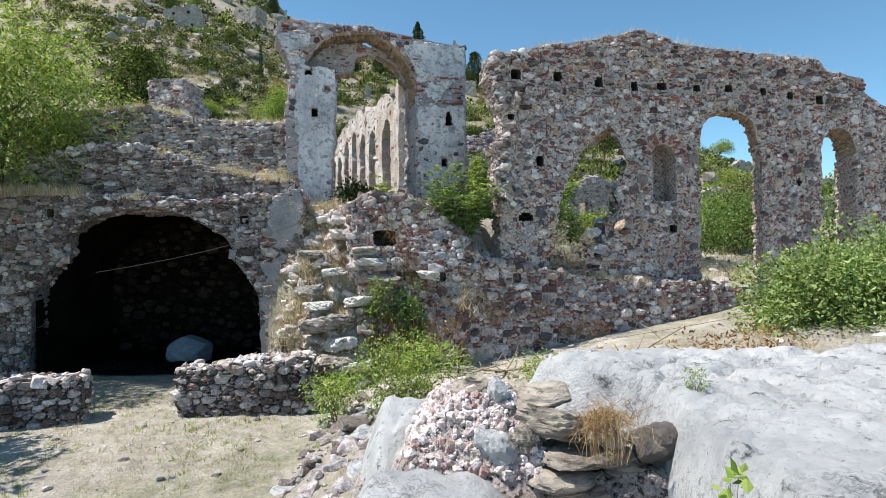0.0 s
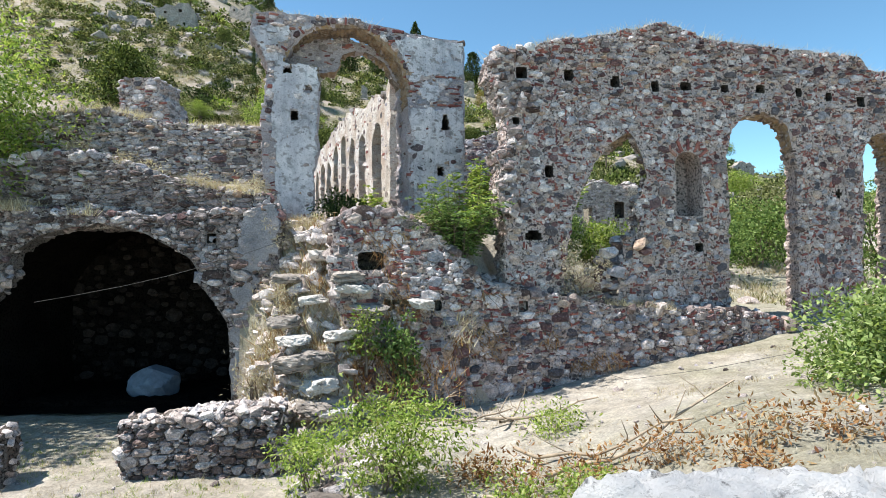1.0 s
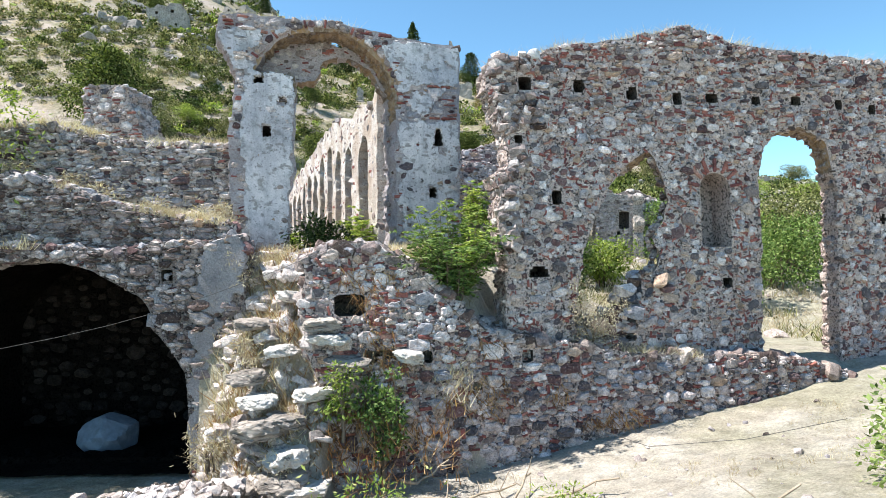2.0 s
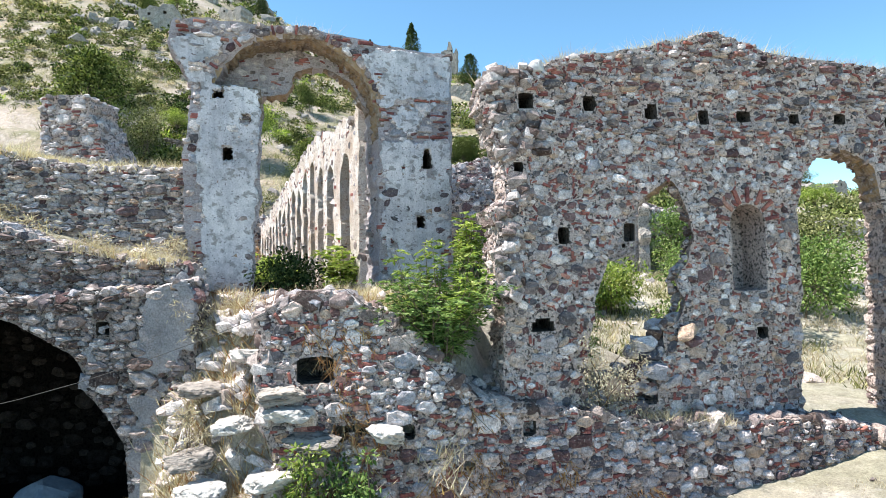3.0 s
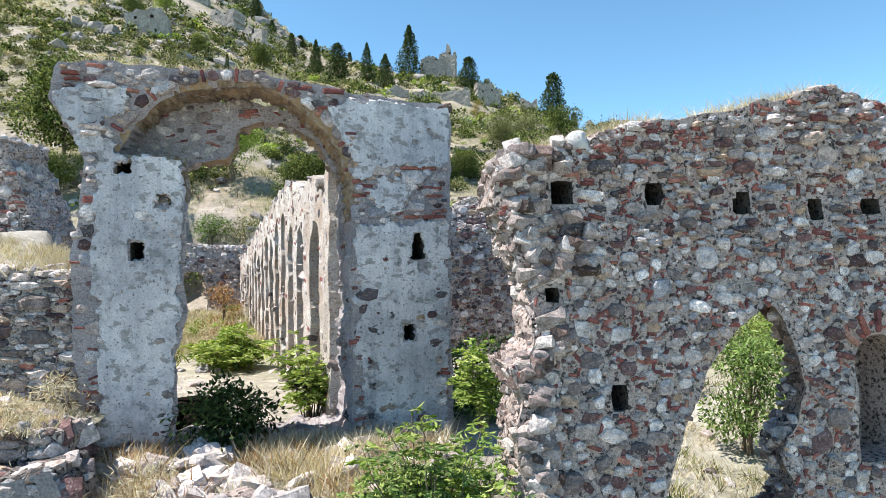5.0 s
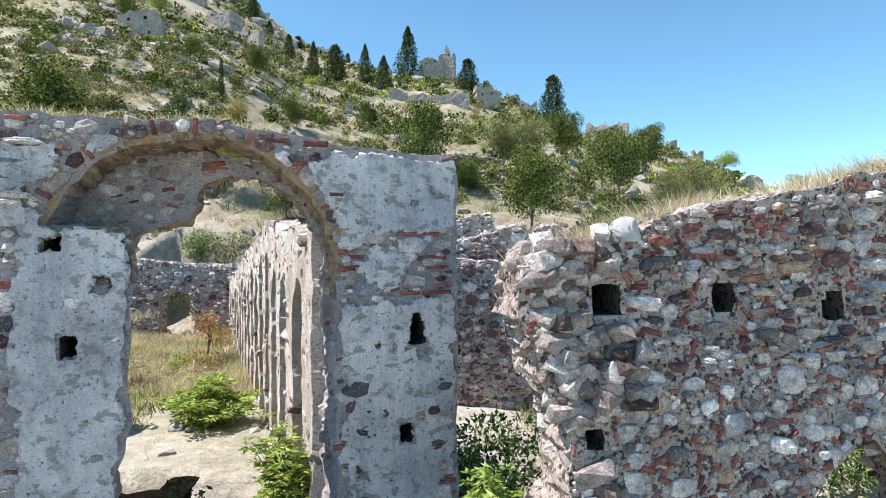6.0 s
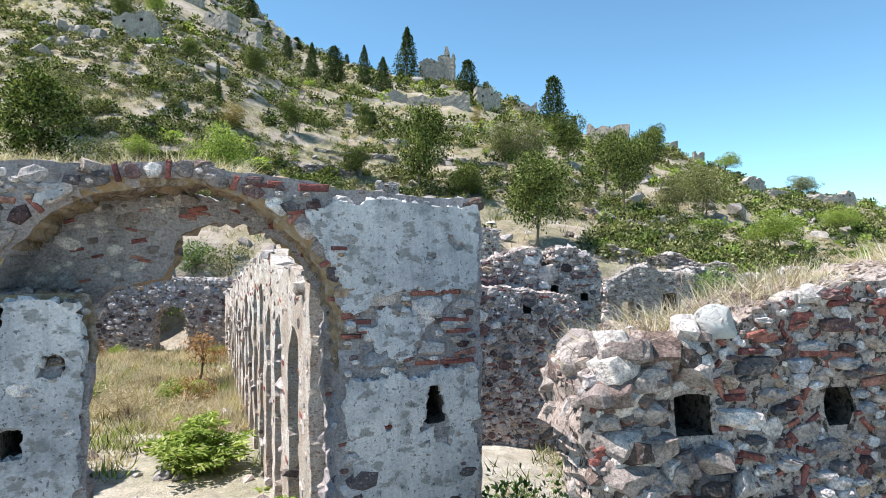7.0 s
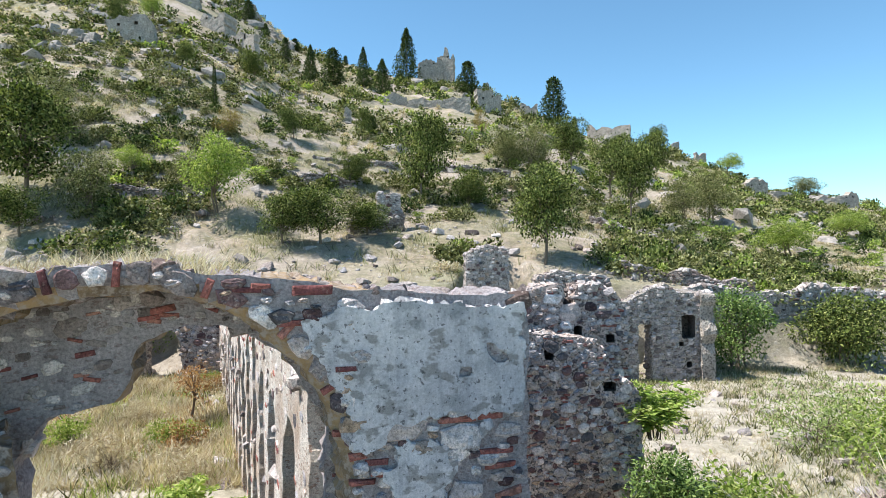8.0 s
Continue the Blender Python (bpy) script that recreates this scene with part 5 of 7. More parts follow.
for k, (a, b, tall) in enumerate([((-21.5, 51.6), (-14.8, 52.2), 0.75), ((-11.2, 60.8), (-5.6, 61.2), 0.9), ((-4.8, 50.6), (-1.4, 52.6), 0.9), ((-1.7, 70.0), (8.6, 71.0), 0.7), ((13.6, 61.0), (18.8, 57.2), 0.7), ((-10.2, 67.4), (-2.5, 69.6), 0.6), ((10.6, 44.0), (17.0, 42.6), 0.7)]):
    L = float(np.hypot(b[0] - a[0], b[1] - a[1]))
    along = lambda u, a=a, b=b, L=L: ground_height(a[0] + (b[0] - a[0]) * u / L, a[1] + (b[1] - a[1]) * u / L)
    low = float(along(np.linspace(0, L, 20)).min())
    high = float(along(np.linspace(0, L, 20)).max())
    w = Wall("wall_slope_%d" % (k + 1), a, b, low - 0.8, high + tall + 0.6, lambda u, v, f=along, t=tall, L=L, s=k: np.minimum(np.minimum(f(u) + t + 0.35 * fbm(u * 0.7, u * 0, 80 + s) - v, u), L - u), 0.6, M_MORTAR_DIM,
             "crumbling dry stone terrace wall on the slope", 0.14, None, None, 0.07, 90 + k, ragged=0.12)
    w.fill("stone", 1500, 0.07, 0.22, (0.4, 0.7), (0.04, 0.1), seed=1)
    w.crest(0.6, 0.08, 0.22, seed=2)
    lay(w.ob, w.items, {"stone": M_MIXED, "brick": M_BRICK, "rubble": M_PALE}, (0, 0, 0), 0)

# ruins high on the hill: x, y, width, height above ground, depth, bearing
HILL_RUINS = [(3.0, 198.0, 7.5, 9.5, 4, 5), (7.6, 198.6, 5.2, 13.0, 5, -8), (3.0, 126.0, 12.4, 2.6, 1, -4), (14.5, 139.8, 5.3, 5.3, 3, 8), (31.1, 186.8, 6.0, 4.0, 3, -8), (58.5, 197.0, 13.2, 6.4, 1.2, -28), (78.8, 195.0, 3.1, 3.8, 1.2, 10), (87.9, 197.0, 3.5, 4.2, 1.5, 0),
              (83.3, 157.8, 6.4, 4.7, 2, 12), (112.0, 172.0, 7.6, 2.7, 1.5, -5), (119.6, 174.5, 5.2, 4.6, 2, 8), (95.8, 167.5, 5.9, 2.1, 1, 8), (-38.5, 123.2, 4.9, 4.0, 4, -15), (-37.2, 89.5, 5.4, 3.7, 3, 12), (-31.3, 116.8, 6.0, 3.4, 1.2, -30),
              (-10.2, 93.2, 1.0, 2.2, 1, 0), (-5.1, 127.2, 4.4, 2.2, 1, 10), (-50.0, 140.8, 4.9, 3.7, 3, 8), (20.2, 197.0, 2.1, 3.9, 1, 0)]
for k, (x, y, w, h, d, bearing) in enumerate(HILL_RUINS):
    c, s = math.cos(math.radians(bearing)) * w / 2, math.sin(math.radians(bearing)) * w / 2
    zg = float(ground_height(x, y))
    gaps = rects([(w * q, zg + h * r, 0.5, 0.7) for q, r in ((0.25, 0.6), (0.62, 0.66))])
    wk = Wall("hill_ruin", (x - c, y - s), (x + c, y + s), zg - 4, zg + h + 1,
              lambda u, v, h=h, w=w, zg=zg, k=k: np.minimum(np.minimum(zg + h * (0.82 + 0.3 * fbm(u * 1.6 / (w * 0.2 + 1), u * 0 + k, 70)) - v, u), w - u), d, M_FAR_WALL,
              "roofless medieval stone ruin on the hillside", 0.35, gaps if w > 4.5 and h > 3 else None, None, 0.1, 60 + k, ragged=0.3, category="ruin")
    wk.ob["kind"] = "thing"
    tagged(wk.ob, group="ruins on the hill", kind="thing")


# ---- rock and pile in front ----
def slab_height(x, y):
    crack = np.maximum(0, 0.09 - np.abs(fbm(x * 0.8, y * 1.2, 86))) * 0.9 + np.maximum(0, 0.06 - np.abs(fbm(x * 2.1, y * 1.7, 87))) * 0.8 + np.maximum(0, 0.12 - np.abs(fbm(x * 5, y * 4, 96))) * 0.12
    relief = 0.05 * fbm(x * 0.9, y * 0.9, 81) + 0.04 * fbm(x * 2.9, y * 2.9, 82) + 0.03 * np.abs(fbm(x * 6, y * 6, 88)) + 0.03 * fbm(x * 13, y * 13, 89) - 0.05 * sstep(0.35, 0.7, fbm(x * 4.3, y * 5.1, 97))
    top = 3.0 - 0.05 * (5.6 - y) + 0.02 * (x - 2)
    edge = 1.32 - 0.5 * sstep(4.7, 5.5, y) + 0.12 * fbm(y * 1.7, y * 0, 83)
    low = 2.12 + 0.36 * sstep(0.35, -0.15, x) * sstep(4.5, 3.9, y) - 1.4 * sstep(-0.75, -1.35, x) + 0.5 * sstep(4.6, 5.2, y)
    z = low + (top - low) * sstep(edge - 0.28, edge, x)
    away = np.maximum(x - 7.4 - 0.5 * fbm(y * 0.7, y * 0, 98), -0.2 - y - 0.6 * fbm(x * 0.6, x * 0, 99))
    return z + relief - crack - 2.6 * sstep(0, 1.3, away) - 2.2 * sstep(5.55, 6.1, y + 0.06 * fbm(x * 2, y * 2, 84) - 0.09 * (x - 3) * sstep(3, 8, x))


slab = patch("rock_slab", -1.6, 9.0, -2, 6.3, 0.035, slab_height, M_ROCK, "broad smooth outcrop of pale grey limestone", "rock", kind="thing")


def boulder_mesh(name, size, seed, material, cuts=16, rough=0.04, flat=0.0):
    """A rock cut by many planes, roughened."""
    rs = np.random.RandomState(seed)
    bm = bmesh.new()
    bmesh.ops.create_icosphere(bm, subdivisions=4, radius=1.0)
    d = np.array([v.co for v in bm.verts])
    f = np.array([[v.index for v in q.verts] for q in bm.faces])
    bm.free()
    n = rs.normal(size=(cuts, 3))
    n /= np.linalg.norm(n, axis=1)[:, None]
    if flat:
        n = np.vstack([n, [(0, 0, 1), (0, 0, -1)]])
    reach = np.r_[rs.uniform(0.72, 0.98, cuts), [flat, flat]] if flat else rs.uniform(0.72, 0.98, cuts)
    dots = np.maximum(d @ n.T, 0.02)
    rad = np.minimum((reach / dots).min(1), 1.15)
    rad = rad * (1 + rough * fbm(d[:, 0] * 5 + d[:, 2] * 3, d[:, 1] * 5 - d[:, 2] * 4, seed % 50) + 0.5 * rough * fbm(d[:, 0] * 14, d[:, 2] * 14 + d[:, 1] * 9, seed % 40))
    return mesh_of(name, d * rad[:, None] * np.array(size), f, material, False)


ROCKS = [((0.42, 4.4, 2.87), (0.27, 0.24, 0.07), (8, -7, 12), M_SLATE, "flat dark layered stone lying on the pile", 0.8),
         ((0.16, 4.5, 2.84), (0.2, 0.17, 0.09), (-6, 10, 50), M_SLATE, "broken dark stone behind the pile", 0.7),
         ((0.52, 4.2, 2.72), (0.27, 0.26, 0.14), (-14, 12, -10), M_SLATE, "tilted brown slab propped on the pile", 0.7),
         ((0.68, 4.15, 2.53), (0.34, 0.28, 0.07), (3, 3, 8), M_SLATE, "long flat grey slab in the pile", 0.9),
         ((0.5, 4.05, 2.38), (0.27, 0.25, 0.1), (-4, 6, -14), M_SLATE, "thick layered block at the foot of the pile", 0.8),
         ((1.18, 4.1, 2.62), (0.17, 0.16, 0.14), (0, 0, 20), M_DARKROCK, "rounded dark pitted boulder", 0),
         ((0.88, 4.12, 2.65), (0.12, 0.13, 0.09), (10, 8, 30), M_ROCK, "pale angular stone on the pile", 0),
         ((0.11, 4.3, 2.92), (0.08, 0.09, 0.11), (10, -10, 0), M_ROCK, "upright pale stone on the pile", 0),
         ((-0.04, 4.55, 2.86), (0.16, 0.18, 0.12), (0, 6, 40), M_SLATE, "dark stone half covered with dry weeds", 0),
         ((0.72, 3.98, 2.3), (0.14, 0.14, 0.09), (0, 0, 10), M_SLATE, "small broken stone under the slab", 0),
         ((0.98, 4.2, 2.45), (0.16, 0.2, 0.08), (5, -10, 10), M_SLATE, "brown flat stone beside the boulder", 0.8),
         ((0.08, 4.15, 2.6), (0.17, 0.16, 0.13), (20, 30, 0), M_ROCK, "pale block in the pile", 0),
         ((0.24, 4.12, 2.62), (0.1, 0.1, 0.12), (0, 20, 50), M_SLATE, "grey angular stone in the pile", 0),
         ((-1.2, 7.2, 1.3), (0.24, 0.2, 0.14), (0, 0, 20), M_ROCK, "pale stone at the edge of the court", 0),
         ((-1.6, 9.2, 1.3), (0.26, 0.2, 0.12), (0, 5, -10), M_DARKROCK, "dark flat stone on the bank", 0.6),
         ((-1.35, 8.6, 1.3), (0.22, 0.2, 0.14), (0, 5, 60), M_ROCK, "pale blocky stone on the bank", 0),
         ((-2.2, 7.6, 0.92), (0.24, 0.2, 0.06), (0, 0, 0), M_ROCK, "flat white stone in the court", 0)]
for k, (at, size, tip, material, label, flat) in enumerate(ROCKS):
    ob = thing("rock", boulder_mesh("rock", size, 100 + k, material, 14, 0.1, flat), label, "rock", "stones of the pile")
    ob.matrix_basis = pose(*at, *tip)
BANK_ROCKS = [((-2.79, 12.75, 2.4), (0.42, 0.36, 0.24), 20), ((-2.29, 12.6, 2.02), (0.3, 0.32, 0.2), -15), ((-2.3, 12.5, 1.72), (0.36, 0.34, 0.16), 40), ((-2.86, 13.0, 2.78), (0.3, 0.3, 0.13), 10), ((-1.89, 13.25, 3.97), (0.32, 0.25, 0.14), -10), ((-1.74, 13.2, 3.72), (0.3, 0.24, 0.13), 15),
              ((-1.44, 13.22, 3.36), (0.36, 0.24, 0.11), 5), ((-0.44, 13.26, 3.41), (0.27, 0.22, 0.14), -20), ((-2.36, 12.9, 2.5), (0.3, 0.28, 0.15), 60), ((-1.98, 13.1, 2.85), (0.34, 0.26, 0.16), -30), ((-3.1, 13.3, 3.1), (0.28, 0.26, 0.16), 15), ((-2.6, 13.5, 3.5), (0.3, 0.26, 0.13), 50),
              ((-3.2, 13.9, 3.9), (0.3, 0.25, 0.14), -5), ((-2.0, 12.5, 1.55), (0.38, 0.3, 0.18), 25), ((-3.0, 12.45, 1.6), (0.34, 0.28, 0.17), -25), ((-2.5, 14.1, 4.35), (0.32, 0.28, 0.15), 15)]
for k, (at, size, spin) in enumerate(BANK_ROCKS):
    ob = thing("rock", boulder_mesh("rock", size, 140 + k, (M_PALEROCK, M_BANKROCK)[k % 2 == 0], 9, 0.17, 0.62), "weathered flat boulder fallen on the rubble bank", "rock", "boulders of the bank")
    ob.matrix_basis = pose(*at, (k * 37) % 15 - 7, (k * 53) % 17 - 8, spin)
prs = np.random.RandomState(77)


def heap_height(x, y):
    tall = 0.82 * sstep(-0.85, -0.25, x) - 0.45 * sstep(0.15, 0.6, x)
    return 2.05 + tall * sstep(3.75, 4.35, y + 0.25 * x) * sstep(5.3, 4.8, y) + 0.05 * fbm(x * 6, y * 6, 91) + 0.035 * fbm(x * 17, y * 17, 92)


heap = patch("rubble_mound", -1.0, 1.4, 3.4, 5.3, 0.022, heap_height, M_HEAP, "heap of pinkish mortar rubble and small stones", "rubble mound", smooth=False, kind="thing")
items = []
for k in range(9000):
    x, y = prs.uniform(-0.85, 0.4), prs.uniform(3.65, 4.9)
    if float(heap_height(x, y)) < 2.42:
        continue
    s = 0.005 + 0.036 * prs.rand() ** 6
    items.append(("rubble", prs.randint(26), turn3(prs, s * 1.3, s, s * 0.8, (x, y, float(heap_height(x, y)) + s * 0.1), 0.8)))
lay(heap, items, {"stone": M_PALE, "brick": M_BRICK, "rubble": M_HEAPSTONE}, (0, 4, 2.5), 200)

# scattered stones of court, bank and path
items = []
for k in range(2300):
    if k < 330:
        x, y = prs.uniform(-2.3, -0.8), prs.uniform(6.0, 11.8)
        s = 0.03 + 0.12 * prs.rand() ** 3
    elif k < 640:
        x, y = prs.uniform(-8, 7), prs.uniform(6, 14)
        s = 0.015 + 0.05 * prs.rand() ** 3
    elif k < 1000:
        x, y = prs.uniform(-9, 13), prs.uniform(18, 40)
        s = 0.04 + 0.2 * prs.rand() ** 3
    else:
        y = prs.uniform(41, 66)
        x = prs.uniform(-0.8, 0.85) * (y - 12)
        if vn(x * 0.25, y * 0.25, 19) < 0.45:
            continue
        s = 0.05 + 0.35 * prs.rand() ** 3
    items.append(("rubble", prs.randint(26), turn3(prs, s * 1.3, s, s * 0.6, (x, y, float(ground_height(x, y)) + s * 0.15), 0.3)))
vs, fs, at = [], [], 0
for _, variant, m in items:
    v, f = PIECES["rubble"][variant]
    vs.append(v @ m[:3, :3].T + m[:3, 3])
    fs.append(f + at)
    at += len(v)
thing("loose_stones", mesh_of("loose_stones", np.vstack(vs), np.vstack(fs), M_PALE["island"]), "loose pale stones strewn over dry ground", "stones", kind="stuff")
# outcrops on the hill
items = []
while len(items) < 330:
    y = 52 + 146 * prs.rand() ** 0.8
    x = prs.uniform(-0.75, 0.75) * (y - 12)
    if vn(x * 0.05, y * 0.05, 33) < 0.52 - 0.12 * (x < -0.2 * y):
        continue
    s = (0.2 + 1.0 * prs.rand() ** 3) * (0.35 + y / 110)
    items.append((prs.randint(26), turn3(prs, s * 1.6, s, s * 0.7, (x, y, float(ground_height(x, y))), 0.35)))
for cx, cy, long, n, tilt in ((-43.8, 87, 9, 34, -0.2), (-44, 99, 9, 30, -0.3), (-36.6, 99.8, 8, 26, -0.5), (-29.2, 107, 8, 30, -0.7), (-26.1, 112.5, 6, 22, -0.8), (-28.1, 96.2, 4, 16, -0.4), (-29.2, 73.8, 4, 18, -0.6), (-24.3, 68.8, 4.5, 26, -0.6),
                             (-43.3, 80, 7, 20, 0.0), (-40.6, 174, 12, 20, -0.6), (-2.7, 68.2, 3, 8, 0.0), (-10.7, 55.8, 3, 10, 0.0), (11.4, 45.2, 2.2, 12, 0.1), (-20.5, 44.6, 4, 16, 0.0), (-33, 128, 9, 24, -0.6), (-55, 120, 12, 26, -0.3)):
    for _ in range(n * 2):
        t = prs.uniform(-0.5, 0.5)
        x, y = cx + long * t, cy + long * t * tilt + prs.normal() * 0.05 * long
        s = (0.1 + 0.22 * prs.rand() ** 2) * long * 0.3
        items.append((prs.randint(26), turn3(prs, s * 1.3, s, s * prs.uniform(0.6, 1.3), (x, y, float(ground_height(x, y)) + 0.1 * s), 0.3)))
vs, fs, at = [], [], 0
for variant, m in items:
    v, f = PIECES["rubble"][variant]
    vs.append(v @ m[:3, :3].T + m[:3, 3])
    fs.append(f + at)
    at += len(v)
thing("outcrops", mesh_of("outcrops", np.vstack(vs), np.vstack(fs), M_CLIFF), "grey rock outcrops breaking through the hillside", "rocks", kind="stuff")


# ---- plants ----
def tube(points, r0, r1, sides=6):
    pts = np.asarray(points, float)
    n = len(pts)
    tan = np.gradient(pts, axis=0)
    tan /= np.maximum(np.linalg.norm(tan, axis=1), 1e-6)[:, None]
    ref = np.where(np.abs(tan[:, 2:3]) > 0.9, np.array([[1.0, 0, 0]]), np.array([[0, 0, 1.0]]))
    p = np.cross(tan, ref)
    p /= np.linalg.norm(p, axis=1)[:, None]
    q = np.cross(tan, p)
    rad = np.linspace(r0, r1, n)[:, None, None]
    ang = np.arange(sides) * 2 * np.pi / sides
    v = pts[:, None] + rad * (p[:, None] * np.cos(ang)[None, :, None] + q[:, None] * np.sin(ang)[None, :, None])
    faces = [(i * sides + k, i * sides + (k + 1) % sides, (i + 1) * sides + (k + 1) % sides, (i + 1) * sides + k) for i in range(n - 1) for k in range(sides)]
    return v.reshape(-1, 3), np.array(faces)


def tubes(specs, sides=6):
    vs, fs, at = [], [], 0
    for points, r0, r1 in specs:
        v, f = tube(points, r0, r1, sides)
        vs.append(v)
        fs.append(f + at)
        at += len(v)
    return np.vstack(vs), np.vstack(fs)


def leaf_cloud(at, out, size, rs, aspect=0.42, droop=0.25, jitter=0.75):
    """A small folded leaf at each place, pointing roughly along out."""
    n = len(at)
    d = out + rs.normal(size=(n, 3)) * jitter
    d[:, 2] -= droop
    d /= np.maximum(np.linalg.norm(d, axis=1), 1e-6)[:, None]
    s = np.cross(d, rs.normal(size=(n, 3)) * 0.6 + np.array((0, 0, 1.0)))
    s /= np.maximum(np.linalg.norm(s, axis=1), 1e-6)[:, None]
    up = np.cross(s, d)
    l = (size * rs.uniform(0.6, 1.3, n))[:, None]
    w = l * aspect / 2
    v = np.stack([at, at + d * l * 0.5 + s * w - up * l * 0.08, at + d * l, at + d * l * 0.5 - s * w - up * l * 0.08], 1).reshape(-1, 3)
    base = np.arange(n)[:, None] * 4
    return v, np.vstack([base + np.array([[0, 1, 2]]), base + np.array([[0, 2, 3]])])


def clumped(centres, radii, count, rs, hollow=0.45):
    """Places in and on a set of uneven clumps, with their outward directions."""
    k = rs.choice(len(centres), count, p=np.asarray(radii) ** 2 / np.sum(np.asarray(radii) ** 2))
    d = rs.normal(size=(count, 3))
    d /= np.linalg.norm(d, axis=1)[:, None]
    r = np.asarray(radii)[k] * (hollow + (1 - hollow) * rs.rand(count) ** 0.5)
    return np.asarray(centres)[k] + d * r[:, None] * np.array((1, 1, 0.8)), d


def tree(name, h, w, leaves, size, material, label, category, seed, trunk=0.3, spindly=0.25, aspect=0.45, clumps=22, stems=1):
    """A tree or shrub that stands at the origin: trunk with limbs, and a crown of clumps of leaves."""
    rs = np.random.RandomState(seed)
    root = thing(name, None, label, category)
    centres, radii, wood = [], [], []
    for k in range(clumps):
        a, q = rs.uniform(0, 6.283), rs.rand() ** 0.6
        z = trunk + (1 - trunk) * rs.uniform(0.12, 0.92)
        span = math.sin(min(1, max(0.05, (z - trunk * 0.6) / (1.06 - trunk * 0.6))) * math.pi) ** 0.6
        centres.append((math.cos(a) * q * span * w * 0.4, math.sin(a) * q * span * w * 0.4, z * h))
        radii.append(w * rs.uniform(0.1, 0.24) * (0.6 + 0.5 * span))
    for s in range(stems):
        lean = rs.normal(size=2) * 0.06 * h
        foot = rs.normal(size=2) * 0.05 * w * (stems > 1)
        bend = rs.normal(size=(5, 2)) * 0.015 * h
        line = [(foot[0] + lean[0] * t * t + bend[i][0], foot[1] + lean[1] * t * t + bend[i][1], -0.15 + t * h * (0.75 if stems == 1 else 0.6)) for i, t in enumerate(np.linspace(0, 1, 5))]
        wood.append((line, 0.022 * h / stems ** 0.5 + 0.012, 0.006 * h))
    for c in centres[:min(12, clumps)]:
        t = rs.uniform(0.35, 0.75)
        b = np.array(wood[rs.randint(stems)][0])
        start = np.array([np.interp(t * 4, range(5), b[:, i]) for i in range(3)])
        mid = (start + np.array(c)) / 2 + rs.normal(size=3) * 0.03 * h
        wood.append(([start, mid, np.array(c)], 0.01 * h, 0.003 * h))
    part("trunk", mesh_of("trunk", *tubes(wood, 5), M_BARK, True), root)
    at, d = clumped(centres, radii, leaves, rs)
    if spindly:
        extra = rs.choice(leaves, int(leaves * 0.06))
        at[extra] += d[extra] * (w * spindly * rs.rand(len(extra)) * 0.5)[:, None]
    part("crown", mesh_of("crown", *leaf_cloud(at, d, size, rs, aspect), material), root)
    return root


def sumac(name, h, w, stems, material, label, category, seed, leaf=0.36, low=0.2, each=11):
    """A clump of arching shoots that carry feathered leaves, standing at the origin."""
    rs = np.random.RandomState(seed)
    root = thing(name, None, label, category)
    wood, at, way = [], [], []
    for s in range(stems):
        a, q = rs.uniform(0, 6.283), rs.rand() ** 0.55
        tip = np.array((math.cos(a) * q * w / 2, math.sin(a) * q * w / 2, h * (0.5 + 0.5 * rs.rand()) * (1 - 0.3 * q)))
        t = np.linspace(0, 1, 6)[:, None]
        line = np.c_[tip[:2] * (0.15 + 0.85 * t ** 1.4), tip[2] * t ** 0.85] + rs.normal(size=(6, 3)) * 0.015 * h
        line[0, 2] = -0.15
        wood.append((line, 0.006 + 0.004 * h, 0.003))
        for j in range(each):
            k = low + (1 - low) * (j + rs.rand()) / each
            base = np.array([np.interp(k * 5, range(6), line[:, i]) for i in range(3)])
            b = a + 2.4 * j + rs.normal() * 0.3
            d = np.array((math.cos(b), math.sin(b), rs.uniform(0.1, 0.8)))
            d /= np.linalg.norm(d)
            side = np.array((-math.sin(b), math.cos(b), 0.0))
            length = leaf * rs.uniform(0.6, 1.2) * (1.15 - 0.5 * k)
            for g in np.linspace(0.2, 1, 6):
                p = base + d * length * g - np.array((0, 0, 0.4 * length * g * g))
                for sign in (-1, 1):
                    at.append(p)
                    way.append(side * sign + d * 0.6 - np.array((0, 0, 0.25)))
    part("trunk", mesh_of("trunk", *tubes(wood, 4), M_BARK, True), root)
    part("crown", mesh_of("crown", *leaf_cloud(np.array(at), np.array(way), leaf * 0.36, rs, 0.36, 0.1, 0.25), material), root)
    return root


def conifer(h, w, leaves, size, label, seed, pointed=1.0):
    rs = np.random.RandomState(seed)
    root = thing("conifer", None, label, "tree")
    part("trunk", mesh_of("trunk", *tubes([([(0, 0, -0.3), (0, 0, h * 0.5), (0, 0, h * 0.97)], 0.02 * h, 0.004 * h)], 5), M_BARK, True), root)
    z = rs.rand(leaves) ** 1.35
    tier = 0.72 + 0.28 * np.abs(np.sin(z * 26 + rs.normal(size=leaves) * 0.25))
    rad = w / 2 * (1 - z) ** pointed * tier * rs.rand(leaves) ** 0.35 * np.minimum(1, z * 9 + 0.35)
    a = rs.uniform(0, 6.283, leaves)
    rad = rad * (0.75 + 0.25 * np.sin(a * 3 + z * 9))
    at = np.c_[np.cos(a) * rad, np.sin(a) * rad, h * (0.07 + 0.93 * z)]
    part("crown", mesh_of("crown", *leaf_cloud(at, np.c_[np.cos(a), np.sin(a), 0 * a + 0.1], size, rs, 0.5, 0.1), L_DARK), root)
    return root


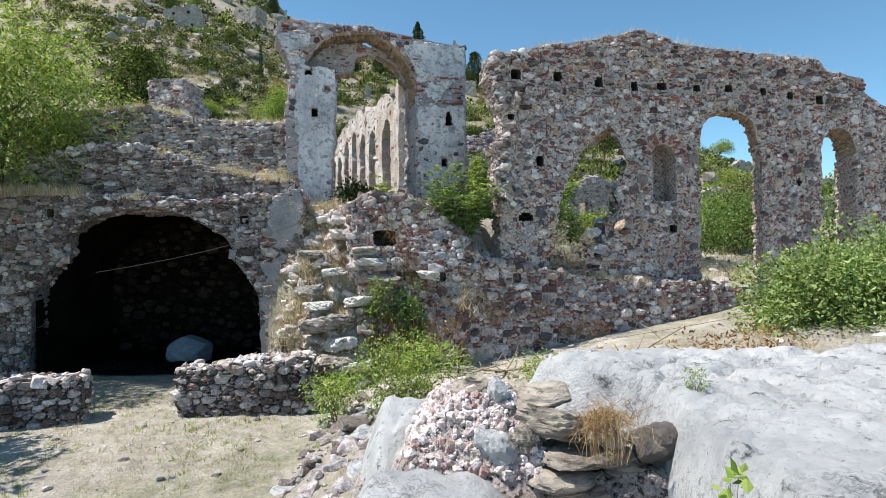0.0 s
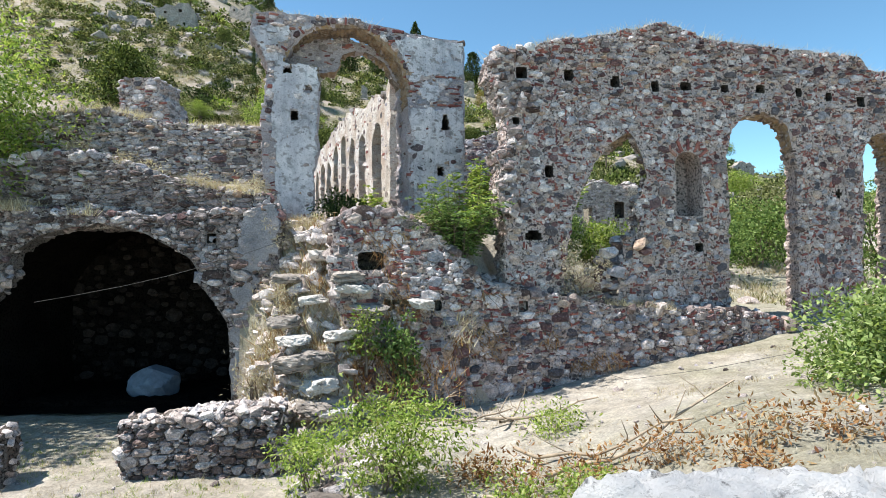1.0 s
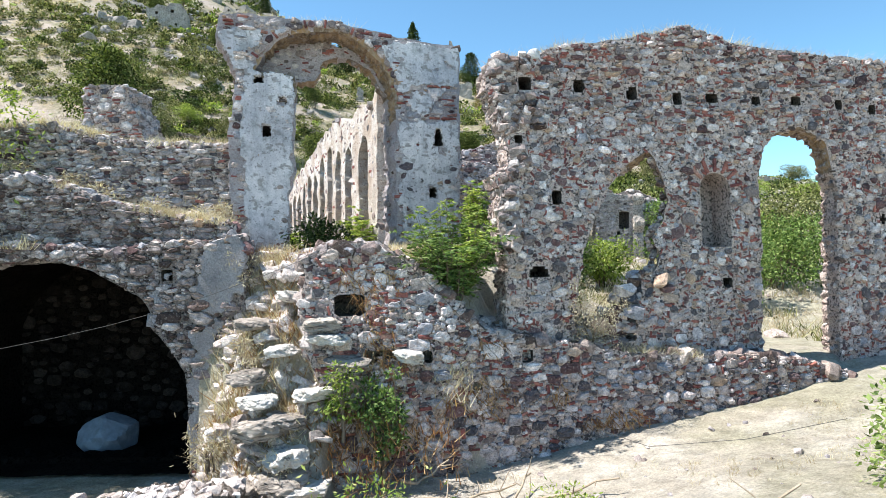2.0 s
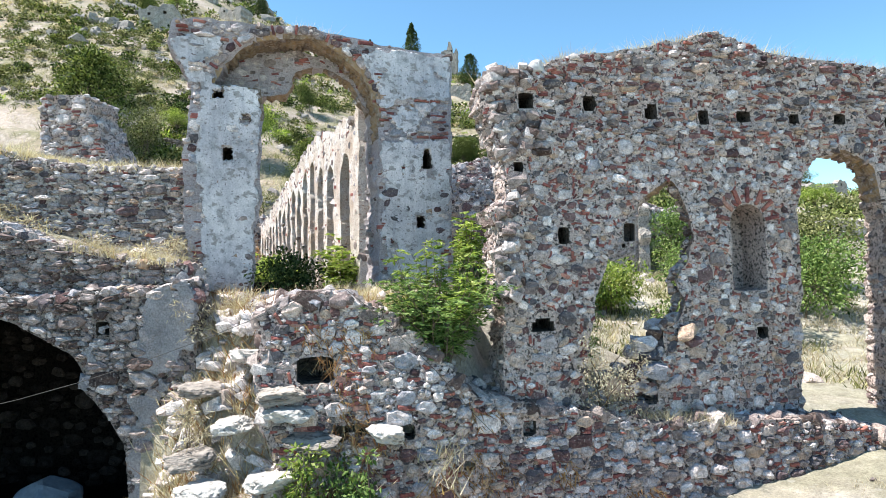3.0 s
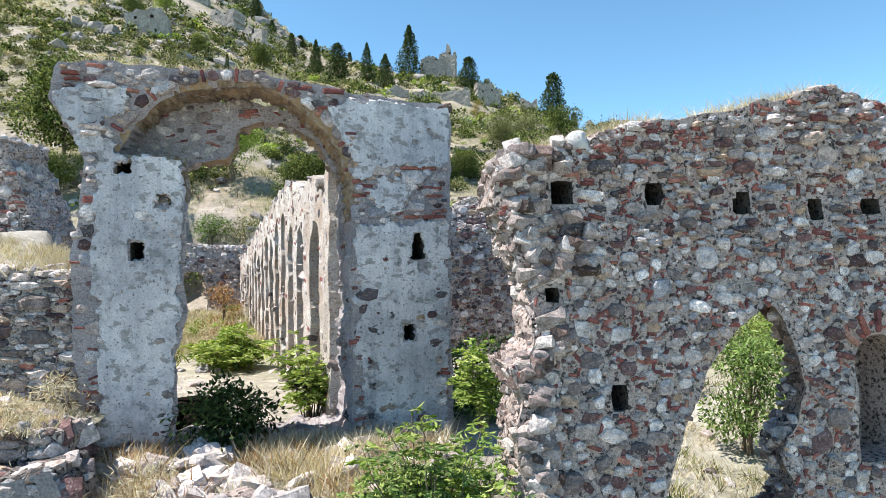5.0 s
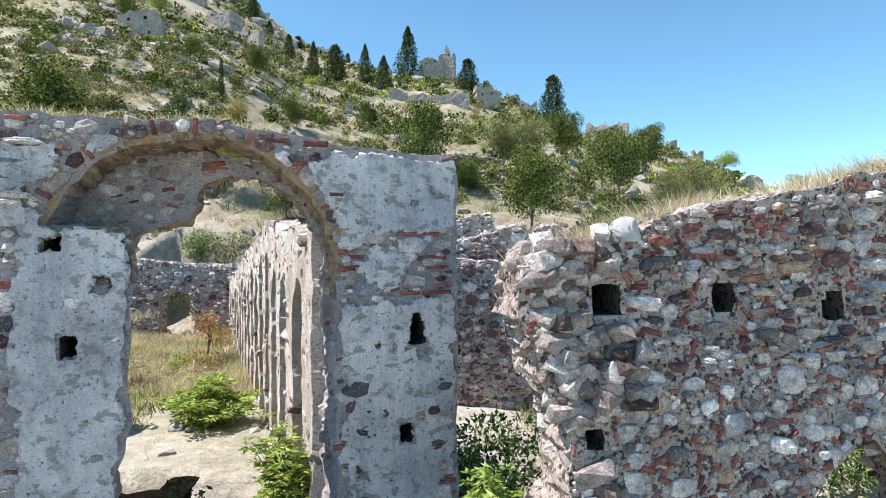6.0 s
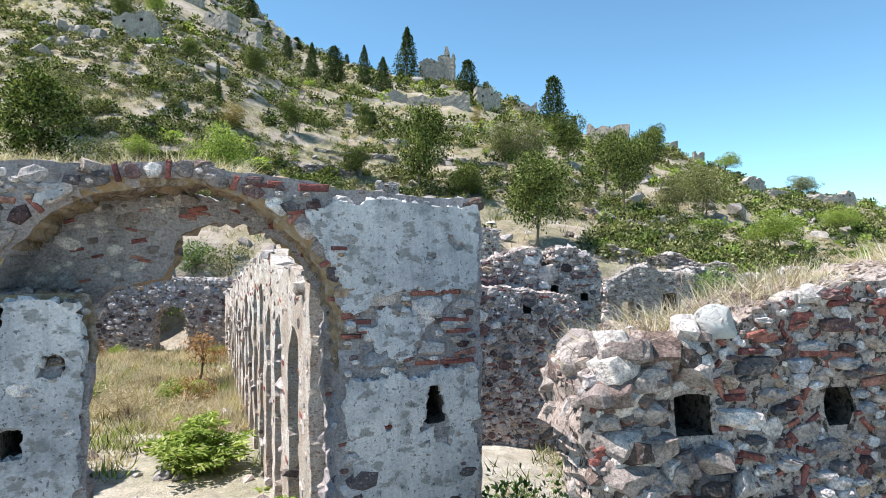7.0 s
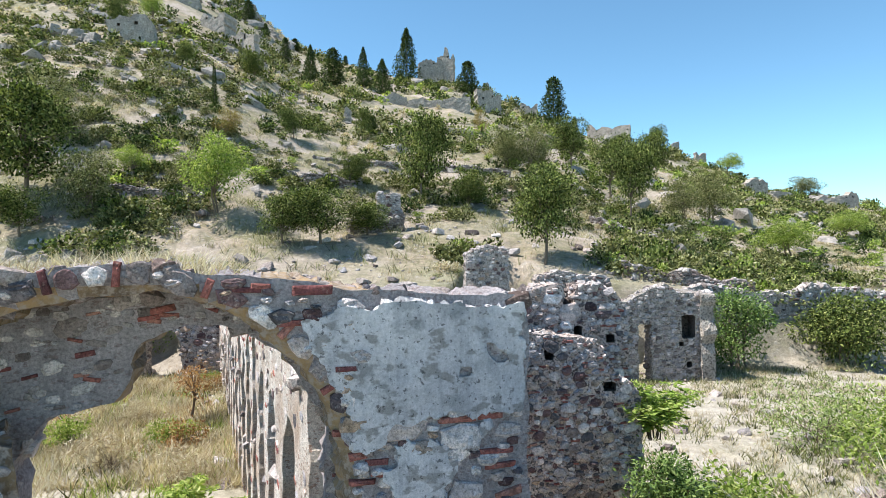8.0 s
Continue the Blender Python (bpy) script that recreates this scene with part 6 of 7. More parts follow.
def stand(ob, x, y, z=None, size=1.0, turn=0.0, first=False, stretch=1.0):
    """Places a plant, or a copy of it."""
    z = float(ground_height(x, y)) if z is None else z
    m = Matrix.Translation((x, y, z)) @ Matrix.Rotation(turn, 4, "Z") @ Matrix.Diagonal((size, size, size * stretch, 1))
    if first:
        ob.matrix_basis = m
        return ob
    return copy_thing(ob, m @ Matrix.Diagonal((*(1 / c for c in ob.scale), 1)))


# plants near the camera
stand(sumac("shrub", 1.85, 2.4, 75, L_GREEN, "leafy green shrub growing from the broken wall", "shrub", 1, 0.25, 0.15, 14), 0.3, 14.1, 4.2, first=True)
stand(sumac("shrub", 2.5, 2.0, 13, L_BRIGHT, "fresh yellow-green shoots of a wall shrub", "shrub", 2, 0.28, 0.45, 13), 0.32, 14.05, 4.25, first=True)
stand(tree("bush", 2.1, 4.6, 24000, 0.095, L_SAGE, "large rounded green bush beside the path", "bush", 3, 0.02, 0.0, 0.55, 60, 5), 8.0, 9.7, 2.0, first=True)
stand(tree("bush", 1.75, 3.1, 20000, 0.085, L_SAGE, "light green bush beside the path", "bush", 4, 0.02, 0.0, 0.55, 60, 4), 6.2, 9.1, 2.05, first=True)
stand(tree("bush", 1.15, 2.1, 4500, 0.075, L_BRIGHT, "bright green weed bush below the wall", "bush", 5, 0.02, 0.5, 0.4, 26, 5), -0.75, 9.5, 1.35, first=True)
stand(tree("bush", 0.8, 1.1, 1300, 0.08, L_BRIGHT, "small green weed on the bank", "bush", 6, 0.02, 0.5, 0.4, 16, 4), -2.1, 10.4, 1.05, first=True)
stand(tree("tree", 4.7, 5.6, 18000, 0.13, L_BRIGHT, "yellow-green tree growing on the vault", "tree", 7, 0.04, 0.4, 0.4, 56, 3), -10.9, 15.2, 5.2, first=True)
stand(tree("tree", 6.0, 3.2, 3200, 0.2, L_GREEN, "green tree beside the court", "tree", 8, 0.3, 0.3, 0.45, 30, 1), -10.0, 8.7, 0.9, first=True)
# Unseen tree added as an occluder: it shades the court before the vault.
stand(tree("tree", 9.0, 5.0, 9000, 0.2, L_GREEN, "tall green tree added out of view to shade the vault front", "tree", 39, 0.25, 0.3, 0.45, 36, 1), -12.7, 12.8, 0.9, first=True)
stand(tree("creeper", 1.9, 0.9, 1500, 0.085, L_GREEN, "green creeper hanging on the base wall", "creeper", 9, 0.05, 0.7, 0.5, 20, 3), -0.85, 13.0, 1.5, first=True)
stand(tree("creeper", 1.2, 0.7, 500, 0.085, L_BRIGHT, "pale green creeper on the rubble bank", "creeper", 10, 0.05, 0.7, 0.5, 14, 2), -1.5, 12.9, 2.3, first=True)
stand(sumac("shrub", 1.9, 1.1, 16, L_GREEN, "green shrub growing in the broken window", "shrub", 11, 0.34), 2.65, 15.1, 3.9, first=True)
stand(tree("shrub", 1.35, 1.5, 5200, 0.05, L_STRAW, "dry tan shrub on the ledge", "shrub", 12, 0.02, 0.4, 0.3, 24, 5), 2.9, 14.35, 3.3, first=True)
stand(tree("shrub", 0.95, 1.5, 2200, 0.1, L_DARK, "dark green bush at the sill of the arch", "shrub", 13, 0.02, 0.5, 0.45, 20, 4), -2.6, 16.6, 4.95, first=True)
stand(sumac("shrub", 1.7, 1.5, 20, L_BRIGHT, "yellow-green sumac shoots behind the arch", "shrub", 14, 0.36), -1.75, 18.6, 4.8, first=True)
stand(sumac("bush", 1.4, 2.6, 30, L_BRIGHT, "green bush inside the ruined nave", "bush", 15, 0.5), -4.9, 24.0, 4.55, first=True)
stand(tree("bush", 0.9, 1.6, 900, 0.1, L_RUST, "withered brown bush in the nave", "bush", 16, 0.02, 0.5, 0.4, 14, 4), -7.4, 30, 4.5, first=True)
stand(tree("shrub", 2.3, 1.7, 800, 0.11, L_RUST, "thin sapling with rust-brown leaves", "shrub", 17, 0.4, 0.5, 0.4, 10, 1), -8.1, 33.0, 4.5, first=True)
stand(sumac("shrub", 1.1, 0.9, 10, L_BRIGHT, "green sprouts in the gap between the walls", "shrub", 18, 0.3), 0.95, 15.7, 5.6, first=True)
stand(sumac("bush", 1.55, 1.9, 26, L_BRIGHT, "bright green bush against the house wall", "bush", 19, 0.5), 5.2, 26.2, 5.9, first=True)
stand(tree("bush", 2.5, 2.0, 4600, 0.12, L_GREEN, "tall green bush below the house wall", "bush", 20, 0.03, 0.5, 0.45, 30, 4), 4.9, 24.6, 3.6, first=True)
stand(tree("bush", 3.9, 3.6, 5000, 0.17, L_GREEN, "dense green bush beside the ruined house", "bush", 21, 0.03, 0.4, 0.45, 34, 4), 14.6, 40.0, 4.5, first=True)
stand(tree("bush", 2.9, 5.2, 11000, 0.17, L_TREE, "broad dark ivy hedge over a wall", "bush", 22, 0.1, 0.3, 0.5, 40, 4), 20.2, 40.6, 4.7, first=True)
stand(tree("bush", 1.5, 4.6, 4600, 0.11, L_SAGE, "low sprawling green bush on dry ground", "bush", 23, 0.02, 0.5, 0.4, 30, 6), 11.6, 29.6, first=True)
stand(tree("bush", 1.9, 3.4, 3000, 0.13, L_GREEN, "green bush behind the arcade", "bush", 24, 0.02, 0.5, 0.45, 28, 5), 9.6, 22.4, first=True)
stand(tree("bush", 2.3, 4.2, 4200, 0.15, L_BRIGHT, "tall bright bush behind the arcade", "bush", 25, 0.05, 0.5, 0.45, 32, 5), 12.6, 27.0, first=True)
stand(tree("bush", 3.6, 3.0, 3600, 0.14, L_GREEN, "green bush growing behind the end opening", "bush", 26, 0.05, 0.4, 0.45, 28, 4), 14.2, 20.6, first=True)
stand(tree("shrub", 0.55, 0.7, 500, 0.06, L_BRIGHT, "little green plant in a rock crack", "shrub", 27, 0.02, 0.5, 0.4, 8, 3), 1.55, 4.25, 2.93, 0.3, first=True)
stand(tree("shrub", 0.36, 0.24, 30, 0.075, L_BRIGHT, "broad-leaved sprig before the rock", "shrub", 28, 0.3, 0.5, 0.7, 8, 2), 0.96, 2.55, 2.62, 1.0, first=True)

stand(tree("bush", 1.3, 3.4, 2200, 0.13, L_OLIVE, "grey-green bush above the far wall", "bush", 61, 0.02, 0.4, 0.4, 24, 5), -10.2, 43.6, 8.3, first=True)
stand(tree("bush", 1.5, 2.6, 2200, 0.14, L_GREEN, "green bush above the far wall", "bush", 62, 0.02, 0.4, 0.4, 22, 5), -12.6, 44.2, 8.4, first=True)
stand(tree("bush", 2.6, 3.4, 3000, 0.16, L_SAGE, "green bush seen through the far doorway", "bush", 63, 0.02, 0.4, 0.5, 24, 5), -13.3, 44.4, 4.6, first=True)
for k, (x, y, z) in enumerate([(-4.6, 15.2, 5.55), (-5.6, 15.3, 5.7), (-6.6, 15.5, 6.1), (-8.2, 15.4, 6.5), (-3.5, 14.6, 4.6), (-3.2, 13.6, 3.2), (-2.9, 15.0, 4.8), (-4.2, 15.8, 5.7), (-2.4, 12.6, 1.6), (-3.6, 12.9, 1.9), (-7.4, 15.9, 6.4)]):
    stand(tree("weeds", 0.55, 0.8, 420, 0.11, L_STRAW, "dry straw-coloured weeds on the ruined terrace", "weeds", 240 + k, 0.02, 0.9, 0.14, 12, 6), x, y, z - 0.05, first=True)

stand(tree("bush", 2.5, 4.4, 6000, 0.15, L_GREEN, "tall green bush seen through the arches", "bush", 71, 0.03, 0.25, 0.45, 40, 5), 12.2, 24.4, first=True)
stand(tree("bush", 3.1, 4.8, 6000, 0.16, L_OLIVE, "bright green bush seen through the arches", "bush", 72, 0.03, 0.25, 0.45, 36, 5), 15.4, 28.0, first=True)
stand(tree("bush", 2.7, 2.0, 4000, 0.11, L_GREEN, "bright green bush rising behind the wall", "bush", 74, 0.03, 0.3, 0.45, 34, 5), 7.25, 21.0, first=True)
stand(tree("bush", 1.7, 2.4, 3000, 0.14, L_BRIGHT, "bright green bush behind the broken window", "bush", 73, 0.03, 0.3, 0.45, 28, 5), 6.2, 24.6, first=True)

stand(tree("bush", 1.6, 2.2, 3200, 0.11, L_GREEN, "green bush in the gap between the walls", "bush", 75, 0.03, 0.4, 0.45, 26, 5), 1.3, 19.0, 4.4, first=True)

# dry shrubs in the nave
dry = tree("dry_bush", 0.8, 1.7, 1300, 0.13, L_STRAW, "dry straw-coloured bush in the ruined nave", "bush", 81, 0.02, 0.7, 0.16, 16, 6)
brown = tree("dry_bush", 0.9, 1.8, 1100, 0.12, L_RUST, "withered rust-brown bush in the ruined nave", "bush", 82, 0.02, 0.6, 0.3, 16, 6)
fresh = tree("bush", 0.8, 1.4, 1200, 0.11, L_BRIGHT, "low green bush in the ruined nave", "bush", 83, 0.02, 0.5, 0.4, 14, 5)
for k, (plant, x, y, size) in enumerate([(dry, -6.4, 27.2, 1.0), (dry, -8.6, 28.4, 1.2), (dry, -5.2, 31.0, 1.2), (dry, -10.2, 33.0, 0.9), (dry, -7.4, 34.8, 0.9), (dry, -14.6, 36.6, 1.0), (brown, -6.2, 33.6, 1.0),
                                         (brown, -8.9, 37.4, 0.8), (brown, -15.2, 38.8, 0.9), (brown, -4.6, 28.6, 0.8), (fresh, -7.9, 30.6, 1.0), (fresh, -11.0, 30.8, 1.1), (fresh, -9.8, 39.4, 0.7), (fresh, -14.6, 39.6, 0.7)]):
    tagged(stand(plant, x, y, None, size, k * 1.7, first=k in (0, 6, 10)), group="dry bushes in the nave")

# withered plants and dead branches on the path
wrs = np.random.RandomState(90)
for k, (x, y, s, mat, lab) in enumerate([(0.9, 9.3, 0.5, L_RUST, "withered brown bracken"), (1.7, 9.0, 0.42, L_RUST, "withered brown bracken"), (2.5, 8.7, 0.45, L_RUST, "withered brown bracken"), (3.3, 8.2, 0.5, L_RUST, "withered brown bracken"),
                                        (4.0, 7.8, 0.45, L_RUST, "withered brown bracken"), (0.2, 9.9, 0.4, L_RUST, "withered brown bracken"), (1.5, 8.3, 0.6, L_BRIGHT, "green weeds among dead branches"), (0.7, 8.6, 0.6, L_BRIGHT, "green weeds among dead branches"),
                                        (1.7, 11.0, 0.55, L_BRIGHT, "green weeds among dead branches"), (2.9, 7.6, 0.4, L_RUST, "withered brown bracken")]):
    stand(tree("weeds", s * 0.7, 1.6 * s + 0.4, 420 if mat is L_RUST else 800, 0.075, mat, lab + " on dry ground", "weeds", 200 + k, 0.02, 0.5, 0.4, 18, 5), x, y, first=True)
for k, (x, y, L, turn, h) in enumerate([(0.4, 12.4, 1.6, 0.1, 0.2), (1.6, 11.9, 1.9, -0.25, 0.3), (2.4, 9.3, 2.6, 0.12, 0.5), (1.9, 9.6, 2.4, -0.5, 0.35), (0.4, 8.9, 1.4, 0.05, 0.15), (-0.2, 13.0, 0.9, 0.5, 0.5), (1.15, 12.2, 0.9, 0.9, 0.35)]):
    t = np.linspace(-0.5, 0.5, 7)
    wob = wrs.normal(size=7) * 0.03 * L
    px, py = x + np.cos(turn) * t * L - np.sin(turn) * wob, y + np.sin(turn) * t * L + np.cos(turn) * wob
    line = np.c_[px, py, ground_height(px, py) + 0.05 + h * np.abs(t + 0.1) + 0.02 * wrs.normal(size=7)]
    specs = [(line, 0.03, 0.012)]
    for q in (2, 4, 5):
        tip = line[q] + np.array((wrs.normal() * 0.25, wrs.normal() * 0.2, 0.15 + 0.2 * wrs.rand()))
        specs.append(([line[q], (line[q] + tip) / 2 + 0.03 * wrs.normal(size=3), tip], 0.012, 0.004))
    thing("dead_branch", mesh_of("dead_branch", *tubes(specs, 6), M_WOOD, True), "bleached dead branch lying on dry ground", "branch", "dead branches")

# trees on the hill: x, y, height, width, sort
DECIDUOUS = [tree("tree", 5, 5.2, 9500, 0.17, L_TREE, "green broad-leaved tree on the dry slope", "tree", 31, 0.32, 0.2, 0.55, 30),
             tree("tree", 5, 4.6, 7500, 0.155, L_BRIGHT, "yellow-green tree on the dry slope", "tree", 32, 0.34, 0.25, 0.55, 26, 2),
             tree("tree", 5, 5.6, 9500, 0.17, L_OLIVE, "olive-green spreading tree on the dry slope", "tree", 33, 0.12, 0.2, 0.5, 32, 2),
             tree("tree", 5, 4.4, 9500, 0.165, L_TREE, "dense dark green tree on the dry slope", "tree", 34, 0.26, 0.15, 0.6, 30),
             tree("tree", 5, 4.6, 6000, 0.14, L_AUTUMN, "tree with rusty yellow leaves on the dry slope", "tree", 38, 0.15, 0.25, 0.5, 24, 2)]
FIRS = [conifer(14, 17, 5000, 0.7, "tall dark pointed fir on the ridge", 35, 0.8), conifer(14, 4.4, 2200, 0.6, "slim dark cypress on the hillside", 36, 0.35), conifer(14, 13, 5000, 0.7, "rounded dark cypress on the ridge", 37, 0.42)]
HILL_TREES = [(-13.4, 50.5, 5.3, 0.88, 1), (-0.3, 60.0, 7.3, 0.74, 3), (6.8, 45.8, 5.6, 0.84, 0), (19.6, 68.0, 7.4, 0.67, 0), (22.2, 82.2, 7.3, 0.8, 0), (9.2, 76.5, 4.6, 0.92, 2), (-6.1, 61.5, 3.0, 1.06, 0), (27.8, 75.8, 4.8, 0.92, 2),
              (35.4, 84.0, 6.5, 0.88, 2), (-24.8, 50.2, 7.4, 0.95, 3), (-20.5, 48.8, 4.2, 0.9, 2), (-28.2, 58.5, 4.8, 1.07, 2), (-17.4, 65.5, 2.6, 1.13, 4), (-8.5, 47.8, 3.0, 1.2, 0), (-6.3, 47.8, 3.5, 1.31, 0), (74.4, 197.0, 7.8, 0.8, 0),
              (92.5, 188.8, 6.7, 1.35, 1), (105.6, 197.0, 3.2, 0.98, 3), (-20.6, 55.0, 2.4, 1.23, 1), (-23.0, 94.5, 3.9, 0.98, 0), (-13.0, 72.2, 3.4, 0.82, 0), (-16.8, 54.8, 2.4, 1.14, 2), (-7.5, 85.5, 3.8, 0.71, 3), (9.1, 104.5, 4.2, 0.61, 4),
              (-40.1, 93.0, 4.6, 0.82, 0), (-40.4, 103.0, 5.2, 0.74, 1), (21.6, 98.5, 7.4, 0.87, 0), (11.7, 76.8, 4.9, 0.86, 2), (36.7, 107.5, 8.1, 0.87, 0), (35.2, 69.2, 4.6, 1.38, 1), (55.6, 88.5, 4.0, 1.6, 1), (121.2, 197.0, 6.2, 1.68, 2),
              (-23.1, 46.8, 2.9, 1.2, 0), (-3.7, 50.0, 2.2, 1.8, 0), (3.4, 58.5, 2.6, 1.31, 0), (-28.9, 86.2, 3.2, 0.87, 0)]
HILL_FIRS = [(-4.3, 186.5, 16.2, 0.6, 0), (-13.6, 151.8, 9.5, 0.52, 0), (-8.7, 144.8, 8.1, 0.72, 0), (-21.9, 130.2, 7.4, 0.5, 0), (-18.8, 139.2, 8.0, 0.98, 2), (12.3, 170.2, 9.0, 0.98, 2), (40.4, 193.0, 14.4, 0.84, 2), (-21.3, 73.8, 4.3, 0.56, 1),
             (-30.1, 145.0, 5.8, 0.7, 2), (-23.4, 197.0, 3.2, 2.12, 1), (-7.1, 197.0, 2.1, 2.65, 1), (47.8, 197.0, 4.6, 2.2, 1), (-43.3, 163.2, 5.7, 1.03, 2), (-38.6, 161.2, 3.4, 0.98, 2), (-36.6, 186.0, 3.6, 1.34, 2), (-6.5, 88.5, 2.5, 1.13, 2)]
trs = np.random.RandomState(95)
seen = set()
for sorts, rows, tall, group in ((DECIDUOUS, HILL_TREES, 5.0, "trees on the hill"), (FIRS, HILL_FIRS, 14.0, "conifers on the ridge")):
    for x, y, h, wide, sort in rows:
        ob = sorts[sort]
        first = ob.name not in seen
        seen.add(ob.name)
        k = h / tall
        done = stand(ob, x, y, float(ground_height(x, y)) - 0.2, k * wide, trs.uniform(0, 6.28), first, 1 / wide)
        tagged(done, group=group)

# scrub on the hillside
def shrub_shape(rs, leaves, size):
    centres = [(rs.normal() * 0.3, rs.normal() * 0.3, 0.25 + 0.35 * rs.rand()) for _ in range(6)]
    at, d = clumped(centres, [0.3 + 0.22 * rs.rand() for _ in centres], leaves, rs, 0.6)
    at[:, 2] = np.abs(at[:, 2])
    return leaf_cloud(at, d, size, rs, 0.6, 0.0)


srs = np.random.RandomState(97)
for material, amount, word, shift in ((L_OLIVE, 3000, "olive", 1), (L_TREE, 1300, "green", 2), (L_DARK, 650, "dark green", 3), (L_BRIGHT, 550, "yellow-green", 4), (L_STRAW, 1600, "straw-coloured", 5)):
    near, distant = [shrub_shape(srs, 240, 0.22) for _ in range(5)], [shrub_shape(srs, 80, 0.36) for _ in range(5)]
    vs, fs, at, n = [], [], 0, 0
    while n < amount:
        y = 43 + 155 * srs.rand() ** 1.25
        x = srs.uniform(-0.8, 0.85) * (y - 10)
        if vn(x * 0.06 + shift, y * 0.06, 40 + shift) < 0.4 or (y < 58 and vn(x * 0.2, y * 0.2, 5) < 0.62):
            continue
        s = (0.4 + 1.0 * srs.rand() ** 1.7) * (0.62 + y / 170) * (0.6 if shift == 5 else 1.0)
        a = srs.uniform(0, 6.28)
        v, f = (near if y < 85 else distant)[srs.randint(5)]
        c, q = math.cos(a) * s, math.sin(a) * s
        vs.append(v @ np.array([[c, q, 0], [-q, c, 0], [0, 0, s * srs.uniform(0.7, 1.2)]]) + np.array((x, y, float(ground_height(x, y)) - 0.1)))
        fs.append(f + at)
        at += len(v)
        n += 1
    thing("scrub", mesh_of("scrub", np.vstack(vs), np.vstack(fs), material), "%s scrub covering the stony hillside" % word, "scrub", kind="stuff")


# ---- grass ----
def blades(points, h, rs, spread=0.35, broad=1.0):
    n = len(points)
    tip = points + np.c_[rs.normal(size=(n, 2)) * (h * spread * 1.5)[:, None], h * rs.uniform(0.6, 1.1, n)]
    a = rs.uniform(0, 6.283, n)
    w = (0.0035 + 0.012 * h) * broad
    off = np.c_[np.cos(a) * w, np.sin(a) * w, 0 * a]
    v = np.stack([points - off, points + off, tip], 1).reshape(-1, 3)
    return v, np.arange(n * 3).reshape(-1, 3)


def meadow(name, count, area, h, material, label, seed, height=ground_height, keep=0.5, tuft=9, broad=1.0):
    rs = np.random.RandomState(seed)
    x0, x1, y0, y1 = area
    cx, cy = rs.uniform(x0, x1, count // tuft * 2), rs.uniform(y0, y1, count // tuft * 2)
    ok = vn(cx * 0.9, cy * 0.9, seed) > keep
    cx, cy = np.repeat(cx[ok], tuft), np.repeat(cy[ok], tuft)
    x, y = cx + rs.normal(size=len(cx)) * h * 0.35, cy + rs.normal(size=len(cx)) * h * 0.35
    p = np.c_[x, y, height(x, y) - 0.01]
    thing(name, mesh_of(name, *blades(p, h * rs.uniform(0.4, 1.2, len(x)), rs, 0.35, broad), material), label, "grass", kind="stuff")


meadow("dry_grass", 16000, (-8, 7, 5.5, 14), 0.1, L_STRAW, "short dry straw on the court and path", 301)
meadow("green_grass", 14000, (-8, 3, 5.5, 13), 0.08, L_BRIGHT, "thin green grass in the court", 302, keep=0.55)
meadow("dry_grass", 22000, (1.5, 20, 17.5, 41), 0.25, L_STRAW, "dry grass inside and behind the ruins", 303, keep=0.45, broad=2.0)
meadow("green_grass", 12000, (1.5, 20, 17.5, 40), 0.3, L_OLIVE, "green weeds behind the ruins", 304, keep=0.5, broad=2.4)
meadow("dry_grass", 60000, (-19, -1.0, 27, 39.6), 0.36, L_STRAW, "tall straw-coloured weeds in the ruined nave", 321, keep=0.3, broad=2.4)
meadow("green_grass", 10000, (5.5, 22, 24, 40), 0.26, L_OLIVE, "green weeds on the ground beside the house", 328, keep=0.45, broad=2.6)
meadow("brown_weeds", 12000, (-18, 0.5, 30, 40.2), 0.32, L_RUST, "withered brown weeds in the ruined nave", 322, keep=0.5, broad=2.0)
meadow("green_grass", 7000, (-17, -1.0, 23.5, 38), 0.4, L_BRIGHT, "green weeds in the ruined nave", 323, keep=0.5, broad=2.0)
meadow("dry_grass", 7000, (-11, -4.4, 16.65, 20), 0.22, L_STRAW, "dry grass on the upper terrace", 305, lambda x, y: T2_TOP(x + 11.4) - 0.1 + 0.07 * (y - 16.6), keep=0.3)
meadow("dry_grass", 6000, (-9.5, -3.9, 14.75, 16.2), 0.18, L_STRAW, "dry grass on the vault terrace", 306, lambda x, y: T1_TOP(x + 10.2) - 0.15 - 1.1 * sstep(15.2, 14.75, y), keep=0.35, broad=1.3)
meadow("dry_grass", 5000, (-10.8, -7.4, 14.45, 14.95), 0.3, L_STRAW, "dry grass hanging over the vault front", 324, lambda x, y: W3_TOP(x + 11.0) - 0.08 + 0 * y, keep=0.35)
meadow("dry_grass", 2600, (-7.2, -4.0, 14.95, 15.45), 0.22, L_STRAW, "dry grass along the sloping tier", 325, lambda x, y: T1_TOP(x + 10.2) - 0.06 + 0 * y, keep=0.5)
meadow("dry_grass", 3000, (-10.8, -4.4, 16.2, 16.7), 0.26, L_STRAW, "dry grass on the upper wall", 326, lambda x, y: T2_TOP(x + 11.4) - 0.06 + 0 * y, keep=0.35)
meadow("dry_grass", 14000, (-4.2, 0.6, 12.4, 16.6), 0.3, L_STRAW, "dry weeds on the rubble bank", 307, bank_height, keep=0.4, broad=1.4)
meadow("dry_grass", 16000, (-30, -6.5, 20.5, 41), 0.4, L_STRAW, "dry grass on the upper bank", 329, keep=0.4, broad=2.2)
meadow("green_grass", 14000, (-30, -6.5, 20.5, 41), 0.4, L_OLIVE, "green weeds on the upper bank", 330, keep=0.45, broad=2.4)
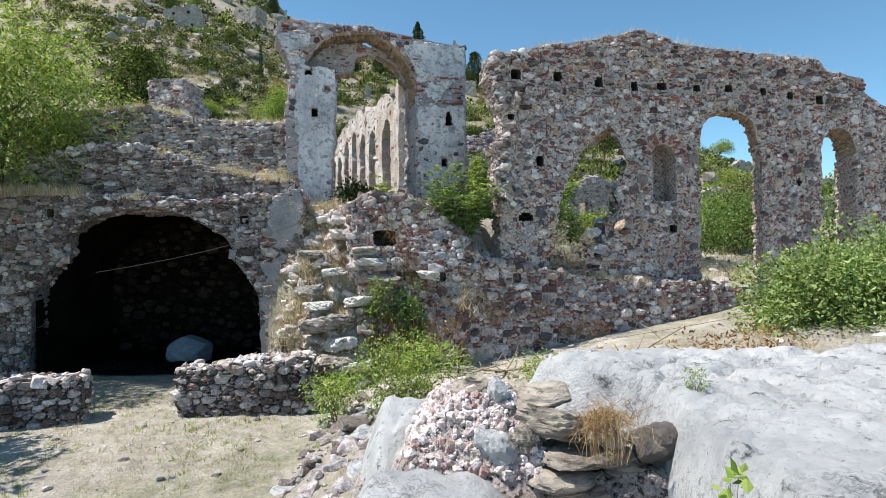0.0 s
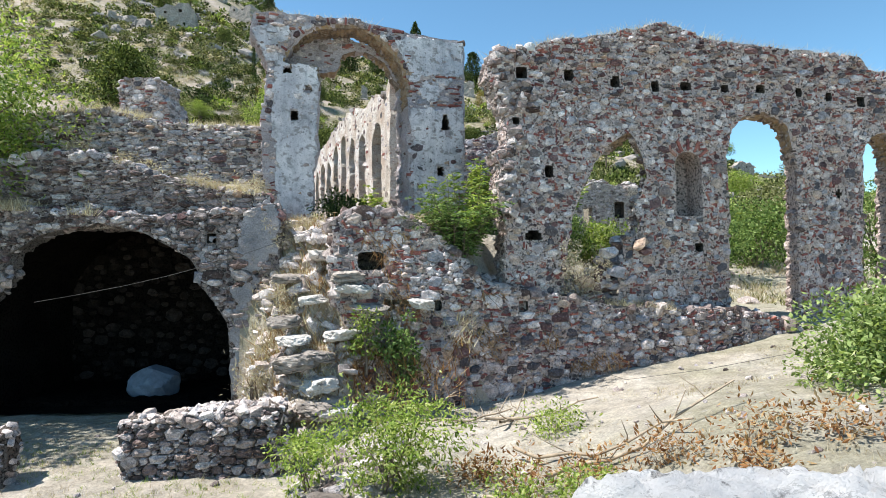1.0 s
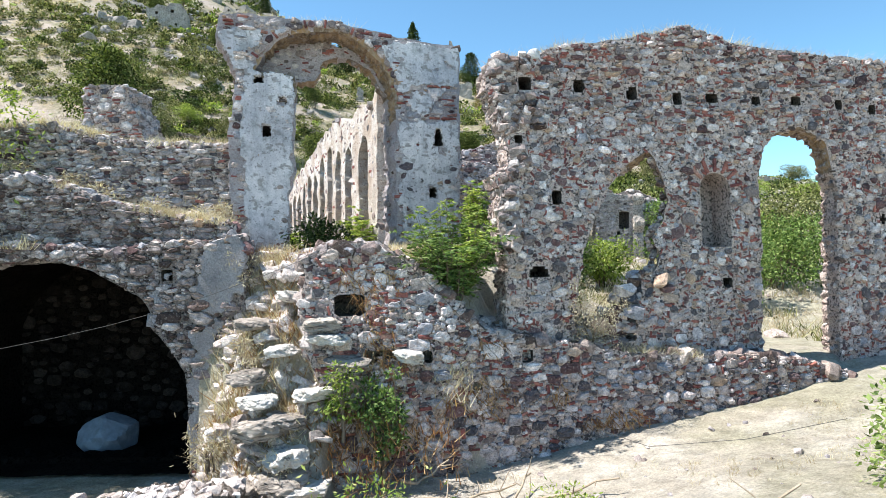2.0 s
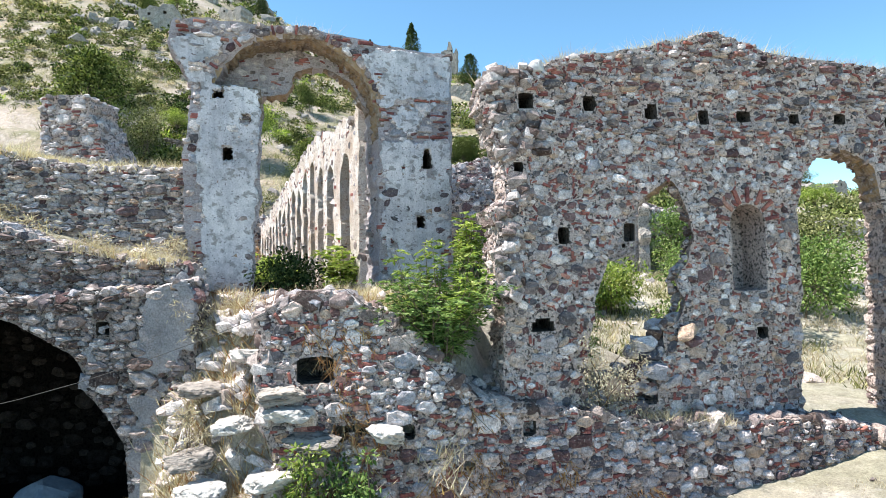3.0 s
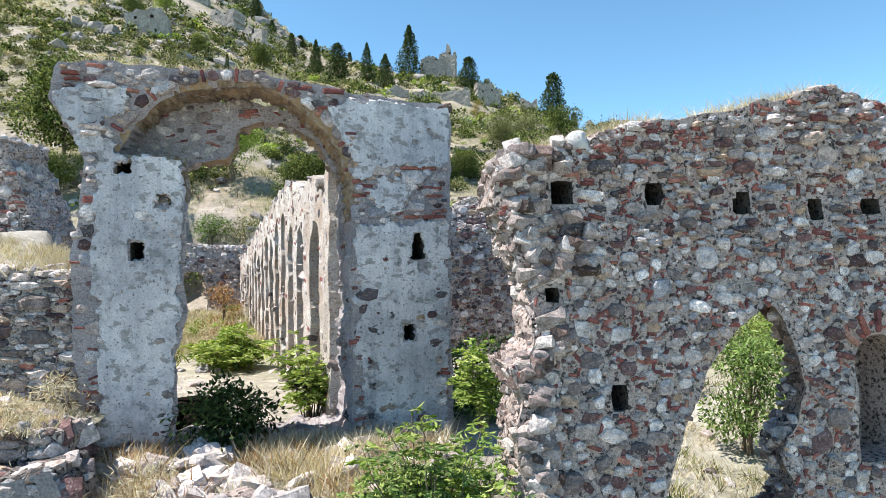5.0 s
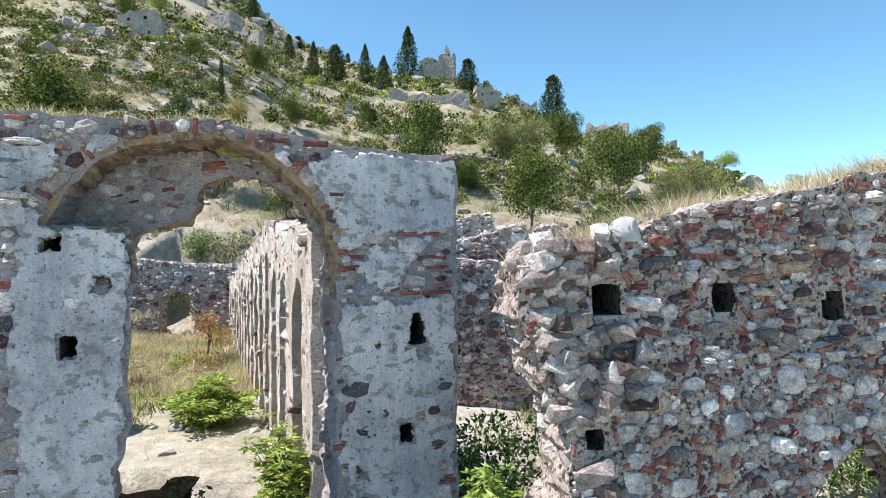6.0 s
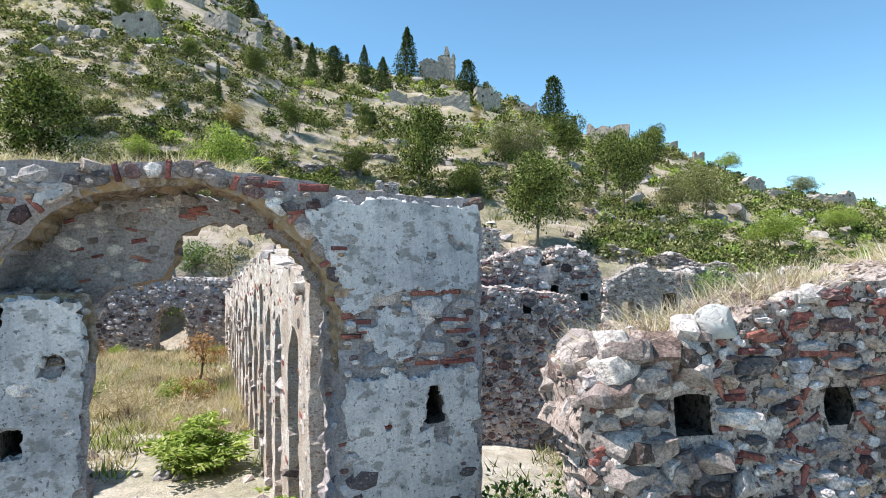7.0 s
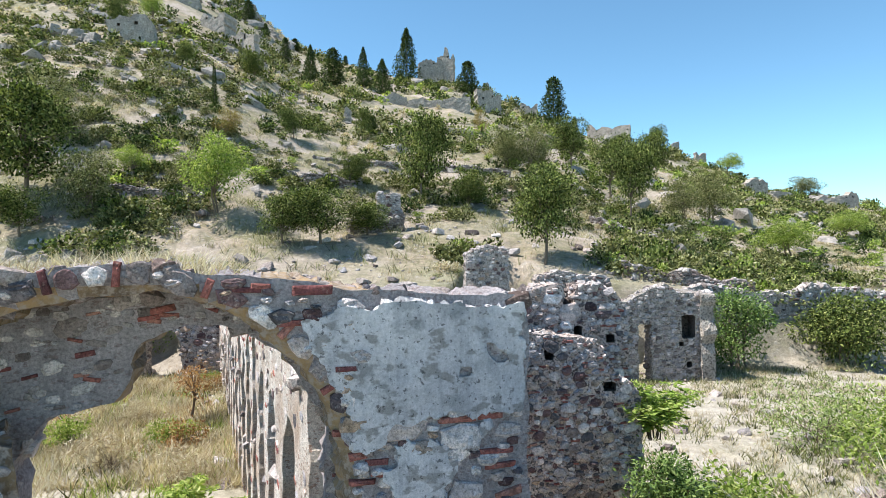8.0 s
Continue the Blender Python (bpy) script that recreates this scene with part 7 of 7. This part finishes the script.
meadow("brown_weeds", 4000, (-4.0, 0.4, 12.6, 16.2), 0.3, L_RUST, "withered brown weeds on the rubble bank", 327, bank_height, keep=0.55, broad=1.6)
meadow("dry_grass", 2200, (1.0, 5.0, 14.3, 15.0), 0.2, L_STRAW, "dry straw on the ledge", 308, lambda x, y: np.interp(x, [0.4, 1.5, 3, 4.5, 6, 7.6], [3.9, 3.55, 3.3, 3.2, 2.95, 2.7]), keep=0.45)
meadow("dry_grass", 36000, (-45, 45, 43, 75), 0.4, L_STRAW, "tall dry grass on the hillside", 309, keep=0.4, broad=2.0)
meadow("green_grass", 12000, (-45, 45, 43, 75), 0.6, L_OLIVE, "olive weeds on the hillside", 310, keep=0.5, broad=2.4)


def crest_grass(name, a, d, top, u0, u1, depth, count, h, label, seed, bias=0.45):
    rs = np.random.RandomState(seed)
    U = np.array((-d[1], d[0])) * -1
    cu = rs.uniform(u0, u1, count // 8)
    cu = np.repeat(cu[vn(cu * 1.3, cu * 0, seed) > bias], 8)
    u, q = cu + rs.normal(size=len(cu)) * 0.06, rs.uniform(0.08, depth, len(cu))
    x, y = a[0] + U[0] * u + d[0] * q, a[1] + U[1] * u + d[1] * q
    p = np.c_[x, y, top(u) - 0.06]
    thing(name, mesh_of(name, *blades(p, h * rs.uniform(0.4, 1.1, len(u)), rs, 0.5), L_STRAW), label, "grass", kind="stuff")


def facing(a, b):
    u = (np.array(b) - np.array(a)) / np.linalg.norm(np.array(b) - np.array(a))
    return np.array((-u[1], u[0]))


crest_grass("dry_grass", (0.5, 14.41), facing((0.5, 14.41), (13.4, 16.456)), W1_TOP, 0.6, 11, 0.7, 9000, 0.24, "pale dry grass on the arcade wall top", 311, 0.4)
crest_grass("dry_grass", W2_A, facing(W2_A, W2_B), W2_TOP, 0.3, 4.2, 0.9, 6000, 0.2, "pale dry grass on the great arch", 312, 0.3)
# weeds that cling to the base wall: dry stems
wv = np.c_[wrs.uniform(-1.9, 4.2, 9000), np.zeros(9000), wrs.uniform(2.0, 4.9, 9000)]
wv[:, 1] = 13.33 + (wv[:, 0] + 2.2) * 0.1448 - 0.1 + 0.28 * sstep(3.3, 5.2, wv[:, 2]) - 0.1 * wrs.rand(9000)
pick = (vn(wv[:, 0] * 1.6, wv[:, 2] * 1.6, 66) > 0.58) & (wv[:, 2] < W4_TOP((wv[:, 0] + 2.2) * 1.0104) - 0.1)
wv = wv[pick]
tip = wv + np.c_[wrs.normal(size=(len(wv), 1)) * 0.12, -0.05 * wrs.rand(len(wv), 1), -0.22 * wrs.rand(len(wv), 1)]
off = np.c_[np.full(len(wv), 0.009), np.zeros(len(wv)), np.full(len(wv), 0.004)]
thing("dry_creeper", mesh_of("dry_creeper", np.stack([wv - off, wv + off, tip], 1).reshape(-1, 3), np.arange(len(wv) * 3).reshape(-1, 3), L_RUST), "dead rust-brown creeper stems clinging to the wall", "creeper", kind="stuff")
# dead weed tangle over the foreground slab
crs = np.random.RandomState(99)
loops = []
for k in range(170):
    a = crs.uniform(0, 6.28)
    x0, y0 = 0.76 + 0.05 * crs.normal(), 3.95 + 0.04 * crs.normal()
    if k % 4:
        swing = np.cumsum(crs.normal(size=(7, 3)) * (0.045, 0.03, 0.03), 0)
        arc = np.c_[swing[:, :2], 0.1 * np.sin(np.linspace(0.3, 3.4, 7)) * crs.uniform(0.4, 1.2) + swing[:, 2]]
        loops.append((np.array((x0, y0 - 0.06, 2.7 + 0.1 * crs.rand())) + arc, 0.0022, 0.0012))
        continue
    loops.append(([(x0, y0, 2.78 + 0.05 * crs.rand()), (x0 + 0.09 * math.cos(a), y0 - 0.08, 2.86 + 0.06 * crs.rand()), (x0 + 0.1 * math.cos(a) + 0.03 * crs.normal(), y0 - 0.14, 2.72), (x0 + 0.08 * math.cos(a), y0 - 0.13, 2.55 + 0.08 * crs.rand())], 0.003, 0.0015))
thing("dry_weed", mesh_of("dry_weed", *tubes(loops, 4), L_GOLD), "tangle of dry straw-coloured weed over the stones", "weed", kind="stuff")

# ---- small things ----
def cable(name, points, r, label):
    p = np.array(points, float)
    t = np.linspace(0, len(p) - 1, 12 * (len(p) - 1))
    line = np.c_[[np.interp(t, range(len(p)), p[:, i]) for i in range(3)]].T
    thing(name, mesh_of(name, *tube(line, r, r, 6), M_CABLE, True), label, "cable")


span = [(-7.6 + 6.3 * t, 12.95 + 0.35 * t, 3.55 + 1.82 * t - 0.25 * math.sin(math.pi * t)) for t in np.linspace(0, 1, 9)]
cable("cable", span + [(-1.0, 13.3, 5.4), (-0.5, 13.28, 5.0), (0.2, 13.3, 4.3), (0.8, 13.35, 3.6), (1.5, 13.3, 2.9), (2.6, 13.2, 2.2), (3.4, 12.9, 1.98), (4.6, 12.2, 2.3), (6.2, 12.3, 2.55)], 0.0045, "thin grey cable strung across the ruins")

mound = boulder_mesh("covered_mound", (0.72, 0.6, 0.62), 5, M_TARP, 90, 0.015)
ob = thing("covered_mound", mound, "rounded heap under a pale bluish sheet in the vault", "heap")
ob.matrix_basis = pose(-7.1, 16.6, 1.15, 0, 0, 15)
sill = Wall("vault_step", (-10.0, 15.6), (-4.5, 15.6), 0.6, 1.1, lambda u, v: 1.05 - v + 0 * u, 0.4, M_VAULT_SHADE, "low stone step inside the vault", 0.12, None, None, 0.03, 88, category="step")
bag = thing("plastic_bag", boulder_mesh("plastic_bag", (0.1, 0.08, 0.08), 9, M_BAG, 10, 0.12), "crumpled white plastic bag caught in the bush", "bag")
bag.matrix_basis = pose(5.55, 7.75, 2.75, 0, 0, 0)
ashlar = thing("cut_block", boulder_mesh("cut_block", (0.13, 0.12, 0.12), 12, M_ROCK, 4, 0.02), "squared grey block on the wall top", "stone")
ashlar.matrix_basis = pose(1.95, 14.72, 8.84, 0, 0, 10)
